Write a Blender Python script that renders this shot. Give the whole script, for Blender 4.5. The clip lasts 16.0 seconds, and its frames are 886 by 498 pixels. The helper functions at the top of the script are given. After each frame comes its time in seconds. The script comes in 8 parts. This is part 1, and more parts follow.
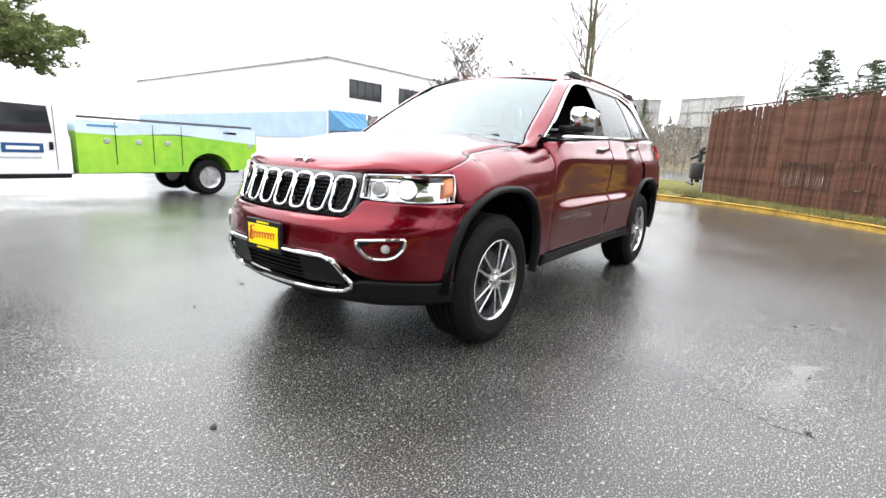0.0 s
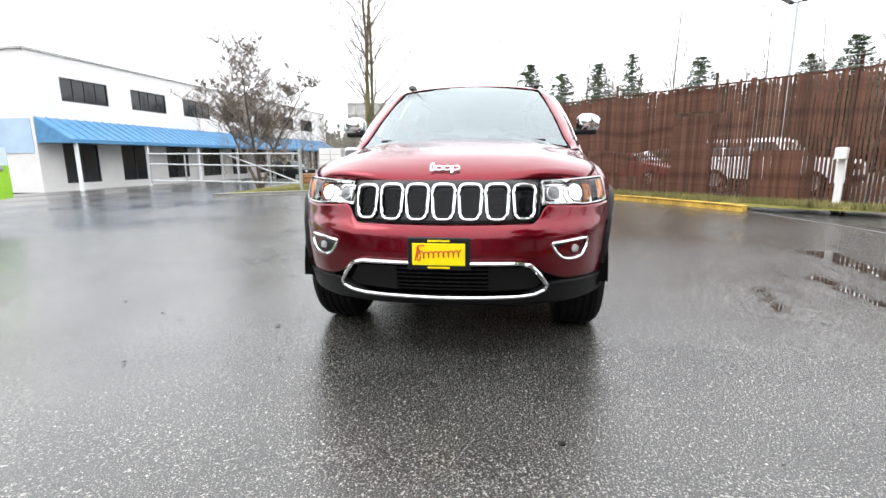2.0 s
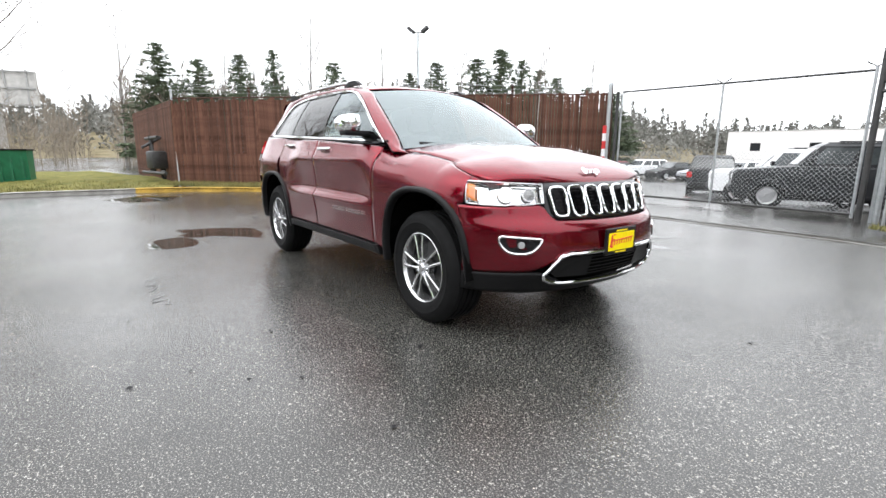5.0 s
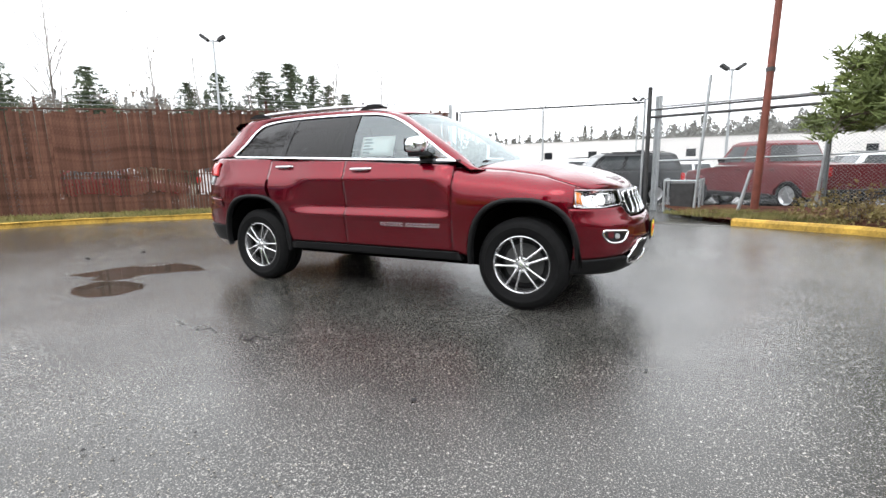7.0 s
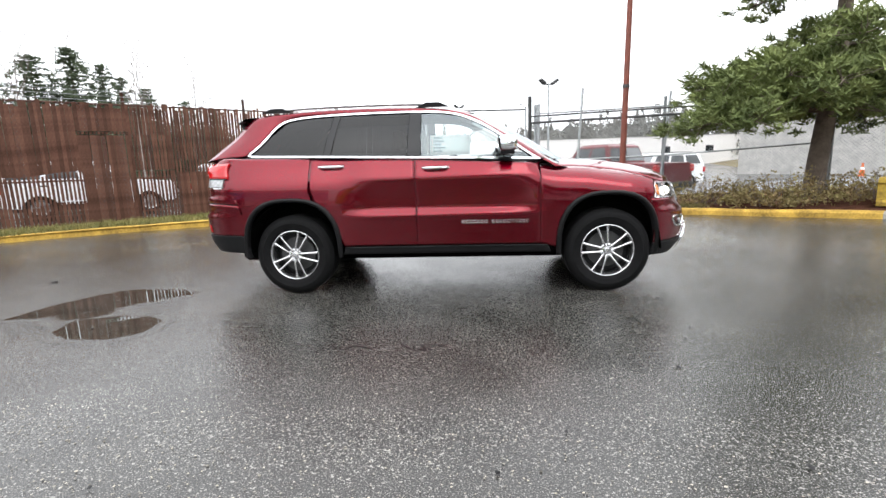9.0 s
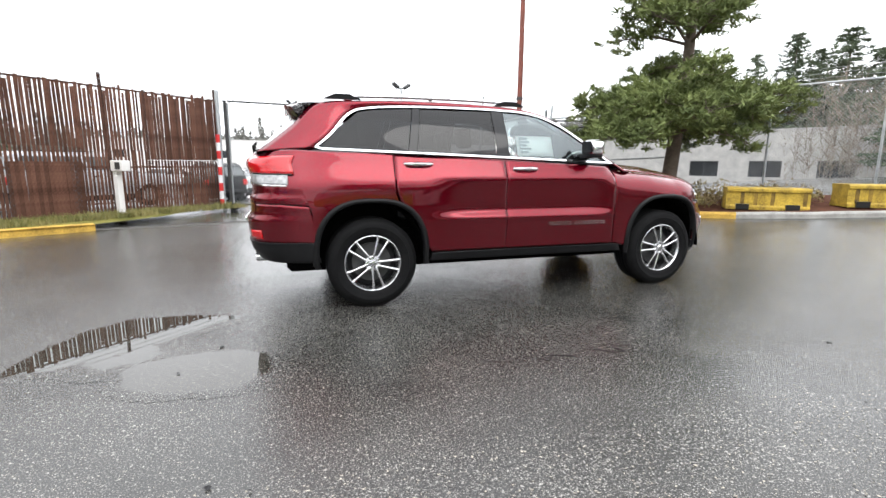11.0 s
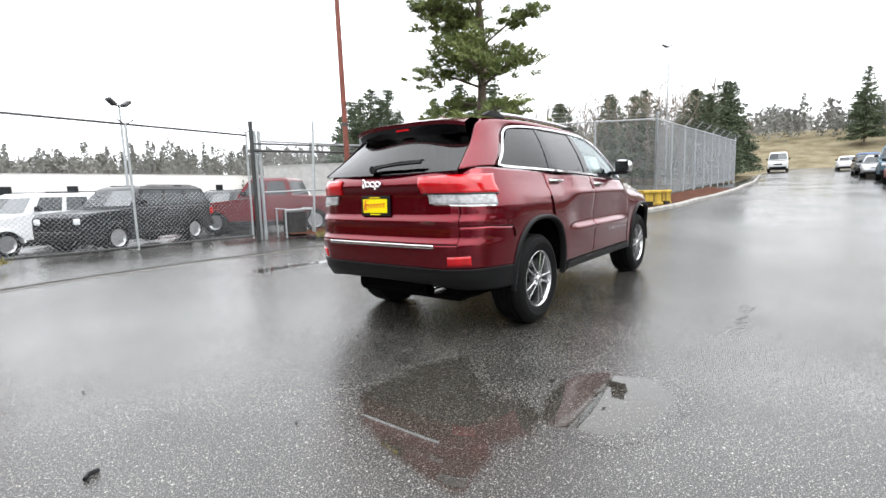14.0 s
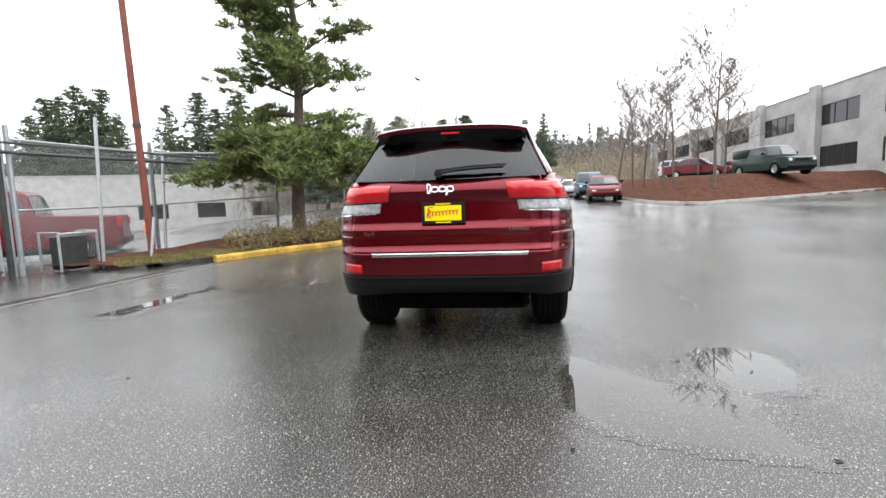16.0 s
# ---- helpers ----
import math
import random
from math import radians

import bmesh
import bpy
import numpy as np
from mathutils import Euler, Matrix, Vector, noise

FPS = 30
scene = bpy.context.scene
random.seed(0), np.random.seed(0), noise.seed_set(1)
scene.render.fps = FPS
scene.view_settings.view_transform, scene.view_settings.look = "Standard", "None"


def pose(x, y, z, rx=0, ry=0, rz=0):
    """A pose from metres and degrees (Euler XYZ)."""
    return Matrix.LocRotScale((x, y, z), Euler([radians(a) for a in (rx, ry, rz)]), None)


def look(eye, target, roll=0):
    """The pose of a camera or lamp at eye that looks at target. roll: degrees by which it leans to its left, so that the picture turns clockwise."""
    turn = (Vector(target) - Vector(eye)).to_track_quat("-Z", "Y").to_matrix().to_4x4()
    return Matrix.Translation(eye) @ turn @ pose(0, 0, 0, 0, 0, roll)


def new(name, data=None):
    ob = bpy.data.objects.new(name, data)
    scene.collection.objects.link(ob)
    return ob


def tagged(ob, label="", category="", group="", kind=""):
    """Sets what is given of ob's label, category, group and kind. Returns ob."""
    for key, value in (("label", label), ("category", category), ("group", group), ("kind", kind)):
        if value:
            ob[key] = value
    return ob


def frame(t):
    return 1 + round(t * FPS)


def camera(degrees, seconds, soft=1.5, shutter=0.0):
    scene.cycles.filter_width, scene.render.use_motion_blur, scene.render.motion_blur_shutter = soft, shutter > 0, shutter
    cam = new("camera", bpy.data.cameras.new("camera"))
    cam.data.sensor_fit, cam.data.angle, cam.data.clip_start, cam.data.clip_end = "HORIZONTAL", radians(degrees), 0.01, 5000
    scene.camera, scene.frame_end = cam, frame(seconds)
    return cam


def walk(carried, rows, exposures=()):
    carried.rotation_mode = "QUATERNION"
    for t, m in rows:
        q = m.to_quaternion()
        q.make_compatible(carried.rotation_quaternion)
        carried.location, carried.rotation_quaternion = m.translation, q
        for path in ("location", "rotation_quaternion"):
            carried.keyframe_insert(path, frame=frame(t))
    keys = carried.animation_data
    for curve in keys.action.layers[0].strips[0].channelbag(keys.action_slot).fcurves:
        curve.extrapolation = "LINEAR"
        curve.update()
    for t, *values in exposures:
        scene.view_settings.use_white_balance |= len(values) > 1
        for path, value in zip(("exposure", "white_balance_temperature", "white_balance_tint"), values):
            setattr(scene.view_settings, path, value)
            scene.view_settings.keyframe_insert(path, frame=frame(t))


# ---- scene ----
cam = camera(85.9, 16.0)
PATH = [
    (0, (3.783, 2.215, 1.094), (2.204, 1.056, 0.689), 2.8),
    (0.5, (4.065, 1.772, 1.098), (2.337, 0.823, 0.764), 1.6),
    (1, (4.299, 1.286, 1.073), (2.499, 0.507, 0.683), 1.4),
    (1.5, (4.514, 0.798, 1.073), (2.622, 0.24, 0.742), 1.6),
    (2, (4.648, 0.306, 1.076), (2.699, 0.056, 0.704), -0.4),
    (2.3, (4.688, 0.02, 1.107), (2.724, -0.037, 0.734), -0.0),
    (2.5, (4.749, -0.163, 1.111), (2.782, -0.114, 0.75), -0.2),
    (3, (4.791, -0.708, 1.111), (2.854, -0.374, 0.74), -0.5),
    (3.5, (4.688, -1.246, 1.098), (2.804, -0.712, 0.689), 0.6),
    (4, (4.537, -1.769, 1.102), (2.739, -0.992, 0.7), 0.7),
    (4.5, (4.293, -2.222, 1.092), (2.602, -1.227, 0.704), 0.4),
    (4.7, (4.191, -2.383, 1.116), (2.544, -1.317, 0.726), 0.6),
    (6.8, (2.808, -4.368, 1.162), (1.842, -2.654, 0.803), -1.4),
    (7, (2.617, -4.515, 1.172), (1.715, -2.763, 0.83), -1.1),
    (7.5, (2.085, -4.835, 1.181), (1.368, -3.001, 0.827), -2.4),
    (8, (1.519, -5.046, 1.179), (0.962, -3.161, 0.81), -1.3),
    (8.5, (0.946, -5.213, 1.179), (0.627, -3.275, 0.799), -2.9),
    (9, (0.346, -5.243, 1.183), (0.174, -3.281, 0.836), -1.8),
    (9.5, (-0.259, -5.236, 1.188), (-0.175, -3.267, 0.848), -2.7),
    (9.7, (-0.497, -5.2, 1.194), (-0.385, -3.232, 0.854), -1.9),
    (11.8, (-2.993, -4.442, 1.196), (-2.076, -2.694, 0.868), -1.7),
    (12, (-3.218, -4.335, 1.161), (-2.238, -2.619, 0.853), -2.6),
    (12.5, (-3.745, -3.974, 1.184), (-2.584, -2.371, 0.895), -2.1),
    (13, (-4.241, -3.627, 1.152), (-2.92, -2.15, 0.883), -1.7),
    (13.5, (-4.694, -3.155, 1.159), (-3.277, -1.77, 0.887), -1.0),
    (14, (-5.082, -2.681, 1.15), (-3.51, -1.469, 0.901), -1.7),
    (14.5, (-5.415, -2.112, 1.146), (-3.722, -1.071, 0.928), -0.7),
    (15, (-5.605, -1.6, 1.141), (-3.777, -0.821, 0.911), -2.1),
    (15.5, (-5.759, -0.965, 1.137), (-3.852, -0.404, 0.911), -2.2),
    (16, (-5.806, -0.397, 1.126), (-3.833, -0.14, 0.922), -2.0),
]
walk(cam, [(t, look(eye, target, roll)) for t, eye, target, roll in PATH],
     exposures=((0.0, 0.5), (1.0, 0.46), (2.5, 0.34), (4.5, 0.26), (7.0, 0.18), (9.5, 0.24), (13.0, 0.28), (16.0, 0.22)))
# ---- world ----
# overcast daylight: a desaturated sky and one very soft sun
world = bpy.data.worlds.new("overcast")
scene.world = world
world.use_nodes = True
wn, wl = world.node_tree.nodes, world.node_tree.links
sky = wn.new("ShaderNodeTexSky")
sky.sky_type, sky.sun_disc = "NISHITA", False
sky.sun_elevation, sky.sun_rotation = radians(48), radians(200)
sky.air_density, sky.dust_density = 1.0, 4.0
grey = wn.new("ShaderNodeHueSaturation")
grey.inputs["Saturation"].default_value = 0.12
grey.inputs["Value"].default_value = 0.3
# an overcast dome is three times as bright overhead as at the horizon
where, height, dome = wn.new("ShaderNodeTexCoord"), wn.new("ShaderNodeSeparateXYZ"), wn.new("ShaderNodeMapRange")
wl.new(where.outputs["Generated"], height.inputs[0]), wl.new(height.outputs[2], dome.inputs[0])
dome.inputs[3].default_value, dome.inputs[4].default_value = 1.6, 3.2
layer = wn.new("ShaderNodeVectorMath")
layer.operation = "SCALE"
layer.inputs[0].default_value = (0.985, 1.01, 1.05)
wl.new(dome.outputs[0], layer.inputs["Scale"])
cloud = wn.new("ShaderNodeMix")
cloud.data_type = "RGBA"
cloud.inputs[0].default_value = 0.9
wl.new(sky.outputs[0], grey.inputs["Color"])
wl.new(grey.outputs[0], cloud.inputs[6]), wl.new(layer.outputs[0], cloud.inputs[7])
wl.new(cloud.outputs[2], wn["Background"].inputs[0])
wn["Background"].inputs[1].default_value = 1.0
sun = new("sun", bpy.data.lights.new("sun", "SUN"))
sun.data.energy, sun.data.angle, sun.data.color = 0.5, radians(25), (1.0, 0.98, 0.95)
sun.matrix_world = look((6, -16, 20), (0, 0, 0))
scene.view_settings.exposure = 0.0

# ---------------------------------------------------------------- materials
def mat(name, colour, rough=0.6, metal=0.0, vary=0.15, size=6.0, bump=0.0, bump_size=60.0, coat=0.0, spec=0.5, tint=None,
        trans=0.0, ior=1.45, emit=0.0, alpha=1.0, per_object=0.0, rough_vary=0.0):
    """A node material with two scales of variation in colour, and relief."""
    m = bpy.data.materials.new(name)
    m.use_nodes = True
    n, l = m.node_tree.nodes, m.node_tree.links
    b = n["Principled BSDF"]
    b.inputs["Roughness"].default_value, b.inputs["Metallic"].default_value = rough, metal
    b.inputs["Coat Weight"].default_value, b.inputs["Coat Roughness"].default_value = coat, 0.03
    b.inputs["Specular IOR Level"].default_value = spec
    b.inputs["Transmission Weight"].default_value, b.inputs["IOR"].default_value = trans, ior
    b.inputs["Alpha"].default_value = alpha
    co = n.new("ShaderNodeTexCoord")
    a, c = n.new("ShaderNodeTexNoise"), n.new("ShaderNodeTexNoise")
    a.inputs["Scale"].default_value, a.inputs["Detail"].default_value = size, 5
    c.inputs["Scale"].default_value, c.inputs["Detail"].default_value = size * 9, 3
    l.new(co.outputs["Object"], a.inputs["Vector"]), l.new(co.outputs["Object"], c.inputs["Vector"])
    add = n.new("ShaderNodeMath")
    add.operation = "MULTIPLY_ADD"
    l.new(c.outputs[0], add.inputs[0])
    add.inputs[1].default_value = 0.5
    l.new(a.outputs[0], add.inputs[2])
    ramp = n.new("ShaderNodeValToRGB")
    dark = [v * (1 - vary) for v in colour]
    light = tint or [min(1, v * (1 + vary)) for v in colour]
    ramp.color_ramp.elements[0].position, ramp.color_ramp.elements[1].position = 0.45, 1.05
    ramp.color_ramp.elements[0].color, ramp.color_ramp.elements[1].color = (*dark, 1), (*light, 1)
    l.new(add.outputs[0], ramp.inputs[0])
    out = ramp.outputs[0]
    if per_object:
        info, hsv = n.new("ShaderNodeObjectInfo"), n.new("ShaderNodeHueSaturation")
        mr = n.new("ShaderNodeMapRange")
        mr.inputs[3].default_value, mr.inputs[4].default_value = 1 - per_object, 1 + per_object
        l.new(info.outputs["Random"], mr.inputs[0])
        l.new(mr.outputs[0], hsv.inputs["Value"]), l.new(out, hsv.inputs["Color"])
        out = hsv.outputs[0]
    l.new(out, b.inputs["Base Color"])
    if rough_vary:
        mr = n.new("ShaderNodeMapRange")
        mr.inputs[1].default_value, mr.inputs[2].default_value = 0.3, 0.7
        mr.inputs[3].default_value, mr.inputs[4].default_value = max(0, rough - rough_vary), min(1, rough + rough_vary)
        l.new(a.outputs[0], mr.inputs[0]), l.new(mr.outputs[0], b.inputs["Roughness"])
    if bump:
        bn, bu = n.new("ShaderNodeTexNoise"), n.new("ShaderNodeBump")
        bn.inputs["Scale"].default_value, bn.inputs["Detail"].default_value = bump_size, 4
        bu.inputs["Strength"].default_value, bu.inputs["Distance"].default_value = bump, 0.01
        l.new(co.outputs["Object"], bn.inputs["Vector"]), l.new(bn.outputs[0], bu.inputs["Height"])
        l.new(bu.outputs[0], b.inputs["Normal"])
    if emit:
        b.inputs["Emission Color"].default_value, b.inputs["Emission Strength"].default_value = (*colour, 1), emit
    return m


def smooth(e0, e1, v):
    t = np.clip((np.asarray(v, float) - e0) / (e1 - e0), 0, 1)
    return t * t * (3 - 2 * t)


# ---------------------------------------------------------------- mesh tools
def mesh_of(name, verts, faces, material, shade=False):
    me = bpy.data.meshes.new(name)
    me.from_pydata([tuple(map(float, v)) for v in verts], [], faces)
    me.update()
    for m in material if isinstance(material, (list, tuple)) else [material]:
        me.materials.append(m)
    if shade:
        me.polygons.foreach_set("use_smooth", [True] * len(me.polygons))
    return me


def part(name, bm, material, parent, label="", shade=False, angle=35):
    """Links a bmesh (or a finished mesh) as one mesh object under a thing or a part."""
    if isinstance(bm, bpy.types.Mesh):
        me = bm
    else:
        me = bpy.data.meshes.new(name)
        bmesh.ops.recalc_face_normals(bm, faces=bm.faces)
        if shade:
            for f in bm.faces:
                f.smooth = True
            for e in bm.edges:
                if len(e.link_faces) == 2 and e.calc_face_angle(0) > radians(angle):
                    e.smooth = False
        bm.to_mesh(me)
        bm.free()
        me.materials.append(material)
    ob = new(name, me)
    ob.parent = parent
    if label:
        ob["label"] = label
    return ob


def thing(name, m, label, category, group="", kind=""):
    ob = new(name)
    ob.empty_display_size = 0.2
    ob.matrix_basis = m
    return tagged(ob, label, category, group, kind)


def solid(name, bm, material, label, category="", kind="", group="", shade=False, m=None):
    ob = part(name, bm, material, None, shade=shade)
    if m is not None:
        ob.matrix_basis = m
    return tagged(ob, label, category, group, kind)


def box(bm, x0, x1, y0, y1, z0, z1, bevel=0.0, seg=1):
    m = Matrix.LocRotScale(((x0 + x1) / 2, (y0 + y1) / 2, (z0 + z1) / 2), None, (abs(x1 - x0), abs(y1 - y0), abs(z1 - z0)))
    got = bmesh.ops.create_cube(bm, size=1, matrix=m)
    if bevel:
        edges = {e for v in got["verts"] for e in v.link_edges}
        bmesh.ops.bevel(bm, geom=list(edges), offset=bevel, segments=seg, affect="EDGES", profile=0.5)
    return bm


def tube(bm, a, b, r0, r1=None, seg=8, caps=True):
    a, b = Vector(a), Vector(b)
    r1 = r0 if r1 is None else r1
    d = b - a
    q = d.to_track_quat("Z", "Y").to_matrix().to_4x4()
    bmesh.ops.create_cone(bm, cap_ends=caps, segments=seg, radius1=r0, radius2=max(r1, 1e-4), depth=d.length,
                          matrix=Matrix.Translation((a + b) / 2) @ q)
    return bm


def pipe(bm, pts, r, seg=8):
    """A bent tube through points, as one skin."""
    pts = [Vector(p) for p in pts]
    rings = []
    for i, p in enumerate(pts):
        d = (pts[min(i + 1, len(pts) - 1)] - pts[max(i - 1, 0)]).normalized()
        q = d.to_track_quat("Z", "Y")
        rings.append([bm.verts.new(p + q @ Vector((r * math.cos(6.2832 * k / seg), r * math.sin(6.2832 * k / seg), 0))) for k in range(seg)])
    for a, b in zip(rings, rings[1:]):
        for k in range(seg):
            bm.faces.new((a[k], a[(k + 1) % seg], b[(k + 1) % seg], b[k]))
    bm.faces.new(rings[0][::-1]), bm.faces.new(rings[-1])
    return bm


def prism(bm, outline, y0, y1, axis="y"):
    """Extrudes a closed outline of (a, b) along an axis."""
    def p(a, b, c):
        return {"y": (a, c, b), "x": (c, a, b), "z": (a, b, c)}[axis]
    va = [bm.verts.new(p(a, b, y0)) for a, b in outline]
    vb = [bm.verts.new(p(a, b, y1)) for a, b in outline]
    n = len(outline)
    for i in range(n):
        bm.faces.new((va[i], va[(i + 1) % n], vb[(i + 1) % n], vb[i]))
    bm.faces.new(va[::-1]), bm.faces.new(vb)
    return bm


def lathe(bm, profile, seg=32, closed=False):
    """Turns a profile of (radius, y) about the y axis."""
    rings = []
    for k in range(seg):
        c, s = math.cos(2 * math.pi * k / seg), math.sin(2 * math.pi * k / seg)
        rings.append([bm.verts.new((r * c, y, r * s)) for r, y in profile])
    n = len(profile)
    for k in range(seg):
        a, b = rings[k], rings[(k + 1) % seg]
        for i in range(n if closed else n - 1):
            j = (i + 1) % n
            bm.faces.new((a[i], a[j], b[j], b[i]))
    return bm


def raise_of(x, y):
    """Height of the asphalt: level round the car, rising up the road, falling a little to the south and into the lot."""
    up = np.interp(x, [3, 5, 13, 24, 34, 48, 75, 130, 400], [0, 0.04, 0.5, 0.8, 1.0, 1.5, 2.4, 3.8, 7])
    down = -0.03 * np.clip(-y - 4, 0, 25) * smooth(8, 0, x)
    lot = -0.045 * np.clip(y - 8.8, 0, 18)
    return up * smooth(30, 12, y) + down + lot


# ---------------------------------------------------------------- surfaces
M_paint_white = mat("white_paint", (0.78, 0.79, 0.8), 0.3, coat=0.5, vary=0.05)
M_concrete = mat("concrete", (0.42, 0.41, 0.39), 0.8, vary=0.25, size=1.5, bump=0.3)
M_concrete_grey = mat("weathered_concrete", (0.33, 0.33, 0.32), 0.8, vary=0.25, size=0.6, bump=0.3)
M_stucco = mat("off_white_stucco", (0.72, 0.7, 0.68), 0.85, vary=0.06, size=0.8, bump=0.2)
M_blue = mat("blue_sheet_metal", (0.07, 0.22, 0.4), 0.4, vary=0.2, size=3)
# blue of the office band, whitened: haze is mixed into the colour
M_hazed_blue = mat("hazed_blue_paint", (0.4, 0.52, 0.66), 0.7, vary=0.1, size=1)
M_galv = mat("galvanised_steel", (0.42, 0.44, 0.45), 0.5, metal=0.7, vary=0.2, size=10)
M_wire = mat("galvanised_wire", (0.3, 0.31, 0.32), 0.5, metal=0.5, vary=0.2)
# also colours the slabs that stand for shade behind the building windows
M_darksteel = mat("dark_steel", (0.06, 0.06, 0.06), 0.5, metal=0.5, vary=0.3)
M_rust = mat("rusty_pole_paint", (0.17, 0.047, 0.03), 0.6, vary=0.35, size=5, bump=0.2)
M_slat = mat("brown_slat", (0.078, 0.032, 0.02), 0.7, vary=0.45, size=3, per_object=0.3, bump=0.2, tint=(0.145, 0.072, 0.05), spec=0.15)
M_red = mat("red_paint", (0.55, 0.03, 0.03), 0.45, vary=0.2)
M_yellow = mat("worn_yellow_paint", (0.36, 0.22, 0.03), 0.7, vary=0.75, size=3.5, tint=(0.62, 0.42, 0.05), bump=0.3)
M_kerb = mat("kerb_yellow", (0.42, 0.26, 0.045), 0.75, vary=0.65, size=3, bump=0.4)
M_kerbgrey = mat("kerb_concrete", (0.3, 0.29, 0.27), 0.75, vary=0.35, size=5, bump=0.4)
M_glass_dark = mat("dark_window", (0.02, 0.022, 0.025), 0.05, vary=0.1, spec=0.6)
M_rubber = mat("tyre_rubber", (0.006, 0.006, 0.0063), 0.7, vary=0.3, size=20, bump=0.2, bump_size=120, spec=0.15)
M_black = mat("black_plastic", (0.007, 0.007, 0.008), 0.45, vary=0.2, size=10, spec=0.25)
M_bark = mat("bark", (0.11, 0.085, 0.065), 0.9, vary=0.4, size=8, bump=0.8, bump_size=25)
M_twig = mat("bare_twig", (0.16, 0.13, 0.11), 0.9, vary=0.3)
M_birch = mat("pale_bark", (0.3, 0.28, 0.26), 0.9, vary=0.3, size=4)
M_needle = mat("pine_needles", (0.1, 0.14, 0.045), 0.65, vary=0.45, size=1.2, tint=(0.22, 0.26, 0.09), spec=0.25)
M_conifer = mat("conifer_needles", (0.06, 0.09, 0.055), 0.7, vary=0.4, size=0.7, tint=(0.13, 0.16, 0.095), spec=0.25)
# paler than the trees themselves: the mist of distance is in this base colour
M_hazed_farwood = mat("far_woods", (0.15, 0.155, 0.145), 0.95, vary=0.25, size=0.12, tint=(0.24, 0.235, 0.215), spec=0.0)
M_hill = mat("dead_hill_grass", (0.17, 0.135, 0.08), 0.95, vary=0.4, size=0.4, tint=(0.25, 0.22, 0.15), spec=0.0)
M_grass = mat("wet_grass", (0.1, 0.12, 0.022), 0.85, vary=0.5, size=3, tint=(0.2, 0.18, 0.05), bump=0.8, bump_size=30, spec=0.15)
M_blade = mat("grass_blade", (0.11, 0.14, 0.03), 0.7, vary=0.4, size=3, tint=(0.26, 0.22, 0.08))
M_mulch = mat("bark_mulch", (0.06, 0.024, 0.016), 0.95, vary=0.5, size=5, tint=(0.12, 0.055, 0.036), bump=1.0, bump_size=20, spec=0.05)
M_shrub = mat("brown_shrub", (0.26, 0.12, 0.07), 0.8, vary=0.5, size=3, tint=(0.27, 0.24, 0.09))

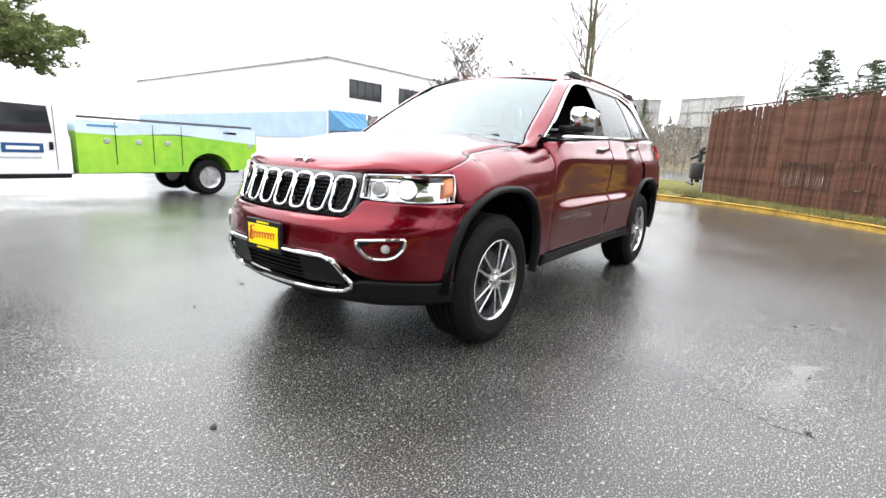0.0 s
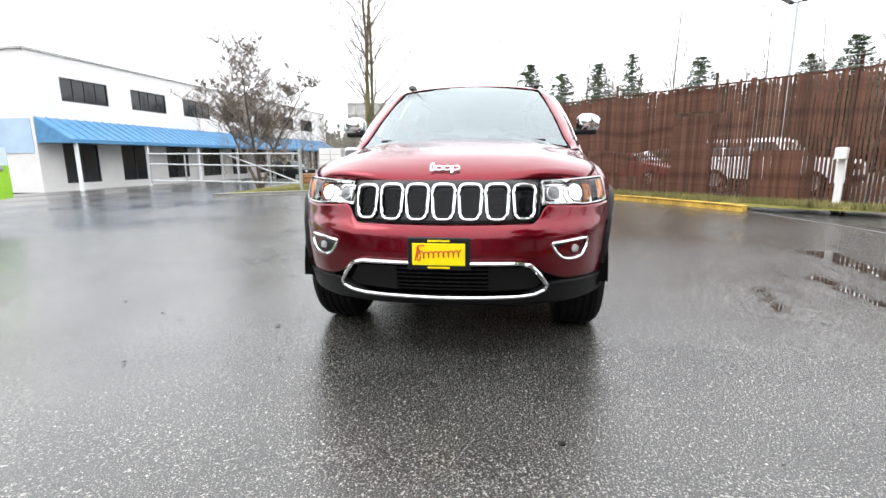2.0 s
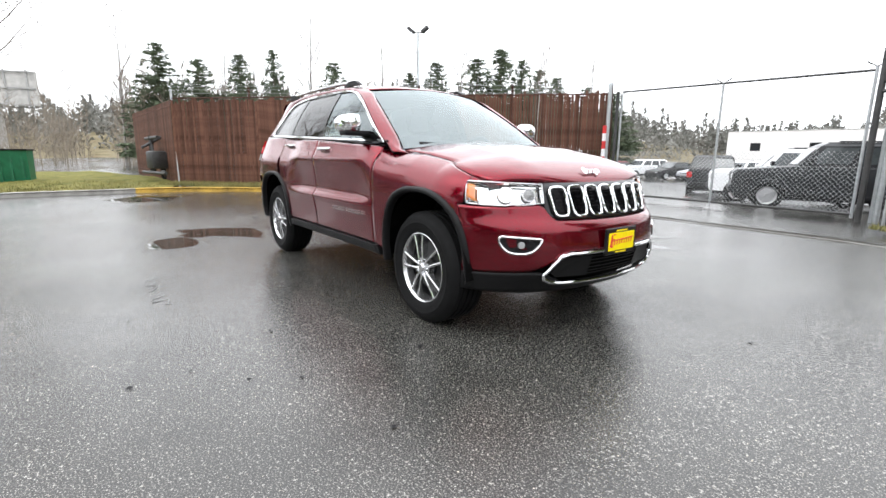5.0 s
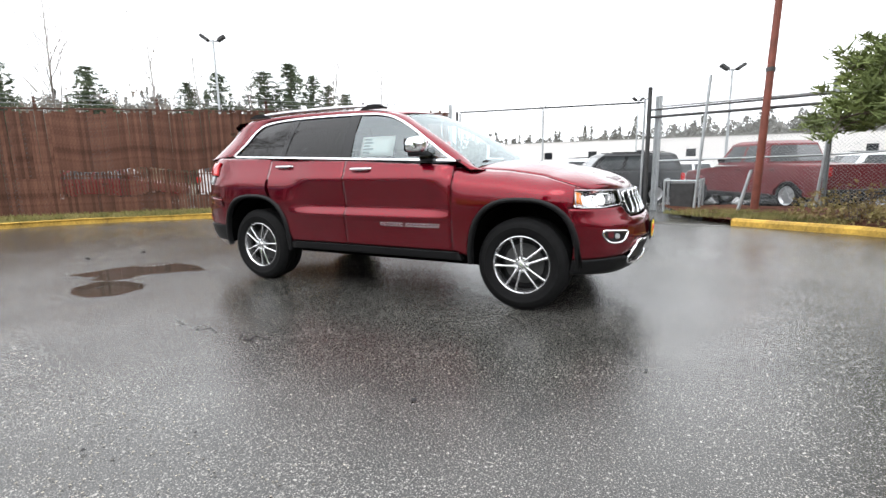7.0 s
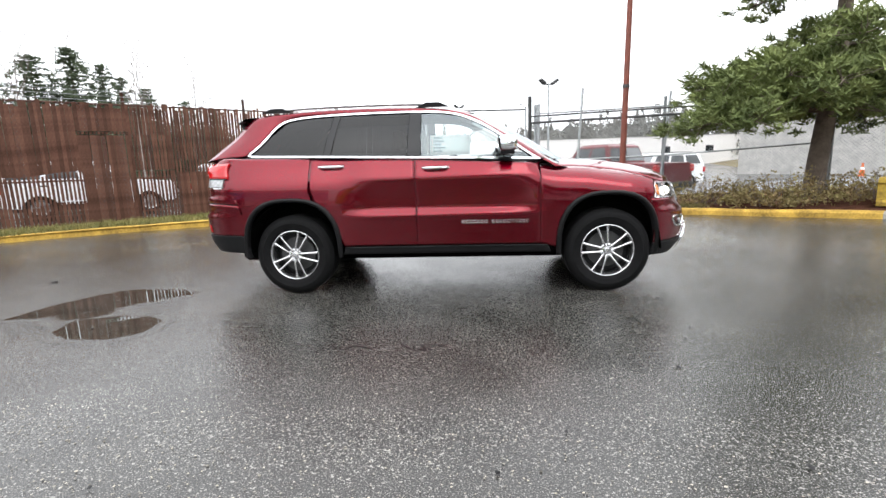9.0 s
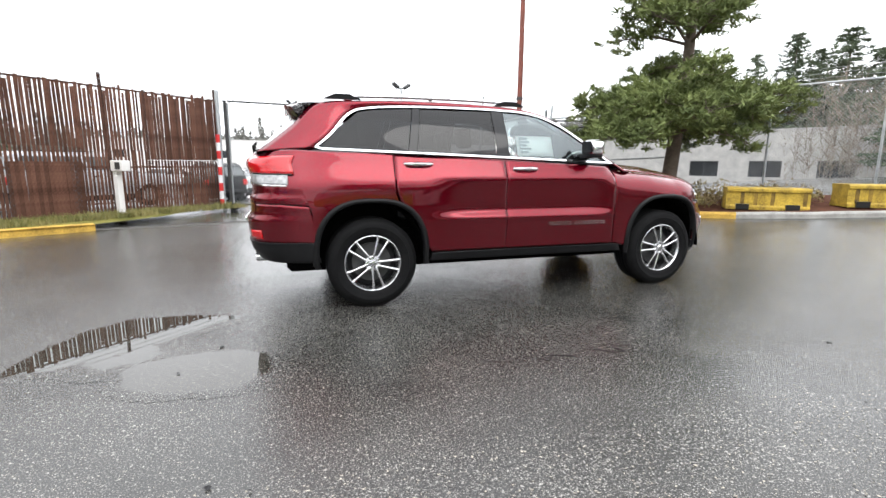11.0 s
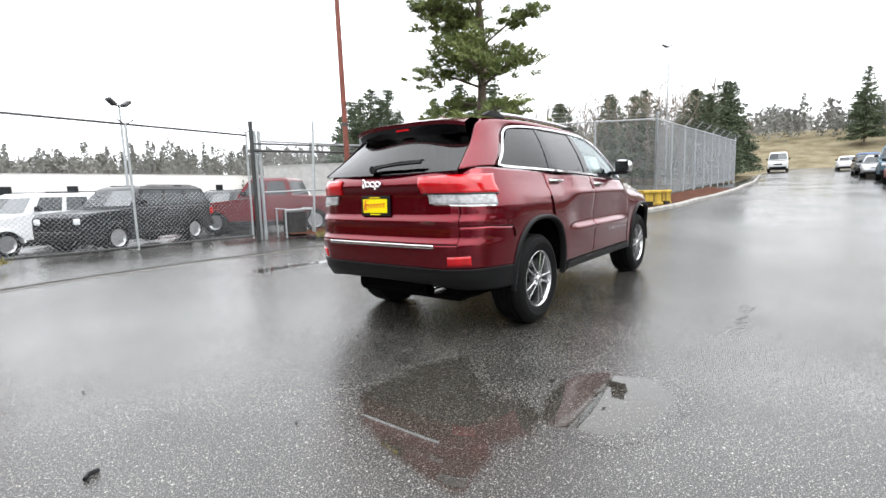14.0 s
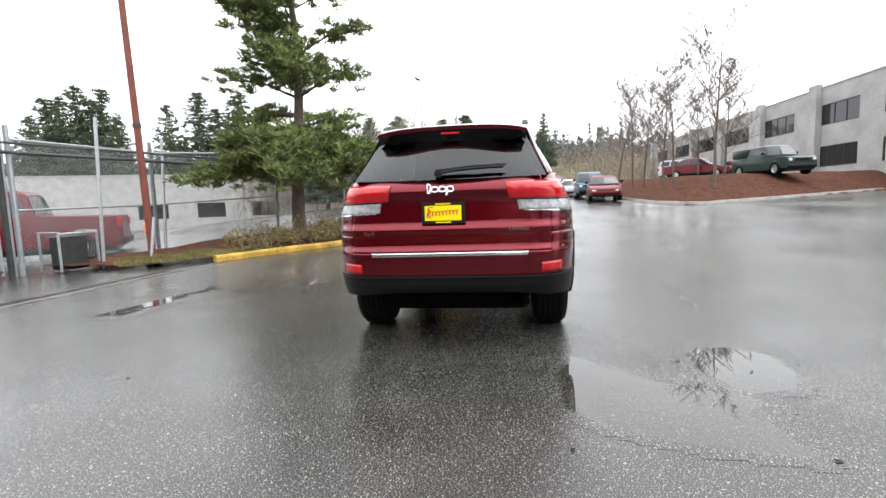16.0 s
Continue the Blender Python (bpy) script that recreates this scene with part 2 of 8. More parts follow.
# ---------------------------------------------------------------- ground
def asphalt():
    """Wet coarse asphalt: stones of many tones in dark binder under a broken film of water.
    The mesh attribute "depth" says where water stands over the stones."""
    m = bpy.data.materials.new("wet_asphalt")
    m.use_nodes = True
    n, l = m.node_tree.nodes, m.node_tree.links
    b = n["Principled BSDF"]
    co = n.new("ShaderNodeTexCoord")

    def tex(kind, scale, detail=3):
        t = n.new(kind)
        t.inputs["Scale"].default_value = scale
        if "Detail" in t.inputs:
            t.inputs["Detail"].default_value = detail
        l.new(co.outputs["Object"], t.inputs["Vector"])
        return t

    def ramp(src, *stops):
        r = n.new("ShaderNodeValToRGB")
        e = r.color_ramp.elements
        e.remove(e[1])
        for k, (p, c) in enumerate(stops):
            stop = e.new(p) if k else e[0]
            stop.position, stop.color = p, (*c, 1) if isinstance(c, tuple) else (c, c, c, 1)
        l.new(src, r.inputs[0])
        return r.outputs[0]

    def mixed(kind, fac, a, c):
        x = n.new("ShaderNodeMix")
        x.data_type, x.blend_type = "RGBA", kind
        for i, v in ((0, fac), (6, a), (7, c)):
            if isinstance(v, (tuple, float)):
                x.inputs[i].default_value = v
            else:
                l.new(v, x.inputs[i])
        return x.outputs[2]

    def maths(op, a, c):
        x = n.new("ShaderNodeMath")
        x.operation = op
        for i, v in ((0, a), (1, c)):
            if isinstance(v, float):
                x.inputs[i].default_value = v
            else:
                l.new(v, x.inputs[i])
        return x.outputs[0]

    stone, chip, grain = tex("ShaderNodeTexNoise", 150, 2), tex("ShaderNodeTexNoise", 62, 3), tex("ShaderNodeTexNoise", 330, 1)
    wide, mid = tex("ShaderNodeTexNoise", 0.33, 4), tex("ShaderNodeTexNoise", 1.9, 5)
    # small stones from dark to pale in black binder, and scattered larger pale ones
    base = ramp(stone.outputs[0], (0.36, (0.012, 0.0118, 0.011)), (0.49, (0.024, 0.0235, 0.022)), (0.56, (0.052, 0.05, 0.046)), (0.63, (0.115, 0.11, 0.1)), (0.7, (0.27, 0.262, 0.243)))
    base = mixed("MIX", ramp(chip.outputs[0], (0.63, 0.0), (0.67, 1.0)), base, (0.24, 0.23, 0.21, 1))
    base = mixed("MULTIPLY", 1.0, base, ramp(mid.outputs[0], (0.28, 0.75), (0.72, 1.25)))
    base = mixed("MULTIPLY", 1.0, base, ramp(grain.outputs[0], (0.3, 0.7), (0.7, 1.3)))
    depth = n.new("ShaderNodeAttribute")
    depth.attribute_name = "depth"
    ragged = maths("ADD", depth.outputs["Fac"], maths("MULTIPLY", maths("SUBTRACT", tex("ShaderNodeTexNoise", 7, 6).outputs[0], 0.5), 0.9))
    water = ramp(maths("MULTIPLY", ragged, depth.outputs["Fac"]), (0.06, 0.0), (0.2, 1.0))
    base = mixed("MIX", maths("MULTIPLY", water, 0.62), base, (0.03, 0.026, 0.02, 1))
    l.new(base, b.inputs["Base Color"])
    # the film: smoother where it lies thick, broken by the stones elsewhere
    film = ramp(wide.outputs[0], (0.38, 0.27), (0.62, 0.13))
    l.new(mixed("MIX", water, film, (0.015, 0.015, 0.015, 1)), b.inputs["Roughness"])
    b.inputs["Specular IOR Level"].default_value = 0.55
    bump = n.new("ShaderNodeBump")
    bump.inputs["Distance"].default_value = 0.004
    strength = ramp(wide.outputs[0], (0.38, 0.48), (0.66, 0.28))
    l.new(mixed("MIX", water, strength, (0.0, 0.0, 0.0, 1)), bump.inputs["Strength"])
    l.new(stone.outputs[0], bump.inputs["Height"])
    l.new(bump.outputs[0], b.inputs["Normal"])
    return m


M_asphalt = asphalt()
M_trackwet = mat("wet_dark_concrete", (0.1, 0.095, 0.085), 0.4, vary=0.4, size=5, bump=0.4)
M_seam = mat("crack_filler", (0.012, 0.011, 0.011), 0.3, vary=0.3)


def hills(x, y):
    """Wooded rises far to the north and west."""
    r, az = np.hypot(x, y), np.degrees(np.arctan2(y, x))
    h = np.interp(az, [-180, -150, -100, -40, -12, 5, 20, 45, 80, 108, 116, 124, 150, 165, 180],
                  [5, 3, 2, 3, 7, 8, 9, 9, 6, 2, 3, 8, 13, 10, 5])
    return h * smooth(85, 125, r)


def build_ground():
    near = list(np.arange(-30, 30.1, 1.5))
    far = [34, 40, 48, 58, 70, 85, 100, 120, 150, 200, 300, 500, 900]
    line = [-v for v in reversed(far)] + near + far
    xs = ys = np.array(line, float)
    verts = [(x, y, raise_of(x, y) + hills(x, y)) for y in ys for x in xs]
    n = len(xs)
    faces = [(j * n + i, j * n + i + 1, (j + 1) * n + i + 1, (j + 1) * n + i) for j in range(n - 1) for i in range(n - 1)]
    me = mesh_of("ground", verts, faces, [M_asphalt, M_hill], shade=True)
    for p in me.polygons:
        c = p.center
        if math.hypot(c.x, c.y) > 86 or c.x > 34 and 2.2 < c.y < 24 or c.x > 58 and 2.2 < c.y < 60 or c.x > 60 and -60 < c.y < -10:
            p.material_index = 1
    tagged(new("ground", me), "wet grey asphalt yard and road with pale stone chips", "ground", kind="structure")


build_ground()


def ribbon(name, line, width, height, material, label, closed=False, lift=0.0, category="kerb", drop=0.15):
    """A kerb of bevelled section that follows a line of (x, y) on the ground."""
    pts = [Vector((x, y)) for x, y in line]
    fine = []
    for a, b in zip(pts, pts[1:]):
        k = max(1, int((b - a).length / 0.5))
        fine += [a.lerp(b, i / k) for i in range(k)]
    fine.append(pts[-1])
    bm = bmesh.new()
    rings = []
    rng = random.Random(len(fine))
    for i, p in enumerate(fine):
        d = (fine[min(i + 1, len(fine) - 1)] - fine[max(i - 1, 0)]).normalized()
        s = Vector((-d.y, d.x))
        z = float(raise_of(p.x, p.y)) + lift
        j = rng.uniform(-0.008, 0.008)
        sec = [(0.0, -drop), (0.0, height * 0.7), (0.03, height), (width - 0.03, height + 0.005), (width, height * 0.7), (width, -drop)]
        rings.append([bm.verts.new((p.x + s.x * (a + j), p.y + s.y * (a + j), z + h + (j if h > 0 else 0))) for a, h in sec])
    for a, b in zip(rings, rings[1:]):
        for k in range(len(a) - 1):
            bm.faces.new((a[k], a[k + 1], b[k + 1], b[k]))
    bm.faces.new(rings[0]), bm.faces.new(rings[-1][::-1])
    return solid(name, bm, material, label, category, kind="structure", shade=True)


KERB_W = [(-10.6, -9.6), (-11.0, -7.5), (-11.2, -4.0), (-11.3, -1.6)]
KERB_F = [(-11.3, -1.6), (-11.0, -0.3), (-10.2, 1.1), (-9.2, 2.3), (-8.1, 3.25), (-6.8, 4.2), (-5.45, 5.0)]
KERB_R = [(3.35, 5.55), (4.0, 5.15), (4.8, 4.6), (5.4, 3.95), (6.6, 2.75), (7.6, 2.0), (8.7, 1.35), (10.6, 0.6), (14.0, 0.05), (20.0, -0.1), (32, 0.2), (48, 1.0)]
ribbon("kerb_west", KERB_W[::-1], -0.16, 0.11, M_kerbgrey, "low weathered concrete kerb below the grass island")
ribbon("kerb_fence", KERB_F[::-1], -0.16, 0.12, M_kerb, "worn yellow-painted kerb below the brown fence")
ribbon("kerb_road", KERB_R[:5], 0.16, 0.13, M_kerb, "yellow-painted kerb at the planting bed")
ribbon("kerb_far", KERB_R[4:], 0.16, 0.12, M_kerbgrey, "grey concrete kerb beside the rising road")


def bed(name, edge, back, material, label, lift=0.1, rise=0.0, n=7, category="verge", kind="structure"):
    """A strip of soil between two lines with as many points each."""
    rows = []
    rng = random.Random(7)
    for (x0, y0), (x1, y1) in zip(edge, back):
        row = []
        for i in range(n):
            t = i / (n - 1)
            x, y = x0 + (x1 - x0) * t, y0 + (y1 - y0) * t
            row.append((x, y, float(raise_of(x, y)) + lift + rise * t + (rng.uniform(-0.02, 0.03) if 0 < i else 0)))
        rows.append(row)
    verts = [v for r in rows for v in r]
    faces = [(j * n + i, j * n + i + 1, (j + 1) * n + i + 1, (j + 1) * n + i) for j in range(len(rows) - 1) for i in range(n - 1)]
    return tagged(new(name, mesh_of(name, verts, faces, material, shade=True)), label, category, kind=kind)


def finer(line, k=4):
    out = []
    for (a, b), (c, d) in zip(line, line[1:]):
        out += [(a + (c - a) * i / k, b + (d - b) * i / k) for i in range(k)]
    return out + [line[-1]]


FENCE_A, FENCE_B = (-13.25, -0.3), (-3.85, 8.75)
VERGE_F = KERB_F[1:] + [(-4.6, 6.3), (-4.15, 7.8)]
BACK_F = [(FENCE_A[0] + (FENCE_B[0] - FENCE_A[0]) * t, FENCE_A[1] + (FENCE_B[1] - FENCE_A[1]) * t) for t in (0.0, 0.16, 0.3, 0.44, 0.6, 0.76, 0.9, 1.0)]
bed("verge_fence", finer([(x - 0.1, y + 0.1) for x, y in VERGE_F]), finer([(x - 0.25, y + 0.25) for x, y in BACK_F]), M_grass, "grass strip with moss at the foot of the brown fence", rise=0.06)
bed("verge_west", finer(KERB_W + [(-11.15, -0.8)]), finer([(-24, -9.6), (-24, -7.5), (-24, -4.5), (-24, -2.5), (-15, 0.2)]), M_grass, "muddy grass island with leaves behind the kerb", rise=0.05, n=12)
bed("verge_road", finer([(2.6, 6.6)] + [(x + 0.05, y + 0.08) for x, y in KERB_R[:10]], 3),
    finer([(2.0, 8.3), (4.2, 8.0), (5.4, 7.7), (6.6, 7.2), (7.4, 6.6), (8.6, 5.5), (9.6, 4.6), (10.6, 3.7), (12.0, 2.4), (14.6, 1.6), (21, 1.3)], 3), M_mulch,
    "planting bed of brown mulch and grass below the pine", rise=0.06)


def puddle(pools, label, name="puddle", step=0.035, margin=0.2):
    """Standing water: a fine patch over the asphalt whose depth falls off towards the rounded outlines of its pools."""
    corners = np.concatenate([np.array(o, float) for o, _ in pools])
    lo, hi = corners.min(0) - margin, corners.max(0) + margin
    xs, ys = np.arange(lo[0], hi[0], step), np.arange(lo[1], hi[1], step)
    X, Y = np.meshgrid(xs, ys)
    q = np.stack([X, Y], -1)[..., None, :]
    depth = np.zeros(X.shape)
    for outline, deep in pools:
        pts = np.array(outline, float)
        nxt = np.roll(pts, -1, axis=0)
        d = nxt - pts
        t = np.clip(((q - pts) * d).sum(-1) / (d * d).sum(-1), 0, 1)
        dist = np.linalg.norm(q - (pts + t[..., None] * d), axis=-1).min(-1)
        rise = np.where(d[:, 1] == 0, 1e-9, d[:, 1])
        cross = ((pts[:, 1] > q[..., 1]) != (nxt[:, 1] > q[..., 1])) & (q[..., 0] < d[:, 0] * (q[..., 1] - pts[:, 1]) / rise + pts[:, 0])
        inside = np.where(cross.sum(-1) % 2 == 1, dist, -dist)
        depth = np.maximum(depth, np.clip((inside + 0.1) / 0.2, 0, 1) * deep)
    z = np.asarray(raise_of(X, Y), float) + 0.0015
    nx = len(xs)
    faces = [(j * nx + i, j * nx + i + 1, (j + 1) * nx + i + 1, (j + 1) * nx + i) for j in range(len(ys) - 1) for i in range(nx - 1) if depth[j:j + 2, i:i + 2].any()]
    keep = sorted({k for f in faces for k in f})
    order = {k: i for i, k in enumerate(keep)}
    flat = np.stack([X, Y, z], -1).reshape(-1, 3)
    me = mesh_of(name, flat[keep], [tuple(order[k] for k in f) for f in faces], M_asphalt, True)
    me.attributes.new("depth", "FLOAT", "POINT").data.foreach_set("value", depth.reshape(-1)[keep].astype(np.float32))
    return tagged(new(name, me), label, "puddle", kind="structure")


puddle([([(-2.3, -1.72), (-2.26, -1.98), (-2.42, -2.13), (-2.75, -2.12), (-2.98, -1.98), (-3.04, -1.72), (-2.8, -1.62), (-2.5, -1.62)], 1.0),
        ([(-2.5, -0.86), (-2.85, -0.74), (-3.3, -0.72), (-3.52, -0.95), (-3.66, -1.3), (-3.72, -1.66), (-3.45, -1.62), (-3.2, -1.48), (-2.95, -1.3), (-2.75, -1.06)], 0.95),
        ([(-2.95, -1.3), (-3.2, -1.45), (-3.45, -1.6), (-3.2, -1.75), (-2.95, -1.72), (-2.85, -1.5)], 0.55)], "irregular rain puddle with stones showing behind the parked car")
puddle([([(-8.6, -1.2), (-9.6, -0.6), (-10.2, -1.6), (-9.4, -2.4), (-8.4, -2.0)], 0.8)], "shallow rain puddle near the grass island", step=0.08)
puddle([([(-1.3, 3.65), (-1.33, 4.15), (0.56, 3.85), (0.4, 3.55)], 0.47), ([(-0.2, 3.3), (1.1, 3.15), (1.0, 2.95), (0.1, 2.95)], 0.47), ([(0.4, 2.55), (1.3, 2.35), (1.2, 2.15), (0.5, 2.3)], 0.45)], "dark wet tyre tracks on the asphalt")


def crack(a, b, seed, w=0.012):
    rng = random.Random(seed)
    bm = bmesh.new()
    n = 14
    prev = None
    for i in range(n + 1):
        t = i / n
        x, y = a[0] + (b[0] - a[0]) * t + rng.uniform(-0.06, 0.06), a[1] + (b[1] - a[1]) * t + rng.uniform(-0.06, 0.06)
        ww = w * rng.uniform(0.3, 1.0)
        z = float(raise_of(x, y)) + 0.003
        cur = (bm.verts.new((x - ww, y, z)), bm.verts.new((x + ww, y + ww, z)))
        if prev:
            bm.faces.new((prev[0], prev[1], cur[1], cur[0]))
        prev = cur
    solid("asphalt_crack", bm, M_seam, "thin dark crack in the wet asphalt", "crack", kind="structure")


crack((0.12, -2.27), (-0.55, -2.32), 1, 0.011)
crack((-0.55, -2.32), (-1.0, -2.28), 2, 0.005)
crack((6.5, -2.6), (7.6, -3.1), 5, 0.012)
crack((4.4, -4.6), (9.5, -5.2), 6, 0.012)
# concrete strip that carries the rolling gate
ribbon("gate_track", [(-6.4, 4.75), (-5.0, 5.25), (-3.2, 5.6), (-1.0, 5.7), (1.0, 5.6), (3.3, 5.45)], 0.07, 0.008, M_trackwet, "pair of flush concrete strips across the gateway", category="track")
ribbon("gate_track", [(-6.3, 4.95), (-5.0, 5.45), (-3.2, 5.82), (-1.0, 5.92), (1.0, 5.82), (3.0, 5.7)], 0.04, 0.008, M_trackwet, "pair of flush concrete strips across the gateway", category="track")


def stone_chips():
    """Pale aggregate standing proud of the water film round the car: low, uneven stones."""
    rng = np.random.RandomState(5)
    n = 110000
    a, r = rng.uniform(0, 6.2832, n), 0.6 + 6.4 * np.sqrt(rng.rand(n))
    x, y = r * np.cos(a), -0.6 + r * np.sin(a) * 0.85
    # gathered in patches, washed out elsewhere
    patch = np.sin(x * 2.3 + np.sin(y * 1.7)) + np.sin(y * 2.9 + x) + np.sin(x * 0.8 - y * 1.1) + rng.uniform(-4, 4, n)
    keep = (y < 4.5) & (patch > -0.2)
    x, y = x[keep], y[keep]
    n = len(x)
    z = np.asarray(raise_of(x, y), float)
    size = rng.uniform(0.0025, 0.0058, n) * np.where(rng.rand(n) < 0.04, 1.5, 1.0)
    turn = rng.uniform(0, 6.2832, n)
    ring = [np.stack([x + size * w * np.cos(turn + 1.5708 * i), y + size * w * np.sin(turn + 1.5708 * i), z - 0.001], -1) for i, w in enumerate((0.8, 1.25, 0.9, 1.15))]
    ring.append(np.stack([x + 0.2 * size, y, z + 0.07 * size + 0.0007], -1))
    v = np.stack(ring, 1).reshape(-1, 3).tolist()
    f = [(5 * k + i, 5 * k + (i + 1) % 4, 5 * k + 4) for k in range(n) for i in range(4)]
    m = mat("pale_stone_chip", (0.2, 0.18, 0.145), 0.5, vary=0.2, size=4, spec=0.4)
    n_, l = m.node_tree.nodes, m.node_tree.links
    geo, hsv, mr = n_.new("ShaderNodeNewGeometry"), n_.new("ShaderNodeHueSaturation"), n_.new("ShaderNodeMapRange")
    mr.inputs[3].default_value, mr.inputs[4].default_value = 0.25, 1.95
    l.new(geo.outputs["Random Per Island"], mr.inputs[0]), l.new(mr.outputs[0], hsv.inputs["Value"])
    bs = n_["Principled BSDF"]
    src = bs.inputs["Base Color"].links[0].from_socket
    l.new(src, hsv.inputs["Color"]), l.new(hsv.outputs[0], bs.inputs["Base Color"])
    tagged(new("stone_chips", mesh_of("stone_chips", v, f, m)), "pale stone chips showing in the wet asphalt", "gravel", kind="stuff")


stone_chips()

# ---------------------------------------------------------------- chain link and slat fences
def links(bm, a, b, z0, z1, cell=0.075, r=0.0028, zfun=None):
    """Chain link as real diagonal wires between two plan points."""
    a, b = Vector(a), Vector(b)
    L = (b - a).length
    d = (b - a) / L
    H = z1 - z0
    s = Vector((-d.y, d.x)) * r

    def put(u0, h0, u1, h1):
        p0, p1 = a + d * u0, a + d * u1
        q0, q1 = z0 + h0, z0 + h1
        if zfun:
            q0, q1 = q0 + zfun(p0.x, p0.y), q1 + zfun(p1.x, p1.y)
        v = [bm.verts.new((p.x + s.x * k, p.y + s.y * k, z + w)) for p, z in ((p0, q0), (p1, q1)) for k, w in ((-1, -r), (1, -r), (0, r))]
        for i in range(3):
            bm.faces.new((v[i], v[(i + 1) % 3], v[3 + (i + 1) % 3], v[3 + i]))

    u = -H
    while u < L:
        for up in (True, False):
            u0, u1 = u, u + H
            h0, h1 = (0, H) if up else (H, 0)
            if u0 < 0:
                h0 += (h1 - h0) * (-u0 / H)
                u0 = 0
            if u1 > L:
                h1 -= (h1 - h0) * ((u1 - L) / (u1 - u0))
                u1 = L
            if u1 - u0 > 0.01:
                put(u0, h0, u1, h1)
        u += cell
    return bm


def on(a, b, t):
    return (a[0] + (b[0] - a[0]) * t, a[1] + (b[1] - a[1]) * t)


def chain_fence(name, pts, height, label, posts=None, barbed=False, cell=0.075, mid_rail=False, top=0.024, slack=0.15):
    """A run of chain link with posts, rails and mesh as parts."""
    ob = thing(name, pose(0, 0, 0), label, "fence")
    for a, b in zip(pts, pts[1:]):
        L = math.dist(a, b)
        n = posts or max(1, round(L / 2.6))
        za, zb = float(raise_of(*a)) + slack, float(raise_of(*b)) + slack
        zf = (lambda x, y: float(raise_of(x, y)) + slack)
        bm = links(bmesh.new(), a, b, 0.02, height, cell, zfun=zf)
        part("wire_mesh", bm, M_wire, ob, "galvanised chain link wire")
        part("top_rail", tube(bmesh.new(), (*a, za + height), (*b, zb + height), top), M_galv, ob)
        if mid_rail:
            part("mid_rail", tube(bmesh.new(), (*a, za + height * 0.45), (*b, zb + height * 0.45), 0.02), M_galv, ob)
        for i in range(n + 1):
            p = on(a, b, i / n)
            z = float(raise_of(*p))
            part("post", tube(bmesh.new(), (*p, z - 0.1), (*p, z + slack + height + (0.25 if i in (0, n) else 0.04)), 0.045 if i in (0, n) else 0.03), M_galv, ob)
            if barbed:
                d = Vector((b[0] - a[0], b[1] - a[1], 0)).normalized()
                s = Vector((d.y, -d.x, 0)) * 0.28
                top_p = Vector((*p, z + slack + height))
                part("barb_arm", tube(bmesh.new(), top_p, top_p + s + Vector((0, 0, 0.3)), 0.014, seg=5), M_galv, ob)
        if barbed:
            for k in (0.35, 0.65, 1.0):
                d = Vector((b[0] - a[0], b[1] - a[1], 0)).normalized()
                s = Vector((d.y, -d.x, 0)) * 0.28 * k
                part("barbed_wire", tube(bmesh.new(), Vector((*a, za + height + 0.3 * k)) + s, Vector((*b, zb + height + 0.3 * k)) + s, 0.005, seg=4), M_wire, ob)
    return ob


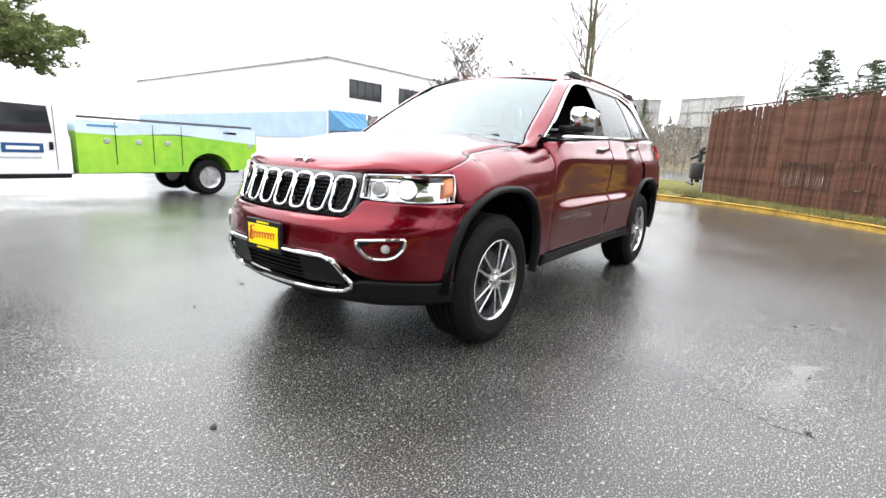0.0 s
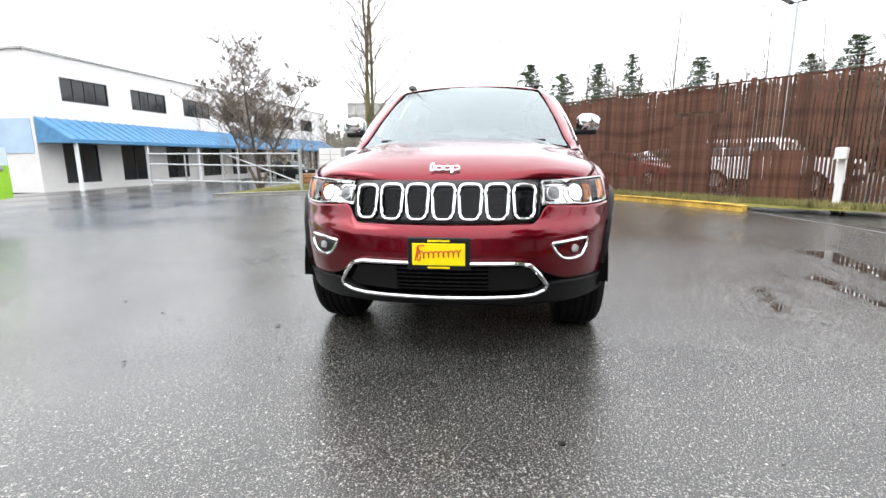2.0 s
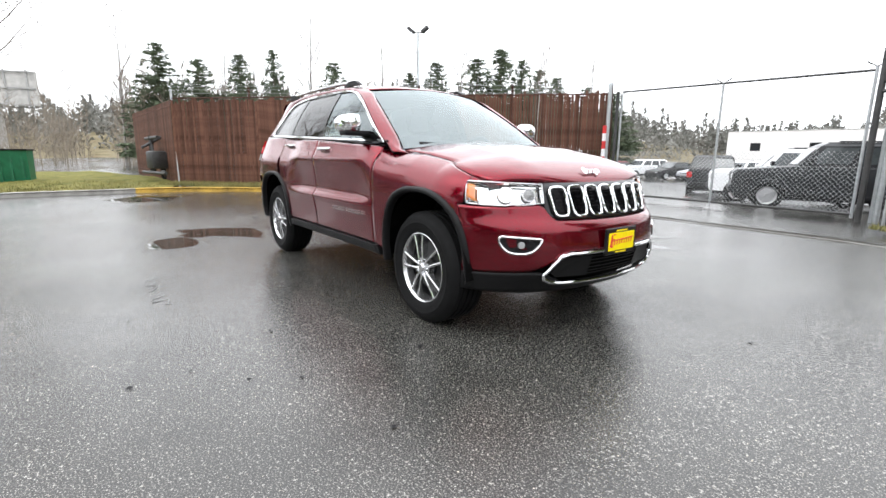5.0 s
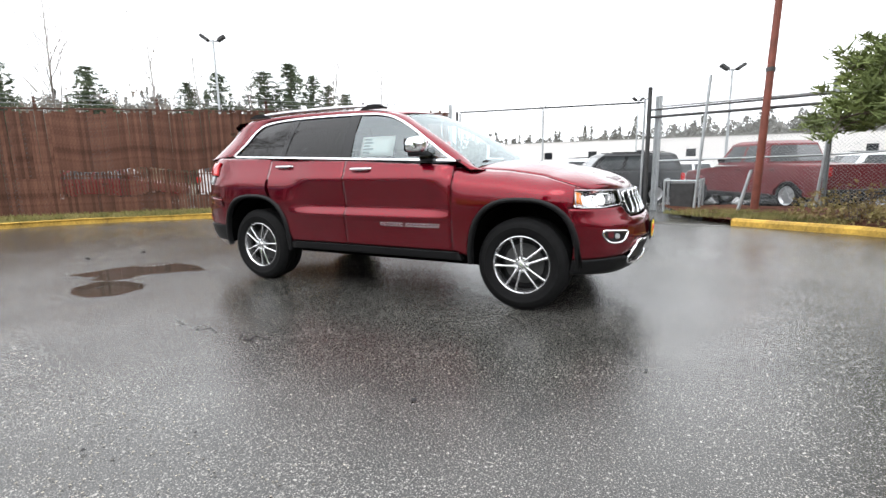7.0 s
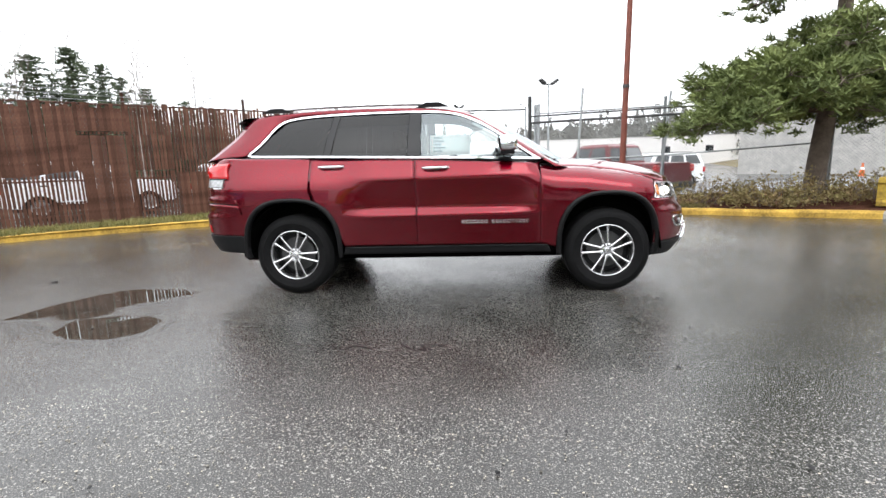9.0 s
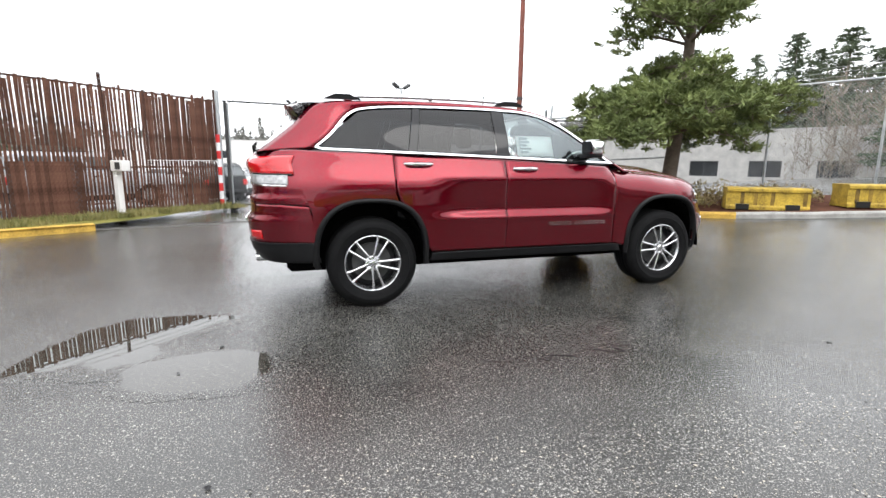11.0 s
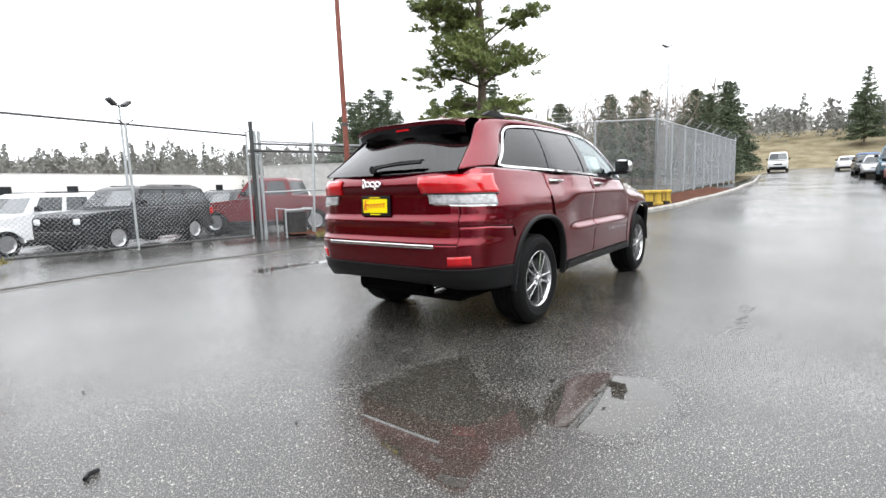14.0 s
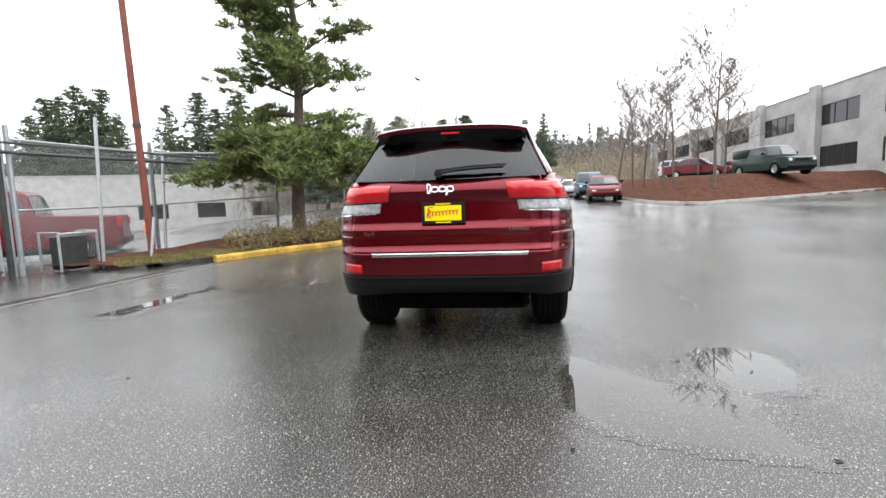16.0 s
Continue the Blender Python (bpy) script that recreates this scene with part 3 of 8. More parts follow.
def slat_fence():
    """Privacy slats woven into chain link, weathered and broken in places."""
    ob = thing("slat_fence", pose(0, 0, 0), "tall weathered brown slat fence with broken gaps", "fence")
    rng = random.Random(11)
    a, b = FENCE_A, FENCE_B
    L = math.dist(a, b)
    d = Vector((b[0] - a[0], b[1] - a[1], 0)) / L
    yaw = math.degrees(math.atan2(d.y, d.x))
    base = 0.16
    n_post = 5
    for i in range(n_post + 1):
        p = on(a, b, i / n_post)
        part("post", tube(bmesh.new(), (p[0] - d.y * -0.06, p[1] + d.x * 0.06, 0), (p[0] + d.y * -0.06, p[1] + d.x * 0.06, 3.0), 0.035), M_galv if i == 0 else M_slat, ob)
    for h in (0.35, 1.1, 2.72):
        p0, p1 = (a[0] - d.y * 0.05, a[1] + d.x * 0.05, h), (b[0] - d.y * 0.05, b[1] + d.x * 0.05, h)
        part("rail", tube(bmesh.new(), p0, p1, 0.02, seg=6), M_slat, ob)
    for k, h in enumerate((2.86, 2.96, 3.06)):
        part("barbed_wire", tube(bmesh.new(), (a[0], a[1], h), (b[0], b[1], h - 0.12), 0.006, seg=4), M_wire, ob)
    part("wire_mesh", links(bmesh.new(), a, b, base, 2.75, 0.11, 0.002), M_darksteel, ob)
    meshes = {}

    def slat_mesh(w, h):
        key = (round(w, 3), round(h, 2))
        if key not in meshes:
            bm = bmesh.new()
            box(bm, -w / 2, w / 2, -0.006, 0.006, 0, h)
            me = bpy.data.meshes.new("slat")
            bm.to_mesh(me)
            bm.free()
            me.materials.append(M_slat)
            meshes[key] = me
        return meshes[key]

    step = 0.072
    n = int(L / step)
    for i in range(n):
        u = (i + 0.5) * step
        t = u / L
        x, y = a[0] + d.x * u, a[1] + d.y * u
        top = 2.62 + 0.12 * t + rng.choice((0, 0, 0.03, 0.06, -0.05))
        lean = rng.uniform(-0.6, 0.6)
        full, thin, picket = rng.choice((0.07, 0.074, 0.078)), rng.choice((0.052, 0.057, 0.062)), rng.choice((0.04, 0.045, 0.05))
        low, high = 0.62 + 0.06 * math.sin(u * 4), 1.24 + 0.05 * math.sin(u * 3)
        # whole boards near the corner, an open band at waist height along the middle, two boarded panels, thin slats towards the gateway
        if t < 0.22:
            runs = [(base, 1.05, full), (1.05, top, full)] if rng.random() < 0.5 else [(base, top, full)]
        elif t < 0.53:
            gone = math.sin(u * 2.1) + math.sin(u * 0.9 + 1) > -0.5
            runs = [(base, low, full if t < 0.4 else thin), (low, high, picket if gone else thin), (high, top, full)]
        elif t < 0.6:
            runs = [(base, 2.08, full), (2.08, 2.14, picket), (2.14, top, full)]
        elif t < 0.67:
            runs = [(base, 1.28, picket), (1.28, 2.08, thin), (2.08, top, thin)]
        elif t < 0.76:
            runs = [(base, 1.2, full), (1.2, 1.5, picket), (1.5, top, thin)]
        elif t < 0.86:
            runs = [(base, 1.45, picket), (1.45, top, rng.choice((thin, picket)))]
        else:
            runs = [(base, 0.7, thin), (0.7, 1.26, picket), (1.26, top, rng.choice((0.062, 0.066, 0.07)))]
        for z0, z1, w in runs:
            s = part("slat", slat_mesh(w, round((z1 - z0) * 20) / 20), M_slat, ob)
            off = rng.uniform(-0.008, 0.008)
            s.matrix_basis = pose(x - d.y * off, y + d.x * off, z0, 0, lean, yaw)
    # the short leg that runs back from the corner
    c = (a[0] - 7.6, a[1] - 0.45)
    back = thing("slat_fence", pose(0, 0, 0), "reddish brown slat fence running back from the corner", "fence")
    d2 = Vector((c[0] - a[0], c[1] - a[1], 0)).normalized()
    yaw2 = math.degrees(math.atan2(d2.y, d2.x))
    for i in range(int(math.dist(a, c) / 0.1)):
        u = i * 0.1 + 0.08
        s = part("slat", slat_mesh(0.09, 2.55), M_slat, back)
        s.matrix_basis = pose(a[0] + d2.x * u, a[1] + d2.y * u, base - 0.05, 0, rng.uniform(-0.4, 0.4), yaw2)
    for h in (0.4, 2.5):
        part("rail", tube(bmesh.new(), (*a, h), (*c, h), 0.022, seg=6), M_slat, back)


def gate_post(p, label, striped):
    ob = thing("gate_post", pose(p[0], p[1], 0), label, "post", "gate posts")
    part("upright", tube(bmesh.new(), (0, 0, -0.1), (0, 0, 2.95), 0.05, seg=12), M_galv if striped else M_darksteel, ob)
    part("upright", tube(bmesh.new(), (0.16, 0.12, -0.1), (0.16, 0.12, 2.75), 0.04, seg=10), M_darksteel if striped else M_galv, ob)
    part("cap", tube(bmesh.new(), (0, 0, 2.95), (0, 0, 3.0), 0.056, 0.02, seg=12), M_galv, ob)
    if striped:
        for i in range(9):
            z = 0.1 + i * 0.2
            part("band", tube(bmesh.new(), (-0.03, -0.08, z), (-0.03, -0.08, z + 0.2), 0.05, seg=12), M_red if i % 2 == 0 else M_paint_white, ob,
                 "red painted band" if i % 2 == 0 else "white painted band")
        part("roller", tube(bmesh.new(), (0.25, -0.1, 0.09), (0.25, 0.02, 0.09), 0.09, seg=16), M_rubber, ob, "black gate roller")
    return ob


def rolling_gate():
    a, b = (-3.6, 8.85), (1.55, 8.5)
    ob = thing("rolling_gate", pose(0, 0, 0), "chain link rolling gate closed across the car lot", "gate")
    part("top_rail", tube(bmesh.new(), (*a, 2.75), (*b, 2.62), 0.022), M_darksteel, ob)
    part("bottom_rail", tube(bmesh.new(), (*a, 0.12), (*b, 0.12), 0.025), M_darksteel, ob)
    part("wire_mesh", links(bmesh.new(), a, b, 0.14, 1.25, 0.09, 0.0026), M_wire, ob, "galvanised chain link wire")
    for t in (0.0, 0.5, 1.0):
        p = on(a, b, t)
        part("upright", tube(bmesh.new(), (*p, 0.05), (*p, 2.68), 0.026), M_galv, ob)
        part("wire_arm", pipe(bmesh.new(), [(p[0] - 0.16, p[1], 2.78), (p[0], p[1], 2.68), (p[0] + 0.16, p[1], 2.78)], 0.012, 6), M_darksteel, ob)


slat_fence()
gate_post((-3.8, 8.6), "steel gate post with red and white bands", True)
gate_post((1.66, 8.45), "dark steel double gate post", False)
rolling_gate()
FENCE_S = [(1.9, 8.5), (5.2, 8.3), (8.3, 6.6)]
chain_fence("chain_link_fence", FENCE_S, 2.35, "chain link fence behind the planting bed", mid_rail=True)
for h, r in ((2.42, 0.022), (2.25, 0.032)):
    bm = tube(bmesh.new(), (1.7, 8.42, h), (8.3, 6.45, h), r)
    solid("gate_rail", bm, M_darksteel, "dark horizontal rail of the gate on the fence", "rail")
chain_fence("chain_link_fence", [(8.3, 6.6), (13.3, 1.75)], 2.75, "tall chain link fence with barbed wire beside the road", barbed=True)
chain_fence("chain_link_fence", [(13.3, 1.75), (34, 1.6)], 2.75, "tall galvanised chain link fence along the rising road", barbed=True, cell=0.06, posts=9)
# tall leaning posts inside the bed
for x, y, h, lean in ((2.75, 7.6, 2.95, 3), (5.0, 7.95, 2.85, 4), (3.55, 7.2, 0.95, 12)):
    bm = tube(bmesh.new(), (0, 0, -0.1), (0, 0, h), 0.032)
    solid("steel_post", bm, M_galv, "slim galvanised steel post in the grass", "post", group="posts in the grass", m=pose(x, y, 0.05, 0, lean, 0))


def keypad():
    ob = thing("keypad_pedestal", pose(-5.55, 6.75, 0.12, 0, 0, -38), "off-white gate keypad on a square pedestal post", "keypad")
    part("pedestal", box(bmesh.new(), -0.06, 0.06, -0.06, 0.06, -0.15, 0.98, 0.008), M_stucco, ob)
    part("housing", box(bmesh.new(), -0.05, 0.3, -0.1, 0.08, 0.9, 1.12, 0.012), M_stucco, ob)
    part("keypad_face", box(bmesh.new(), 0.1, 0.24, -0.115, -0.1, 0.94, 1.08, 0.004), M_darksteel, ob, "dark keypad face")


keypad()


def utility_pole():
    ob = thing("utility_pole", pose(3.88, 7.42, 0.05, -2.9, 1.6, 0), "tall leaning rust-red steel pole", "pole")
    part("shaft", tube(bmesh.new(), (0, 0, -0.2), (0, 0, 13.0), 0.078, 0.05, seg=16), M_rust, ob)
    part("base_plate", tube(bmesh.new(), (0, 0, -0.1), (0, 0, 0.08), 0.15, 0.13, seg=16), M_rust, ob)
    part("collar", tube(bmesh.new(), (0, 0, 2.9), (0, 0, 2.98), 0.088, seg=16), M_darksteel, ob)


utility_pole()


def lot_light(x, y, h, yaw, heads=2, tint=None):
    z = float(raise_of(x, y))
    ob = thing("lot_light", pose(x, y, z, 0, 0, yaw), "tall parking lot light with box floodlights", "street lamp", "lot lights")
    part("pole", tube(bmesh.new(), (0, 0, -0.2), (0, 0, h), 0.075, 0.05, seg=10), tint or M_galv, ob)
    part("crossbar", tube(bmesh.new(), (-0.32, 0, h - 0.06), (0.32, 0, h - 0.06), 0.03), M_darksteel, ob)
    for s in ((-1, 1) if heads == 2 else (1,)):
        bm = box(bmesh.new(), -0.22, 0.22, -0.16, 0.16, -0.08, 0.08, 0.03)
        lamp = part("floodlight", bm, M_darksteel, ob, "dark box floodlight")
        lamp.matrix_basis = pose(0.38 * s, 0, h + 0.08, 0, -35 * s, 0)


lot_light(-18.4, 12.3, 7.6, 40)
lot_light(4.2, 23.8, 6.3, 20)
lot_light(-1.92, 43.8, 7.6, 40)
lot_light(36, 6.5, 10.5, 60, 1)


M_stain = mat("dark_stained_paint", (0.11, 0.065, 0.02), 0.75, vary=0.6, size=6, tint=(0.3, 0.19, 0.03))


def jersey_block(x, y, yaw, length):
    z = float(raise_of(x, y)) + 0.1
    bm = bmesh.new()
    L = length / 2
    sec = [(-0.33, 0), (-0.33, 0.06), (-0.30, 0.1), (-0.29, 0.36), (-0.33, 0.38), (-0.33, 0.43), (-0.30, 0.46), (0.30, 0.46), (0.33, 0.43), (0.33, 0.38), (0.29, 0.36), (0.30, 0.1), (0.33, 0.06), (0.33, 0)]
    prism(bm, sec, -L, L, "x")
    ob = thing("concrete_block", pose(x, y, z, 0, 0, yaw), "stained yellow concrete barrier block on the kerb", "barrier", "yellow barrier blocks")
    part("body", bm, M_yellow, ob)
    for k in range(4):
        u = -L + (k + 0.5 + 0.3 * math.sin(x + 2 * k)) * length / 4
        part("stain", box(bmesh.new(), u - 0.035, u + 0.035, -0.305, -0.27, 0.09, 0.37), M_stain, ob, "dark vertical stain")
    # lifting slots are not cut; dark boxes at the foot stand for their shade
    for s in (-0.3, 0.3):
        part("slot_shade", box(bmesh.new(), s * length - 0.12, s * length + 0.12, -0.37, -0.3, 0.0, 0.12), M_seam, ob, "dark box standing in for the shade in a lifting slot")
    return ob


for x, y, yaw, ln in ((7.62, 3.0, -40, 1.5), (9.35, 1.95, -31, 1.3), (10.75, 1.32, -24, 1.3)):
    jersey_block(x, y, yaw, ln)


def rubble(x, y, seed, label):
    """Broken slabs and lumps thrown in a heap."""
    rng = random.Random(seed)
    z = float(raise_of(x, y)) + 0.1
    ob = thing("rubble_heap", pose(x, y, z), label, "rubble")
    for k in range(26):
        w, d, h = rng.uniform(0.12, 0.42), rng.uniform(0.1, 0.3), rng.uniform(0.05, 0.16)
        bm = box(bmesh.new(), -w / 2, w / 2, -d / 2, d / 2, -h / 2, h / 2, 0.015)
        for v in bm.verts:
            v.co += Vector((rng.uniform(-0.03, 0.03), rng.uniform(-0.03, 0.03), rng.uniform(-0.02, 0.02)))
        r, t = rng.uniform(0, 0.85), rng.uniform(0, 6.28)
        lump = part("lump", bm, M_stucco if rng.random() < 0.6 else M_concrete, ob)
        lump.matrix_basis = pose(r * math.cos(t), 0.6 * r * math.sin(t), max(0.06, 0.55 * (1 - r) + rng.uniform(-0.1, 0.1)), rng.uniform(-40, 40), rng.uniform(-40, 40), rng.uniform(0, 180))


rubble(10.9, 2.15, 3, "heap of pale broken concrete behind the barrier blocks")


def mailbox():
    ob = thing("mailbox_cluster", pose(-11.35, -5.55, 0.1, 0, 0, 5), "grey steel mailbox cluster on a white pedestal", "mailbox")
    part("pedestal", box(bmesh.new(), -0.12, 0.12, -0.12, 0.12, -0.1, 0.62, 0.01), M_paint_white, ob)
    part("cabinet", box(bmesh.new(), -0.24, 0.24, -0.4, 0.4, 0.58, 1.36, 0.02), M_concrete, ob)
    for i in range(4):
        for j in (-1, 1):
            part("door", box(bmesh.new(), 0.24, 0.252, j * 0.19 - 0.175, j * 0.19 + 0.175, 0.62 + i * 0.18, 0.78 + i * 0.18, 0.004), M_stucco, ob)


mailbox()


def swing_gate(x, y, yaw):
    ob = thing("pipe_gate", pose(x, y, 0.0, 0, 0, yaw), "open galvanised pipe swing gate at the island", "gate")
    part("post", tube(bmesh.new(), (0, 0, -0.1), (0, 0, 1.5), 0.06, seg=12), M_galv, ob)
    for z0, z1 in ((1.3, 1.35), (0.85, 0.95), (0.25, 0.3)):
        part("rail", tube(bmesh.new(), (0, 0, z0), (-7.0, 0, z1), 0.03), M_galv, ob)
    part("brace", tube(bmesh.new(), (0, 0, 0.25), (-3.2, 0, 1.3), 0.026), M_galv, ob)
    for u in (1.3, 3.4, 5.2, 7.0):
        part("upright", tube(bmesh.new(), (-u, 0, 0.2), (-u, 0, 1.38), 0.03), M_galv, ob)


swing_gate(-12.0, -7.0, 80)

# ---------------------------------------------------------------- buildings
def window_unit(parent, x0, x1, z0, z1, y, panes, frame_mat, depth=0.14):
    """A window in a wall that faces -y: frame, panes and sill; set in a real recess box."""
    bm = bmesh.new()
    t = 0.07
    for a, b, c, d in ((x0, x1, z0, z0 + t), (x0, x1, z1 - t, z1), (x0, x0 + t, z0 + t, z1 - t), (x1 - t, x1, z0 + t, z1 - t)):
        box(bm, a, b, y - 0.03, y + depth, c, d)
    w = part("window", bm, frame_mat, parent)
    step = (x1 - x0 - 2 * t) / panes
    for i in range(panes):
        a = x0 + t + i * step
        part("pane", box(bmesh.new(), a + 0.02, a + step - 0.02, y + 0.03, y + 0.05, z0 + t, z1 - t), M_glass_dark, w, "dark reflecting pane")
        if i:
            part("mullion", box(bmesh.new(), a - 0.025, a + 0.025, y - 0.01, y + 0.08, z0 + t, z1 - t), frame_mat, w)
    return w


def wall_with_holes(bm, x0, x1, z0, z1, y0, y1, holes):
    """A wall slab along x with rectangular openings right through."""
    xs = sorted({x0, x1, *[h[0] for h in holes], *[h[1] for h in holes]})
    zs = sorted({z0, z1, *[h[2] for h in holes], *[h[3] for h in holes]})
    nx, nz = len(xs) - 1, len(zs) - 1
    solid_at = {(i, k) for i in range(nx) for k in range(nz)
                if not any(h[0] < (xs[i] + xs[i + 1]) / 2 < h[1] and h[2] < (zs[k] + zs[k + 1]) / 2 < h[3] for h in holes)}
    made = {}

    def vert(i, k, side):
        if (i, k, side) not in made:
            made[i, k, side] = bm.verts.new((xs[i], (y0, y1)[side], zs[k]))
        return made[i, k, side]

    for i, k in solid_at:
        q = ((i, k), (i + 1, k), (i + 1, k + 1), (i, k + 1))
        bm.faces.new([vert(*c, 0) for c in q])
        bm.faces.new([vert(*c, 1) for c in q[::-1]])
        for (a, b), beside in zip(zip(q, q[1:] + q[:1]), ((i, k - 1), (i + 1, k), (i, k + 1), (i - 1, k))):
            if beside not in solid_at:
                bm.faces.new((vert(*b, 0), vert(*a, 0), vert(*a, 1), vert(*b, 1)))
    return bm


def office(m):
    """Two storeys, strip windows above and a long blue standing-seam awning. Front faces +y of the world."""
    ob = thing("office_building", m, "two-storey off-white office with a blue metal awning", "building")
    W, D, H = 40.0, 34.0, 7.7
    frame_m = M_darksteel
    up = [(1.6 + i * 5.2, 4.9 + i * 5.2, 5.2, 6.55) for i in range(7)]
    low = [(1.2 + i * 4.2, 3.6 + i * 4.2, 0.45, 2.9) for i in range(9)]
    bm = wall_with_holes(bmesh.new(), 0, W, 0, H, 0, 0.3, up + low)
    part("front_wall", bm, M_stucco, ob)
    part("side_wall", box(bmesh.new(), -0.3, 0, 0, D, 0, H), M_stucco, ob)
    part("side_wall", box(bmesh.new(), W, W + 0.3, 0, D, 0, H), M_stucco, ob)
    part("rear_wall", box(bmesh.new(), 0, W, D - 0.3, D, 0, H), M_stucco, ob)
    part("roof", box(bmesh.new(), 0, W, 0.3, D - 0.3, H - 0.5, H - 0.3), M_concrete_grey, ob)
    # no rooms are built: one dark slab stands in for their shade
    part("room_shade_slab", box(bmesh.new(), 0.1, W - 0.1, 1.4, 1.5, 0, H - 0.5), M_darksteel, ob, "dark slab standing in for the shaded rooms behind the glass")
    part("coping", box(bmesh.new(), -0.4, W + 0.4, -0.08, 0.35, H, H + 0.12), M_concrete, ob)
    part("coping", box(bmesh.new(), -0.4, 0.05, 0.35, D, H, H + 0.12), M_concrete, ob)
    part("blue_band", box(bmesh.new(), -0.34, -0.3, 0.2, D, 2.2, 4.1), M_hazed_blue, ob, "blue painted band, paled by haze put into its colour")
    for x0, x1, z0, z1 in up:
        window_unit(ob, x0, x1, z0, z1, 0.05, 4, frame_m)
    for x0, x1, z0, z1 in low:
        window_unit(ob, x0, x1, z0, z1, 0.05, 2, frame_m)
    # the awning: sloping panels with raised seams
    bm = bmesh.new()
    prism(bm, [(-0.05, 4.15), (-2.1, 2.95), (-2.1, 2.75), (-0.05, 2.75)], -0.3, W - 1, "x")
    aw = part("awning", bm, M_blue, ob, "blue standing-seam metal awning")
    for i in range(int((W - 0.7) / 0.62)):
        x = -0.25 + i * 0.62
        part("seam", tube(bmesh.new(), (x, -0.06, 4.19), (x, -2.12, 2.98), 0.025, seg=4), M_blue, aw)
    for i in range(8):
        part("awning_post", box(bmesh.new(), 0.2 + i * 5.2, 0.35 + i * 5.2, -1.95, -1.8, 0, 2.8), M_paint_white, ob)
    return ob


office(pose(-19.6, -25.4, -0.65, 0, 0, 178.2))


def block_house(name, m, W, D, H, label, wall, windows, panes=2, roofline=0.0, piers=0):
    ob = thing(name, m, label, "building")
    bm = wall_with_holes(bmesh.new(), 0, W, 0, H, 0, 0.3, windows)
    part("front_wall", bm, wall, ob)
    for a, b in ((-0.3, 0.0), (W, W + 0.3)):
        part("side_wall", box(bmesh.new(), a, b, 0, D, 0, H), wall, ob)
    part("rear_wall", box(bmesh.new(), 0, W, D - 0.3, D, 0, H), wall, ob)
    part("roof", box(bmesh.new(), 0, W, 0.3, D - 0.3, H - 0.45, H - 0.25), M_concrete_grey, ob)
    # dark slab across the whole front in place of the shade indoors
    part("room_shade_slab", box(bmesh.new(), 0.1, W - 0.1, 1.2, 1.3, 0, H - 0.5), M_darksteel, ob, "dark slab standing in for the shaded rooms behind the glass")
    part("coping", box(bmesh.new(), -0.35, W + 0.35, -0.06, 0.34, H, H + 0.1), M_concrete, ob)
    for x0, x1, z0, z1 in windows:
        window_unit(ob, x0, x1, z0, z1, 0.05, panes, M_darksteel)
    for i in range(piers):
        x = i * W / max(1, piers - 1)
        part("pier", box(bmesh.new(), x - 0.5, x + 0.5, -0.5, 0.003, 0, H + 0.3), wall, ob)
    return ob


# grey two-storey offices above the mulch bank
wins = [(2 + i * 8.0, 7.6 + i * 8.0, z, z + 1.7) for i in range(7) for z in (0.9, 4.3)]
block_house("concrete_office", pose(82, -26.5, 1.9, 0, 0, 180 + 0.6), 60, 20, 7.4, "grey concrete two-storey office with dark strip windows", M_concrete_grey, wins, 4, piers=8)
# long low white warehouse north of the lot
wins = [(3 + i * 7.5, 4.4 + i * 7.5, 3.0, 4.2) for i in range(13)]
block_house("warehouse", pose(-31, 80, -1.0, 0, 0, 3), 100, 25, 5.9, "long low white warehouse with small dark windows", M_stucco, wins, 1)
# tan concrete hall to the north-east
wins = [(17 + i * 5.2, 19.6 + i * 5.2, 1.0, 2.5) for i in range(3)]
block_house("concrete_hall", pose(28.3, 49.8, -0.8, 0, 0, -60), 34, 16, 5.3, "tan concrete hall with teal-framed shop windows", M_concrete, wins, 2)
# houses up on the rise
for i, (x, y, w, h) in enumerate(((150, 22, 12, 4), (152, 4, 11, 4.2), (150, -16, 12, 4.2))):
    wins = [(1.2 + k * 3.2, 2.6 + k * 3.2, z, z + 1.3) for k in range(int(w / 3.4)) for z in ((0.9, 3.6) if h > 5 else (0.9,))]
    hz = float(raise_of(x, y) + hills(x, y)) - 0.3
    ob = block_house("house", pose(x, y + w / 2, hz, 0, 0, -90), w, 10, h, "pale grey house on the rise behind the road", M_concrete, wins, 1)
    part("gable_roof", prism(bmesh.new(), [(-0.6, h), (5, h + 2.4), (10.6, h)], -0.6, w + 0.6, "x"), M_concrete_grey, ob)


def billboard(x, y, z, w, h, yaw, base):
    ob = thing("billboard", pose(x, y, base, 0, 0, yaw), "grey roadside billboard frame on a steel post", "billboard", "billboards")
    part("panel", box(bmesh.new(), -0.3, 0.3, -w / 2, w / 2, z, z + h, 0.05), M_concrete, ob)
    part("post", tube(bmesh.new(), (0, 0, -1), (0, 0, z), 0.55, seg=14), M_concrete, ob)
    for k in (-0.35, -0.1, 0.15, 0.4):
        part("strut", box(bmesh.new(), 0.3, 0.42, k * w - 0.1, k * w + 0.1, z - 0.3, z + h + 0.2), M_concrete_grey, ob)
    for k in (0.02, 0.5, 0.97):
        part("rail", box(bmesh.new(), 0.42, 0.52, -w / 2, w / 2, z + k * h - 0.08, z + k * h + 0.08), M_concrete_grey, ob)
    part("catwalk", box(bmesh.new(), 0.52, 1.3, -w / 2, w / 2, z - 0.35, z - 0.25), M_darksteel, ob)


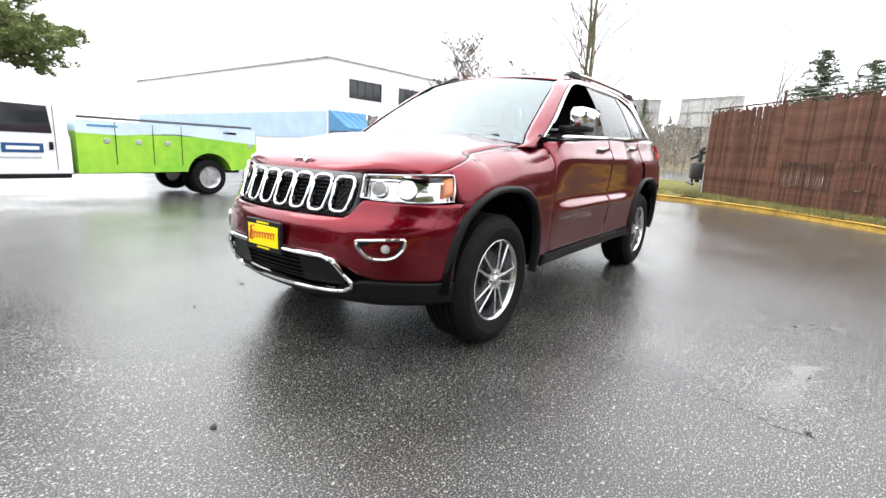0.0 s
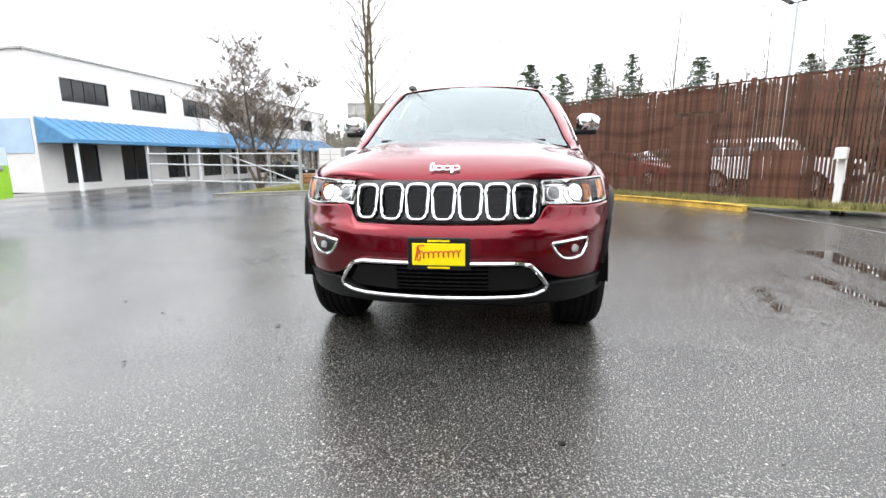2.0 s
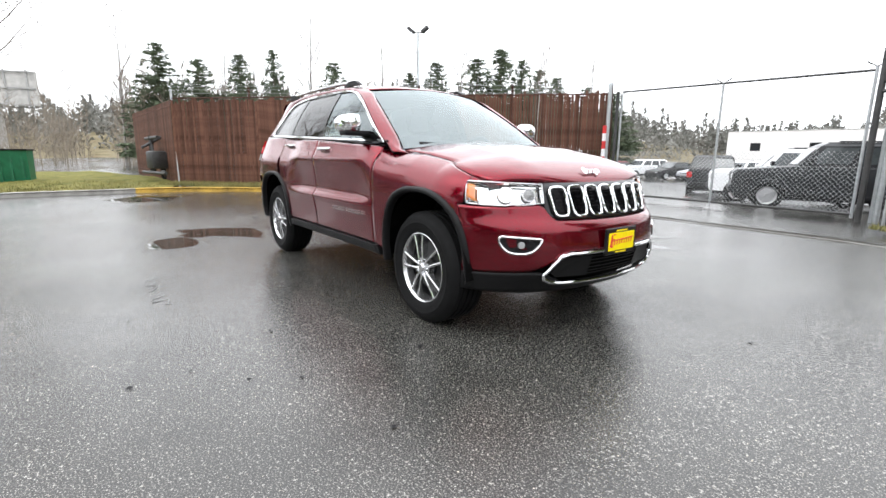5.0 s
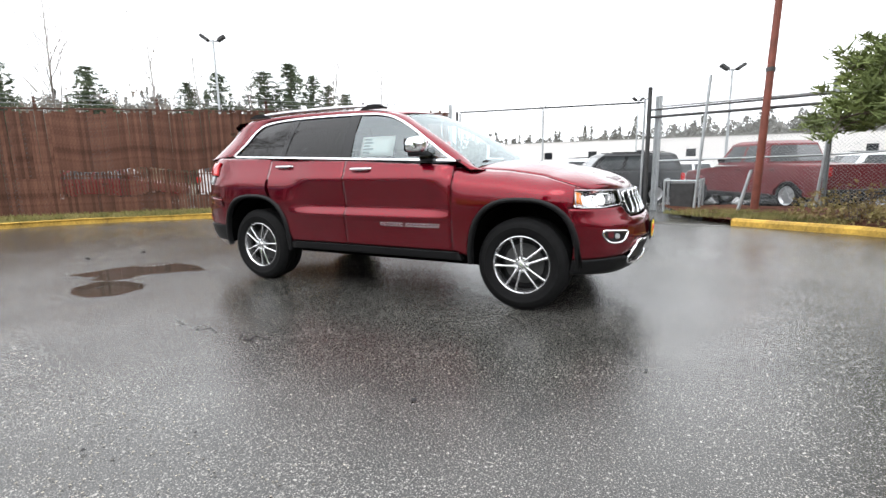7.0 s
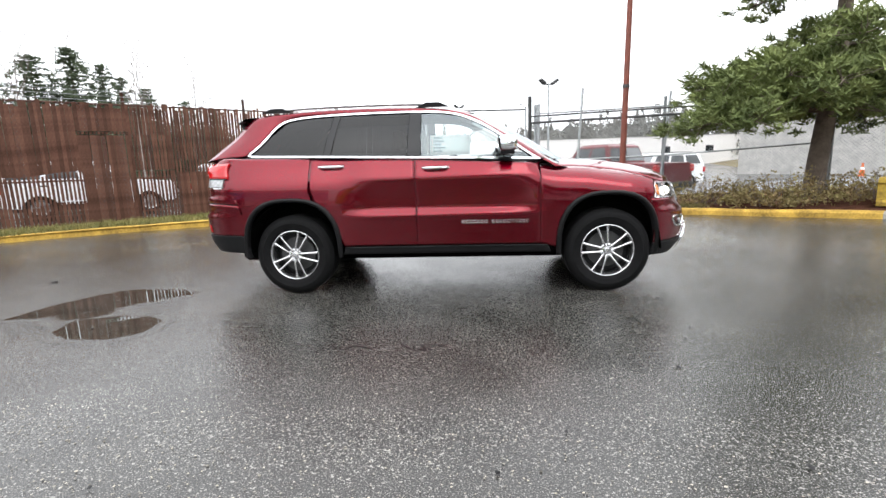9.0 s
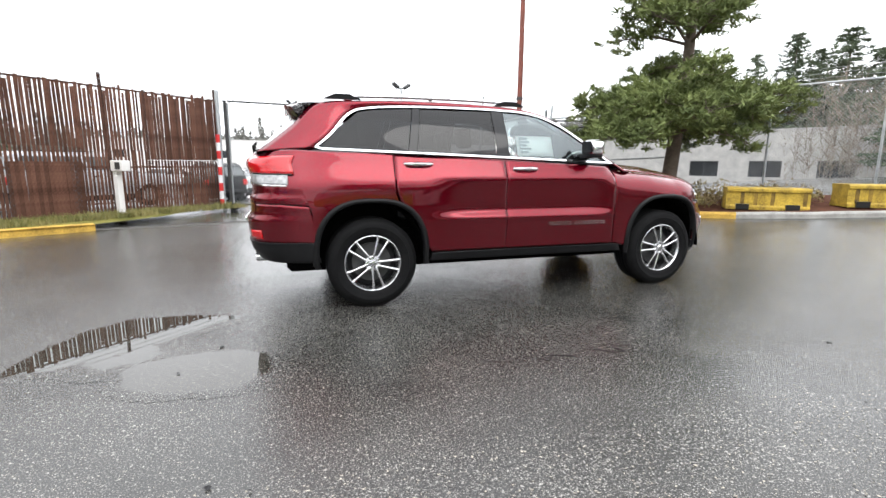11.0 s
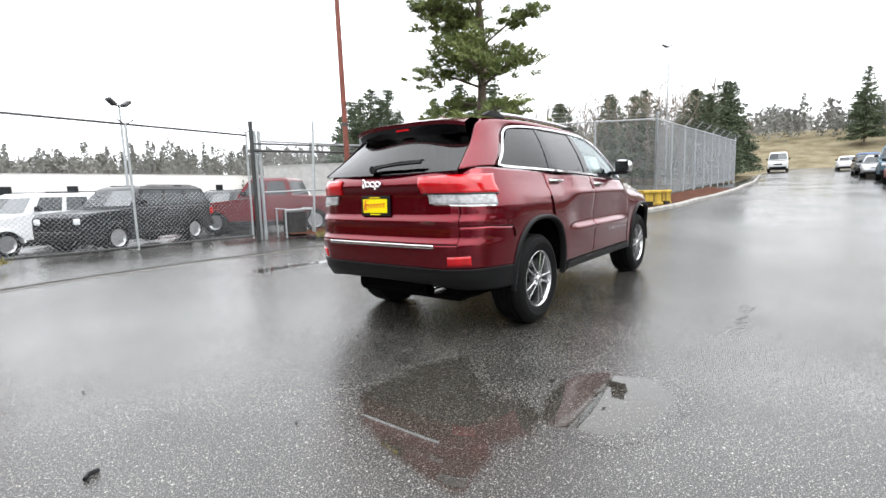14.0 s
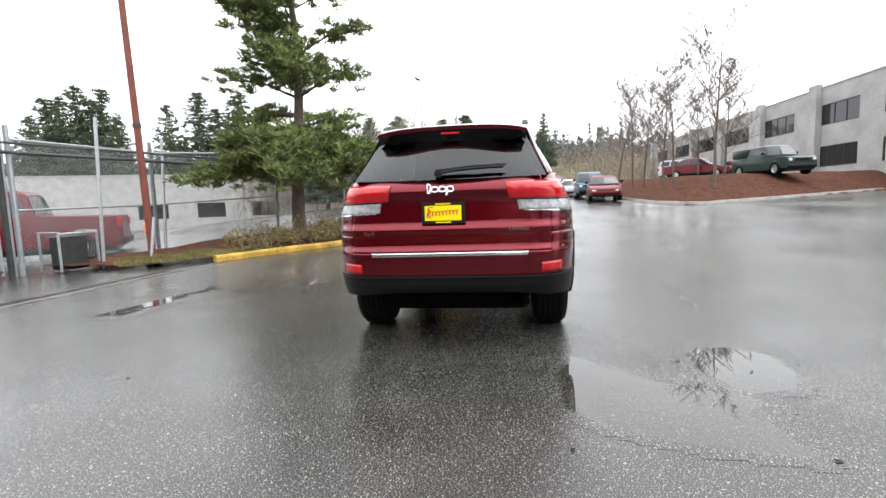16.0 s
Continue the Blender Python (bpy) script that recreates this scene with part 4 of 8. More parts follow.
billboard(-80, -22.5, 7.6, 9.5, 4.2, 12, -1.0)
billboard(-83, -11.0, 7.8, 9.5, 4.4, -18, -1.0)
# mulch bank with the upper car park
def bank():
    xs, ys = np.arange(14, 66, 0.8), np.arange(-34, -6.0, 0.7)
    rng = np.random.RandomState(3)
    keep, verts = {}, []
    for j, y in enumerate(ys):
        for i, x in enumerate(xs):
            d1 = -7.4 - y
            nx, ny = 0.83, 0.56
            d2 = (x - 15.2) * nx + (y + 8.6) * ny
            d = min(d1, d2)
            if d > -0.9:
                up = 1.35 * float(smooth(0, 5.0, d)) - 0.1 * (d < 0)
                keep[i, j] = len(verts)
                verts.append((x, y, float(raise_of(x, y)) * (1 - float(smooth(3, 8, d)) * 0.35) + up + (rng.uniform(-0.05, 0.05) if d > 0 else -0.3)))
    faces = [(keep[i, j], keep[i + 1, j], keep[i + 1, j + 1], keep[i, j + 1]) for i, j in keep if (i + 1, j) in keep and (i, j + 1) in keep and (i + 1, j + 1) in keep]
    tagged(new("mulch_bank", mesh_of("mulch_bank", verts, faces, M_mulch, shade=True)), "raised bank covered in red-brown bark mulch", "bank", kind="structure")


bank()
ribbon("kerb_bank", [(25.5, -22.5), (20.5, -15.8), (15.6, -8.9), (15.9, -8.1), (17.5, -7.5), (40, -7.4)], 0.16, 0.13, M_kerbgrey, "grey concrete kerb round the mulch bank")

# ---------------------------------------------------------------- trees, bushes, grass
M_mossbark = mat("mossy_bark", (0.1, 0.085, 0.05), 0.9, vary=0.45, size=5, tint=(0.2, 0.19, 0.08), bump=0.8, bump_size=25)
def limb(verts, faces, a, b, r0, r1, seg):
    a, b = Vector(a), Vector(b)
    q = (b - a).to_track_quat("Z", "Y")
    n = len(verts)
    for p, r in ((a, r0), (b, r1)):
        for k in range(seg):
            t = 6.2832 * k / seg
            verts.append(p + q @ Vector((r * math.cos(t), r * math.sin(t), 0)))
    for k in range(seg):
        faces.append((n + k, n + (k + 1) % seg, n + seg + (k + 1) % seg, n + seg + k))


def bare_tree(name, m, h, seed, label, stems=1, spread=0.5, bark=None, levels=4, thick=0.02, up=0.35, category="tree", dense=1.0, lean=0.16, twig=0.5, segs=9, sway=0.08, fine=0.004):
    rng = random.Random(seed)
    ob = thing(name, m, label, category)
    tv, tf, cv, cf = [], [], [], []

    def grow(p, d, length, r, level):
        n = segs if level == 0 else 3
        v, f = (tv, tf) if level == 0 else (cv, cf)
        q = Vector(p)
        for i in range(n):
            nd = (d + Vector((rng.uniform(-1, 1), rng.uniform(-1, 1), rng.uniform(-0.3, 1) * up)) * (sway if level == 0 else 0.22)).normalized()
            e = q + nd * length / n
            r1 = r * (1 - 0.75 * (i + 1) / n) if level else r * (1 - 0.8 * (i + 1) / n)
            r0 = r * (1 - 0.75 * i / n) if level else r * (1 - 0.8 * i / n)
            limb(v, f, q, e, max(r0, fine), max(r1, fine * 0.7), 7 if level == 0 else (5 if level == 1 else 3))
            d = nd
            if level < levels - 1 and (i > n // 8 or level > 0):
                for _ in range(int(rng.choice((2, 3, 3)) * dense) if level < 2 else 2):
                    t = rng.uniform(0, 6.2832)
                    side = Vector((math.cos(t), math.sin(t), rng.uniform(0.1, 0.8)))
                    nd2 = (d * (1 - spread) + side * spread).normalized()
                    grow(e, nd2, length * (rng.uniform(0.16, 0.34) * (1.25 - 0.6 * i / n) if level == 0 else rng.uniform(0.35, 0.6)), max(r1, r * 0.25) * twig, level + 1)
            q = e

    for s in range(stems):
        t = 6.2832 * s / max(1, stems) + 0.4
        tip = lean * rng.uniform(0.5, 1.3) if stems > 1 else 0.03
        grow((0.05 * math.cos(t), 0.05 * math.sin(t), -0.1), Vector((tip * math.cos(t), tip * math.sin(t), 1)).normalized(), h * rng.uniform(0.85, 1.0), h * thick, 0)
    part("trunk", mesh_of("trunk", tv, tf, bark or M_bark, True), None, ob)
    part("crown", mesh_of("crown", cv, cf, M_twig, False), None, ob, "bare winter branches")
    return ob


def needle_fan(verts, faces, o, d, size, rng, n, flat=0.5, width=0.16):
    """A tuft of needles: thin leaves round a direction."""
    for _ in range(n):
        v = Vector((rng.gauss(0, 1), rng.gauss(0, 1), rng.gauss(0, 1) * flat)).normalized()
        v = (v * 0.8 + d * 0.6).normalized()
        w = v.cross(Vector((rng.gauss(0, 1), rng.gauss(0, 1), rng.gauss(0, 1)))).normalized() * size * width
        L = size * rng.uniform(0.6, 1.15)
        k = len(verts)
        p = o + Vector((rng.gauss(0, 1), rng.gauss(0, 1), rng.gauss(0, 0.5))) * size * 0.35
        verts.extend((p - w, p + w, p + v * L))
        faces.append((k, k + 1, k + 2))


def conifer_mesh(h, r, seed, tufts=1.0):
    """Trunk and crown meshes of a spruce: whorls of drooping, tufted boughs."""
    rng = random.Random(seed)
    tv, tf, cv, cf = [], [], [], []
    limb(tv, tf, (0, 0, -0.2), (0, 0, h * 0.96), h * 0.016, 0.015, 7)
    z = h * 0.12
    while z < h * 0.98:
        f = 1 - (z / h)
        n = 9 if f > 0.3 else 6
        for k in range(n):
            t = rng.uniform(0, 6.2832)
            L = r * (f ** 0.78) * rng.uniform(0.65, 1.12) + 0.08
            d = Vector((math.cos(t), math.sin(t), -0.25 + 0.3 * (1 - f)))
            for s in np.linspace(0.25, 1.0, max(2, int(L / 0.3))):
                o = Vector((0, 0, z)) + d * L * s
                o.z += 0.12 * L * s * s
                needle_fan(cv, cf, o, (d * 0.7 + Vector((0, 0, -0.15))).normalized(), 0.17 + 0.07 * L, rng, int(15 * tufts), 0.45, 0.16)
        z += 0.2
    needle_fan(cv, cf, Vector((0, 0, h * 0.97)), Vector((0, 0, 1)), 0.3, rng, 8)
    return mesh_of("trunk", tv, tf, M_bark, True), mesh_of("crown", cv, cf, M_conifer, False)


SPRUCE = [conifer_mesh(8.0, 2.1, 1), conifer_mesh(8.0, 2.6, 2), conifer_mesh(8.0, 1.9, 3)]


def spruce(x, y, h, k, label="dark green conifer standing behind the fence", group="conifers behind the fence", wide=1.0):
    z = float(raise_of(x, y) + hills(x, y))
    ob = thing("conifer", Matrix.Translation((x, y, z)) @ Matrix.Rotation(k * 1.7, 4, "Z") @ Matrix.Diagonal((h / 8 * wide, h / 8 * wide, h / 8, 1)), label, "tree", group)
    tr, cr = SPRUCE[k % 3]
    part("trunk", tr, None, ob)
    part("crown", cr, None, ob)


for i, (x, y, h, w) in enumerate(((-36, 2.2, 8.2, 1.0), (-35.5, 4.7, 7.4, 0.95), (-34.6, 7.3, 7.9, 0.9), (-34, 9.6, 8.4, 0.6), (-33.2, 14.1, 7.9, 0.85), (-33.3, 21.4, 7.9, 0.9), (-33.0, 24.1, 9.0, 0.9), (-30.8, 27.0, 9.3, 1.0),
                                   (-28.7, 28.0, 9.9, 1.0), (-28.1, 30.1, 9.2, 0.75), (-30.2, 34.6, 9.1, 0.8), (-28.6, 35.4, 8.3, 0.9), (-26.5, 37.5, 7.4, 1.0), (-25.5, 40.5, 7.0, 1.0))):
    spruce(x, y, 1.04 * h - float(hills(x, y)) - float(raise_of(x, y)), i, wide=w * 1.3)
spruce(-69.5, -17.3, 10.2, 2, "slim dark conifer beyond the grass island", "", 0.8)
# tall conifers in a clump and singly behind the concrete hall: bearing and distance from the rear of the yard
for i, (a, r, h, w) in enumerate(((47.4, 78, 12.6, 0.8), (46.2, 76, 14.6, 0.8), (45.2, 80, 15.6, 0.75), (44.0, 77, 16.4, 0.8), (42.9, 79, 15.4, 0.75), (41.9, 76, 16.2, 0.8), (40.9, 80, 13.6, 0.8), (36.5, 78, 15.2, 0.62), (33.6, 80, 17.4, 0.9),
                                   (31.8, 84, 16.0, 0.9), (29.7, 80, 17.2, 0.95), (27.5, 82, 15.0, 0.9))):
    spruce(-5.8 + r * math.cos(radians(a)), -0.4 + r * math.sin(radians(a)), h * 1.1, i, "tall dark conifer beyond the concrete hall", "tall conifers", w * 1.35)
for i, (x, y, h) in enumerate(((36, 3.6, 6.6), (38.2, 5.0, 7.4), (40.5, 3.2, 8.0), (42.5, 5.6, 7.8), (44.5, 3.2, 8.4), (46.5, 5.2, 7), (36, 9, 7.2), (39, 12, 8.2), (43, 10, 8.6), (35, 15, 7.6), (40, 17, 8.6), (46, 14, 9), (49, 4, 7))):
    spruce(x, y, h, i + 1, "dark green conifer beside the rising road", "conifers along the road", 1.25)
spruce(104, -9.5, 13.0, 1, "tall lone conifer among the houses", "", 0.75)
# slim bare trees over the fence
for i, (a, r, h) in enumerate(((177.8, 42, 10.2), (168.6, 43, 10.4), (165.7, 41, 8.9), (159.7, 42, 13.2), (151.5, 42, 12.0), (146.8, 44, 11.4), (143.0, 41, 9.2), (138.5, 46, 10.5), (133.9, 42, 9.4), (133.0, 44, 10.4), (128.0, 45, 10.0))):
    bare_tree("bare_tree", pose(4.5 + r * math.cos(radians(a)), -1.8 + r * math.sin(radians(a)), 0, 0, 0, i * 40), h, 20 + i, "slim leafless tree rising behind the fence", bark=M_birch, levels=3, thick=0.008, spread=0.35, up=0.9, fine=0.012, segs=14, sway=0.025, dense=0.7)
bare_tree("bare_tree", pose(-16.0, -5.45, 0.05), 14.6, 3, "tall leafless mossy tree on the grass island", stems=3, thick=0.0062, fine=0.007, spread=0.62, levels=4, lean=0.06, twig=0.42, bark=M_mossbark, segs=15, sway=0.05, up=0.8, dense=0.75)
bare_tree("bare_tree", pose(-15.2, -10.3, -0.1), 5.6, 5, "leafless spreading tree before the office", stems=3, thick=0.014, spread=0.7, levels=5, up=0.4, dense=1.0, lean=0.4, fine=0.007)
for i, (x, y, h) in enumerate(((17.3, -9.9, 6.2), (20.5, -9.2, 5.0), (23.5, -9.6, 5.4), (27, -9.5, 5.6), (31, -9.8, 6), (36, -10, 6.5), (22.5, -12.6, 4.8), (30, -14, 5.0))):
    bare_tree("bare_tree", pose(x, y, float(raise_of(x, y)) + 0.75, 0, 0, i * 70), h * 1.2, 40 + i, "small leafless tree planted in the mulch bank", thick=0.011, spread=0.6, levels=4, dense=1.2, segs=7, fine=0.011)


def pine(m, h, seed, label, radius=2.4, low=1.7):
    """A big open-crowned pine: layered limbs with dense tufts and gaps between."""
    rng = random.Random(seed)
    ob = thing("pine_tree", m, label, "tree")
    tv, tf, lv, lf, cv, cf = [], [], [], [], [], []
    pts = [Vector((0.18 * math.sin(z * 0.5), 0.12 * math.sin(z * 0.7 + 1), z)) for z in np.linspace(-0.2, h, 12)]
    for i in range(11):
        limb(tv, tf, pts[i], pts[i + 1], 0.2 * (1 - i / 12.5), 0.2 * (1 - (i + 1) / 12.5), 10)
    z = low
    while z < h - 0.2:
        f = (z - low) / (h - low)
        for _ in range(rng.choice((2, 3, 4)) if f > 0.12 else 9):
            t = rng.uniform(0, 6.2832)
            L = radius * (1.12 - 0.82 * f) * rng.uniform(0.5, 1.05)
            droop = -0.10 if f < 0.25 else 0.12 + 0.25 * f
            d = Vector((math.cos(t), math.sin(t), droop))
            o = Vector(pts[min(11, int((z + 0.2) / (h + 0.2) * 11))])
            o.z = z
            tip = o + d * L
            mid = o.lerp(tip, 0.5) + Vector((0, 0, 0.10 * L))
            limb(lv, lf, o, mid, 0.055 * (1.1 - f), 0.035 * (1.1 - f), 5), limb(lv, lf, mid, tip, 0.035 * (1.1 - f), 0.012, 4)
            for s in np.linspace(0.38, 1.0, int(3 + L * 2.2)):
                p = o.lerp(mid, s * 2) if s < 0.5 else mid.lerp(tip, s * 2 - 1)
                for _ in range(5):
                    q = p + Vector((rng.gauss(0, 0.22), rng.gauss(0, 0.22), rng.gauss(0.06, 0.14)))
                    limb(lv, lf, p, q, 0.01, 0.005, 3)
                    needle_fan(cv, cf, q, Vector((d.x * 0.5, d.y * 0.5, 0.45)).normalized(), 0.2, rng, 34, 0.5, 0.1)
        z += rng.uniform(0.22, 0.5) * (1 if f > 0.15 else 0.6)
    part("trunk", mesh_of("trunk", tv, tf, M_bark, True), None, ob)
    part("branching", mesh_of("branching", lv, lf, M_bark, True), None, ob)
    part("crown", mesh_of("crown", cv, cf, M_needle, False), None, ob, "tufted green needles in layers")
    return ob


pine(pose(7.25, 5.35, 0.3), 9.5, 4, "big open-crowned green pine in the planting bed", 2.8, 1.75)
pine(pose(1.5, -17.7, -0.5), 10.5, 9, "large green pine behind the service truck", 3.9, 4.0)


def far_woods():
    """Woods on the rises, too many to count."""
    rng = np.random.RandomState(77)
    az, r = rng.uniform(-180, 180, 4200), 92 + 95 * rng.rand(4200) ** 0.8
    keep = ~(((az > -132) & (az < -86)) | ((az > -13) & (az < 6) & (r < 108)) | ((az > -75) & (az < -13) & (r < 110)))
    az, r = np.radians(az[keep]), r[keep]
    x, y = r * np.cos(az), r * np.sin(az)
    z = np.array([float(raise_of(a, b) + hills(a, b)) for a, b in zip(x, y)])
    slim = rng.rand(len(x)) < 0.22
    h = np.where(slim, rng.uniform(5, 9, len(x)), rng.uniform(3.5, 6.5, len(x)))
    w = np.where(slim, rng.uniform(1.0, 1.6, len(x)), rng.uniform(1.8, 3.0, len(x)))
    # small leaf clumps in a cone or a rounded crown, 120 to a tree
    n = 120
    t, s = rng.uniform(0, 6.2832, (len(x), n)), rng.rand(len(x), n) ** 0.8
    rr = w[:, None] * np.where(slim[:, None], 1 - s, np.sqrt(1 - s * s)) * rng.uniform(0.5, 1.0, s.shape) + 0.05
    p = np.stack([x[:, None] + rr * np.cos(t), y[:, None] + rr * np.sin(t), z[:, None] + s * h[:, None]], -1).reshape(-1, 1, 3)
    e = rng.uniform(-0.42, 0.42, (len(p), 3, 3)) * np.array([1.0, 1.0, 1.2])
    v = (p + e).reshape(-1, 3).tolist()
    f = [(3 * k, 3 * k + 1, 3 * k + 2) for k in range(len(p))]
    tagged(new("far_woods", mesh_of("far_woods", v, f, M_hazed_farwood)), "grey-green woods on the distant hillsides, mist put into their colour", "woods", kind="stuff")


far_woods()


def thicket(name, spots, n, seed, label, material):
    """Leafless undergrowth in strips (x0, x1, y0, y1, low, high): thin stems with sprays of twigs."""
    rng = np.random.RandomState(seed)
    v, f = [], []
    for x0, x1, y0, y1, low, high in spots:
        for _ in range(n):
            x, y, h = rng.uniform(x0, x1), rng.uniform(y0, y1), rng.uniform(low, high)
            z = float(raise_of(x, y) + hills(x, y)) - 0.2
            lean = rng.uniform(-0.08, 0.08, 2) * h
            b = np.array((x, y, z))
            tip = np.array((x + lean[0], y + lean[1], z + h))
            k = len(v)
            w = 0.004 * h
            v += [b - (w, w, 0), b + (w, w, 0), tip]
            f.append((k, k + 1, k + 2))
            for _ in range(38):
                p = b + (tip - b) * rng.uniform(0.15, 1.0)
                d = np.array((rng.normal(), rng.normal(), abs(rng.normal()) + 0.7)) * 0.1 * h
                s = rng.normal(size=3) * 0.0026 * h
                k = len(v)
                v += [p - s, p + s, p + d]
                f.append((k, k + 1, k + 2))
    tagged(new(name, mesh_of(name, [tuple(p) for p in v], f, material)), label, "undergrowth", kind="stuff")


M_thicket = mat("bare_thicket", (0.2, 0.165, 0.13), 0.95, vary=0.3, size=0.3, tint=(0.3, 0.26, 0.21), spec=0.1)
thicket("thicket_road", [(34, 58, 3.5, 24, 4, 8.5), (58, 95, 5, 24, 4, 8), (60, 110, -30, -12, 3, 6)], 520, 31, "brown leafless thicket between the conifers", M_thicket)
thicket("thicket_west", [(-75, -32, -30, -2, 3, 6), (-60, -34, 0, 24, 4, 8)], 500, 32, "brown-grey leafless thicket beyond the yard", M_thicket)


def unseen_south_woods():
    """A dark belt of trees, unseen behind the camera's side, added to close the yard and darken the car's reflections.
    """
    rng = random.Random(78)
    v, f = [], []
    for _ in range(150):
        x = rng.uniform(7, 24)
        y = -32 - rng.uniform(0, 10)
        h, w = rng.uniform(7, 11), rng.uniform(1.3, 2.2)
        for k in range(110):
            t, s = rng.uniform(0, 6.2832), rng.random() ** 0.8
            rr = w * (1 - s) + 0.1
            p = Vector((x + rr * math.cos(t), y + rr * math.sin(t), -0.6 + s * h))
            n = len(v)
            v += [p + Vector((rng.uniform(-0.5, 0.5), rng.uniform(-0.5, 0.5), rng.uniform(-0.4, 0.1))), p + Vector((rng.uniform(-0.5, 0.5), rng.uniform(-0.5, 0.5), rng.uniform(-0.4, 0.1))), p + Vector((0, 0, rng.uniform(0.3, 0.8)))]
            f.append((n, n + 1, n + 2))
    tagged(new("unseen_south_woods", mesh_of("unseen_south_woods", v, f, M_conifer)), "unseen dark belt of conifers, added to darken reflections in the car", "woods", kind="stuff")


unseen_south_woods()


def shrub(x, y, w, d, h, seed, label, n=900):
    rng = random.Random(seed)
    z = float(raise_of(x, y)) + 0.1
    ob = thing("shrub", pose(x, y, z), label, "shrub", "low shrubs in the bed")
    tv, tf, cv, cf = [], [], [], []
    for _ in range(40):
        t, r = rng.uniform(0, 6.2832), math.sqrt(rng.random())
        a = Vector((r * w * 0.5 * math.cos(t), r * d * 0.5 * math.sin(t), -0.05))
        limb(tv, tf, a * 0.7, a * 1.05 + Vector((0, 0, h * rng.uniform(0.6, 1.1))), 0.008, 0.003, 3)
    for _ in range(n):
        t, r = rng.uniform(0, 6.2832), math.sqrt(rng.random())
        top = h * (1 - 0.55 * r * r) * (0.8 + 0.3 * math.sin(t * 3 + seed))
        p = Vector((r * w * math.cos(t), r * d * math.sin(t), rng.random() ** 0.6 * top))
        needle_fan(cv, cf, p, Vector((0, 0, 0.8)), 0.055, rng, 2, 0.8, 0.4)
    part("stem_cluster", mesh_of("stem_cluster", tv, tf, M_twig), None, ob)
    part("foliage", mesh_of("foliage", cv, cf, M_shrub), None, ob, "small rust-brown and olive leaves")


for i, (x, y, w, d, h) in enumerate(((5.3, 5.6, 1.1, 0.8, 0.62), (6.5, 4.7, 1.2, 1.0, 0.66), (7.6, 4.1, 1.1, 0.9, 0.6), (5.9, 4.6, 0.9, 0.7, 0.5), (8.6, 3.5, 1.1, 0.7, 0.55))):
    shrub(x, y, w, d, h, i, "low shrub of rust-brown and olive leaves")


def blades(name, spots, label, h, n, seed, material=None, wd=0.012):
    """Grass along a strip: spots are (x0, y0, x1, y1, half width, ground lift)."""
    rng = random.Random(seed)
    v, f = [], []
    for x0, y0, x1, y1, hw, lift in spots:
        for _ in range(n):
            t, s = rng.random(), rng.uniform(-hw, hw)
            d = Vector((x1 - x0, y1 - y0)).normalized()
            x, y = x0 + (x1 - x0) * t - d.y * s, y0 + (y1 - y0) * t + d.x * s
            z = float(raise_of(x, y)) + lift
            a = rng.uniform(0, 6.2832)
            L = h * rng.uniform(0.4, 1.2)
            w = Vector((math.cos(a), math.sin(a), 0)) * wd
            b = Vector((x, y, z - 0.02))
            tip = b + Vector((rng.gauss(0, 0.35) * L, rng.gauss(0, 0.35) * L, L))
            k = len(v)
            v += [b - w, b + w, tip]
            f.append((k, k + 1, k + 2))
    tagged(new(name, mesh_of(name, v, f, material or M_blade)), label, "grass", kind="stuff")


fx, fy = FENCE_B[0] - FENCE_A[0], FENCE_B[1] - FENCE_A[1]
spots = [(FENCE_A[0] + fx * a + 0.35, FENCE_A[1] + fy * a - 0.35, FENCE_A[0] + fx * b + 0.35, FENCE_A[1] + fy * b - 0.35, 0.45, 0.13) for a, b in ((0, 0.25), (0.25, 0.5), (0.5, 0.75), (0.75, 1.0))]
blades("grass_fence", spots, "rough wet grass at the foot of the fence", 0.13, 2200, 1)
blades("grass_island", [(-12.0, -8.5, -12.0, -1.0, 0.7, 0.1), (-14.5, -8.0, -14.5, -1.0, 1.5, 0.1)], "patchy grass on the muddy island", 0.10, 2500, 2)
blades("grass_gate", [(2.6, 7.3, 4.3, 6.0, 0.75, 0.11), (3.3, 6.6, 5.0, 5.2, 0.4, 0.11)], "mossy grass round the rusty pole", 0.09, 2600, 3)

# ---------------------------------------------------------------- other vehicles
def plain_wheel(parent, x, y, r, side, w=0.22, rim=None):
    bm = lathe(bmesh.new(), [(r * 0.6, 0.02), (r * 0.68, 0.03), (r * 0.9, 0.025), (r, -0.02), (r, -w + 0.02), (r * 0.9, -w), (r * 0.6, -w)], 28)
    wh = part("wheel", bm, M_rubber, parent, "road wheel with black tyre", shade=True)
    wh.matrix_basis = pose(x, y, r, 0, 0, 0 if side > 0 else 180)
    bm = lathe(bmesh.new(), [(0.0, 0.012), (r * 0.14, 0.012), (r * 0.2, -0.02), (r * 0.5, -0.03), (r * 0.6, 0.022), (r * 0.62, 0.028)], 24)
    for k in range(5):
        t = 2 * math.pi * k / 5
        bmesh.ops.create_cube(bm, size=1, matrix=Matrix.Rotation(-t, 4, "Y") @ Matrix.Translation((r * 0.36, -0.002, 0)) @ Matrix.Diagonal((r * 0.5, 0.02, r * 0.13, 1)))
    part("rim", bm, rim or M_satin_grey, wh, shade=True)


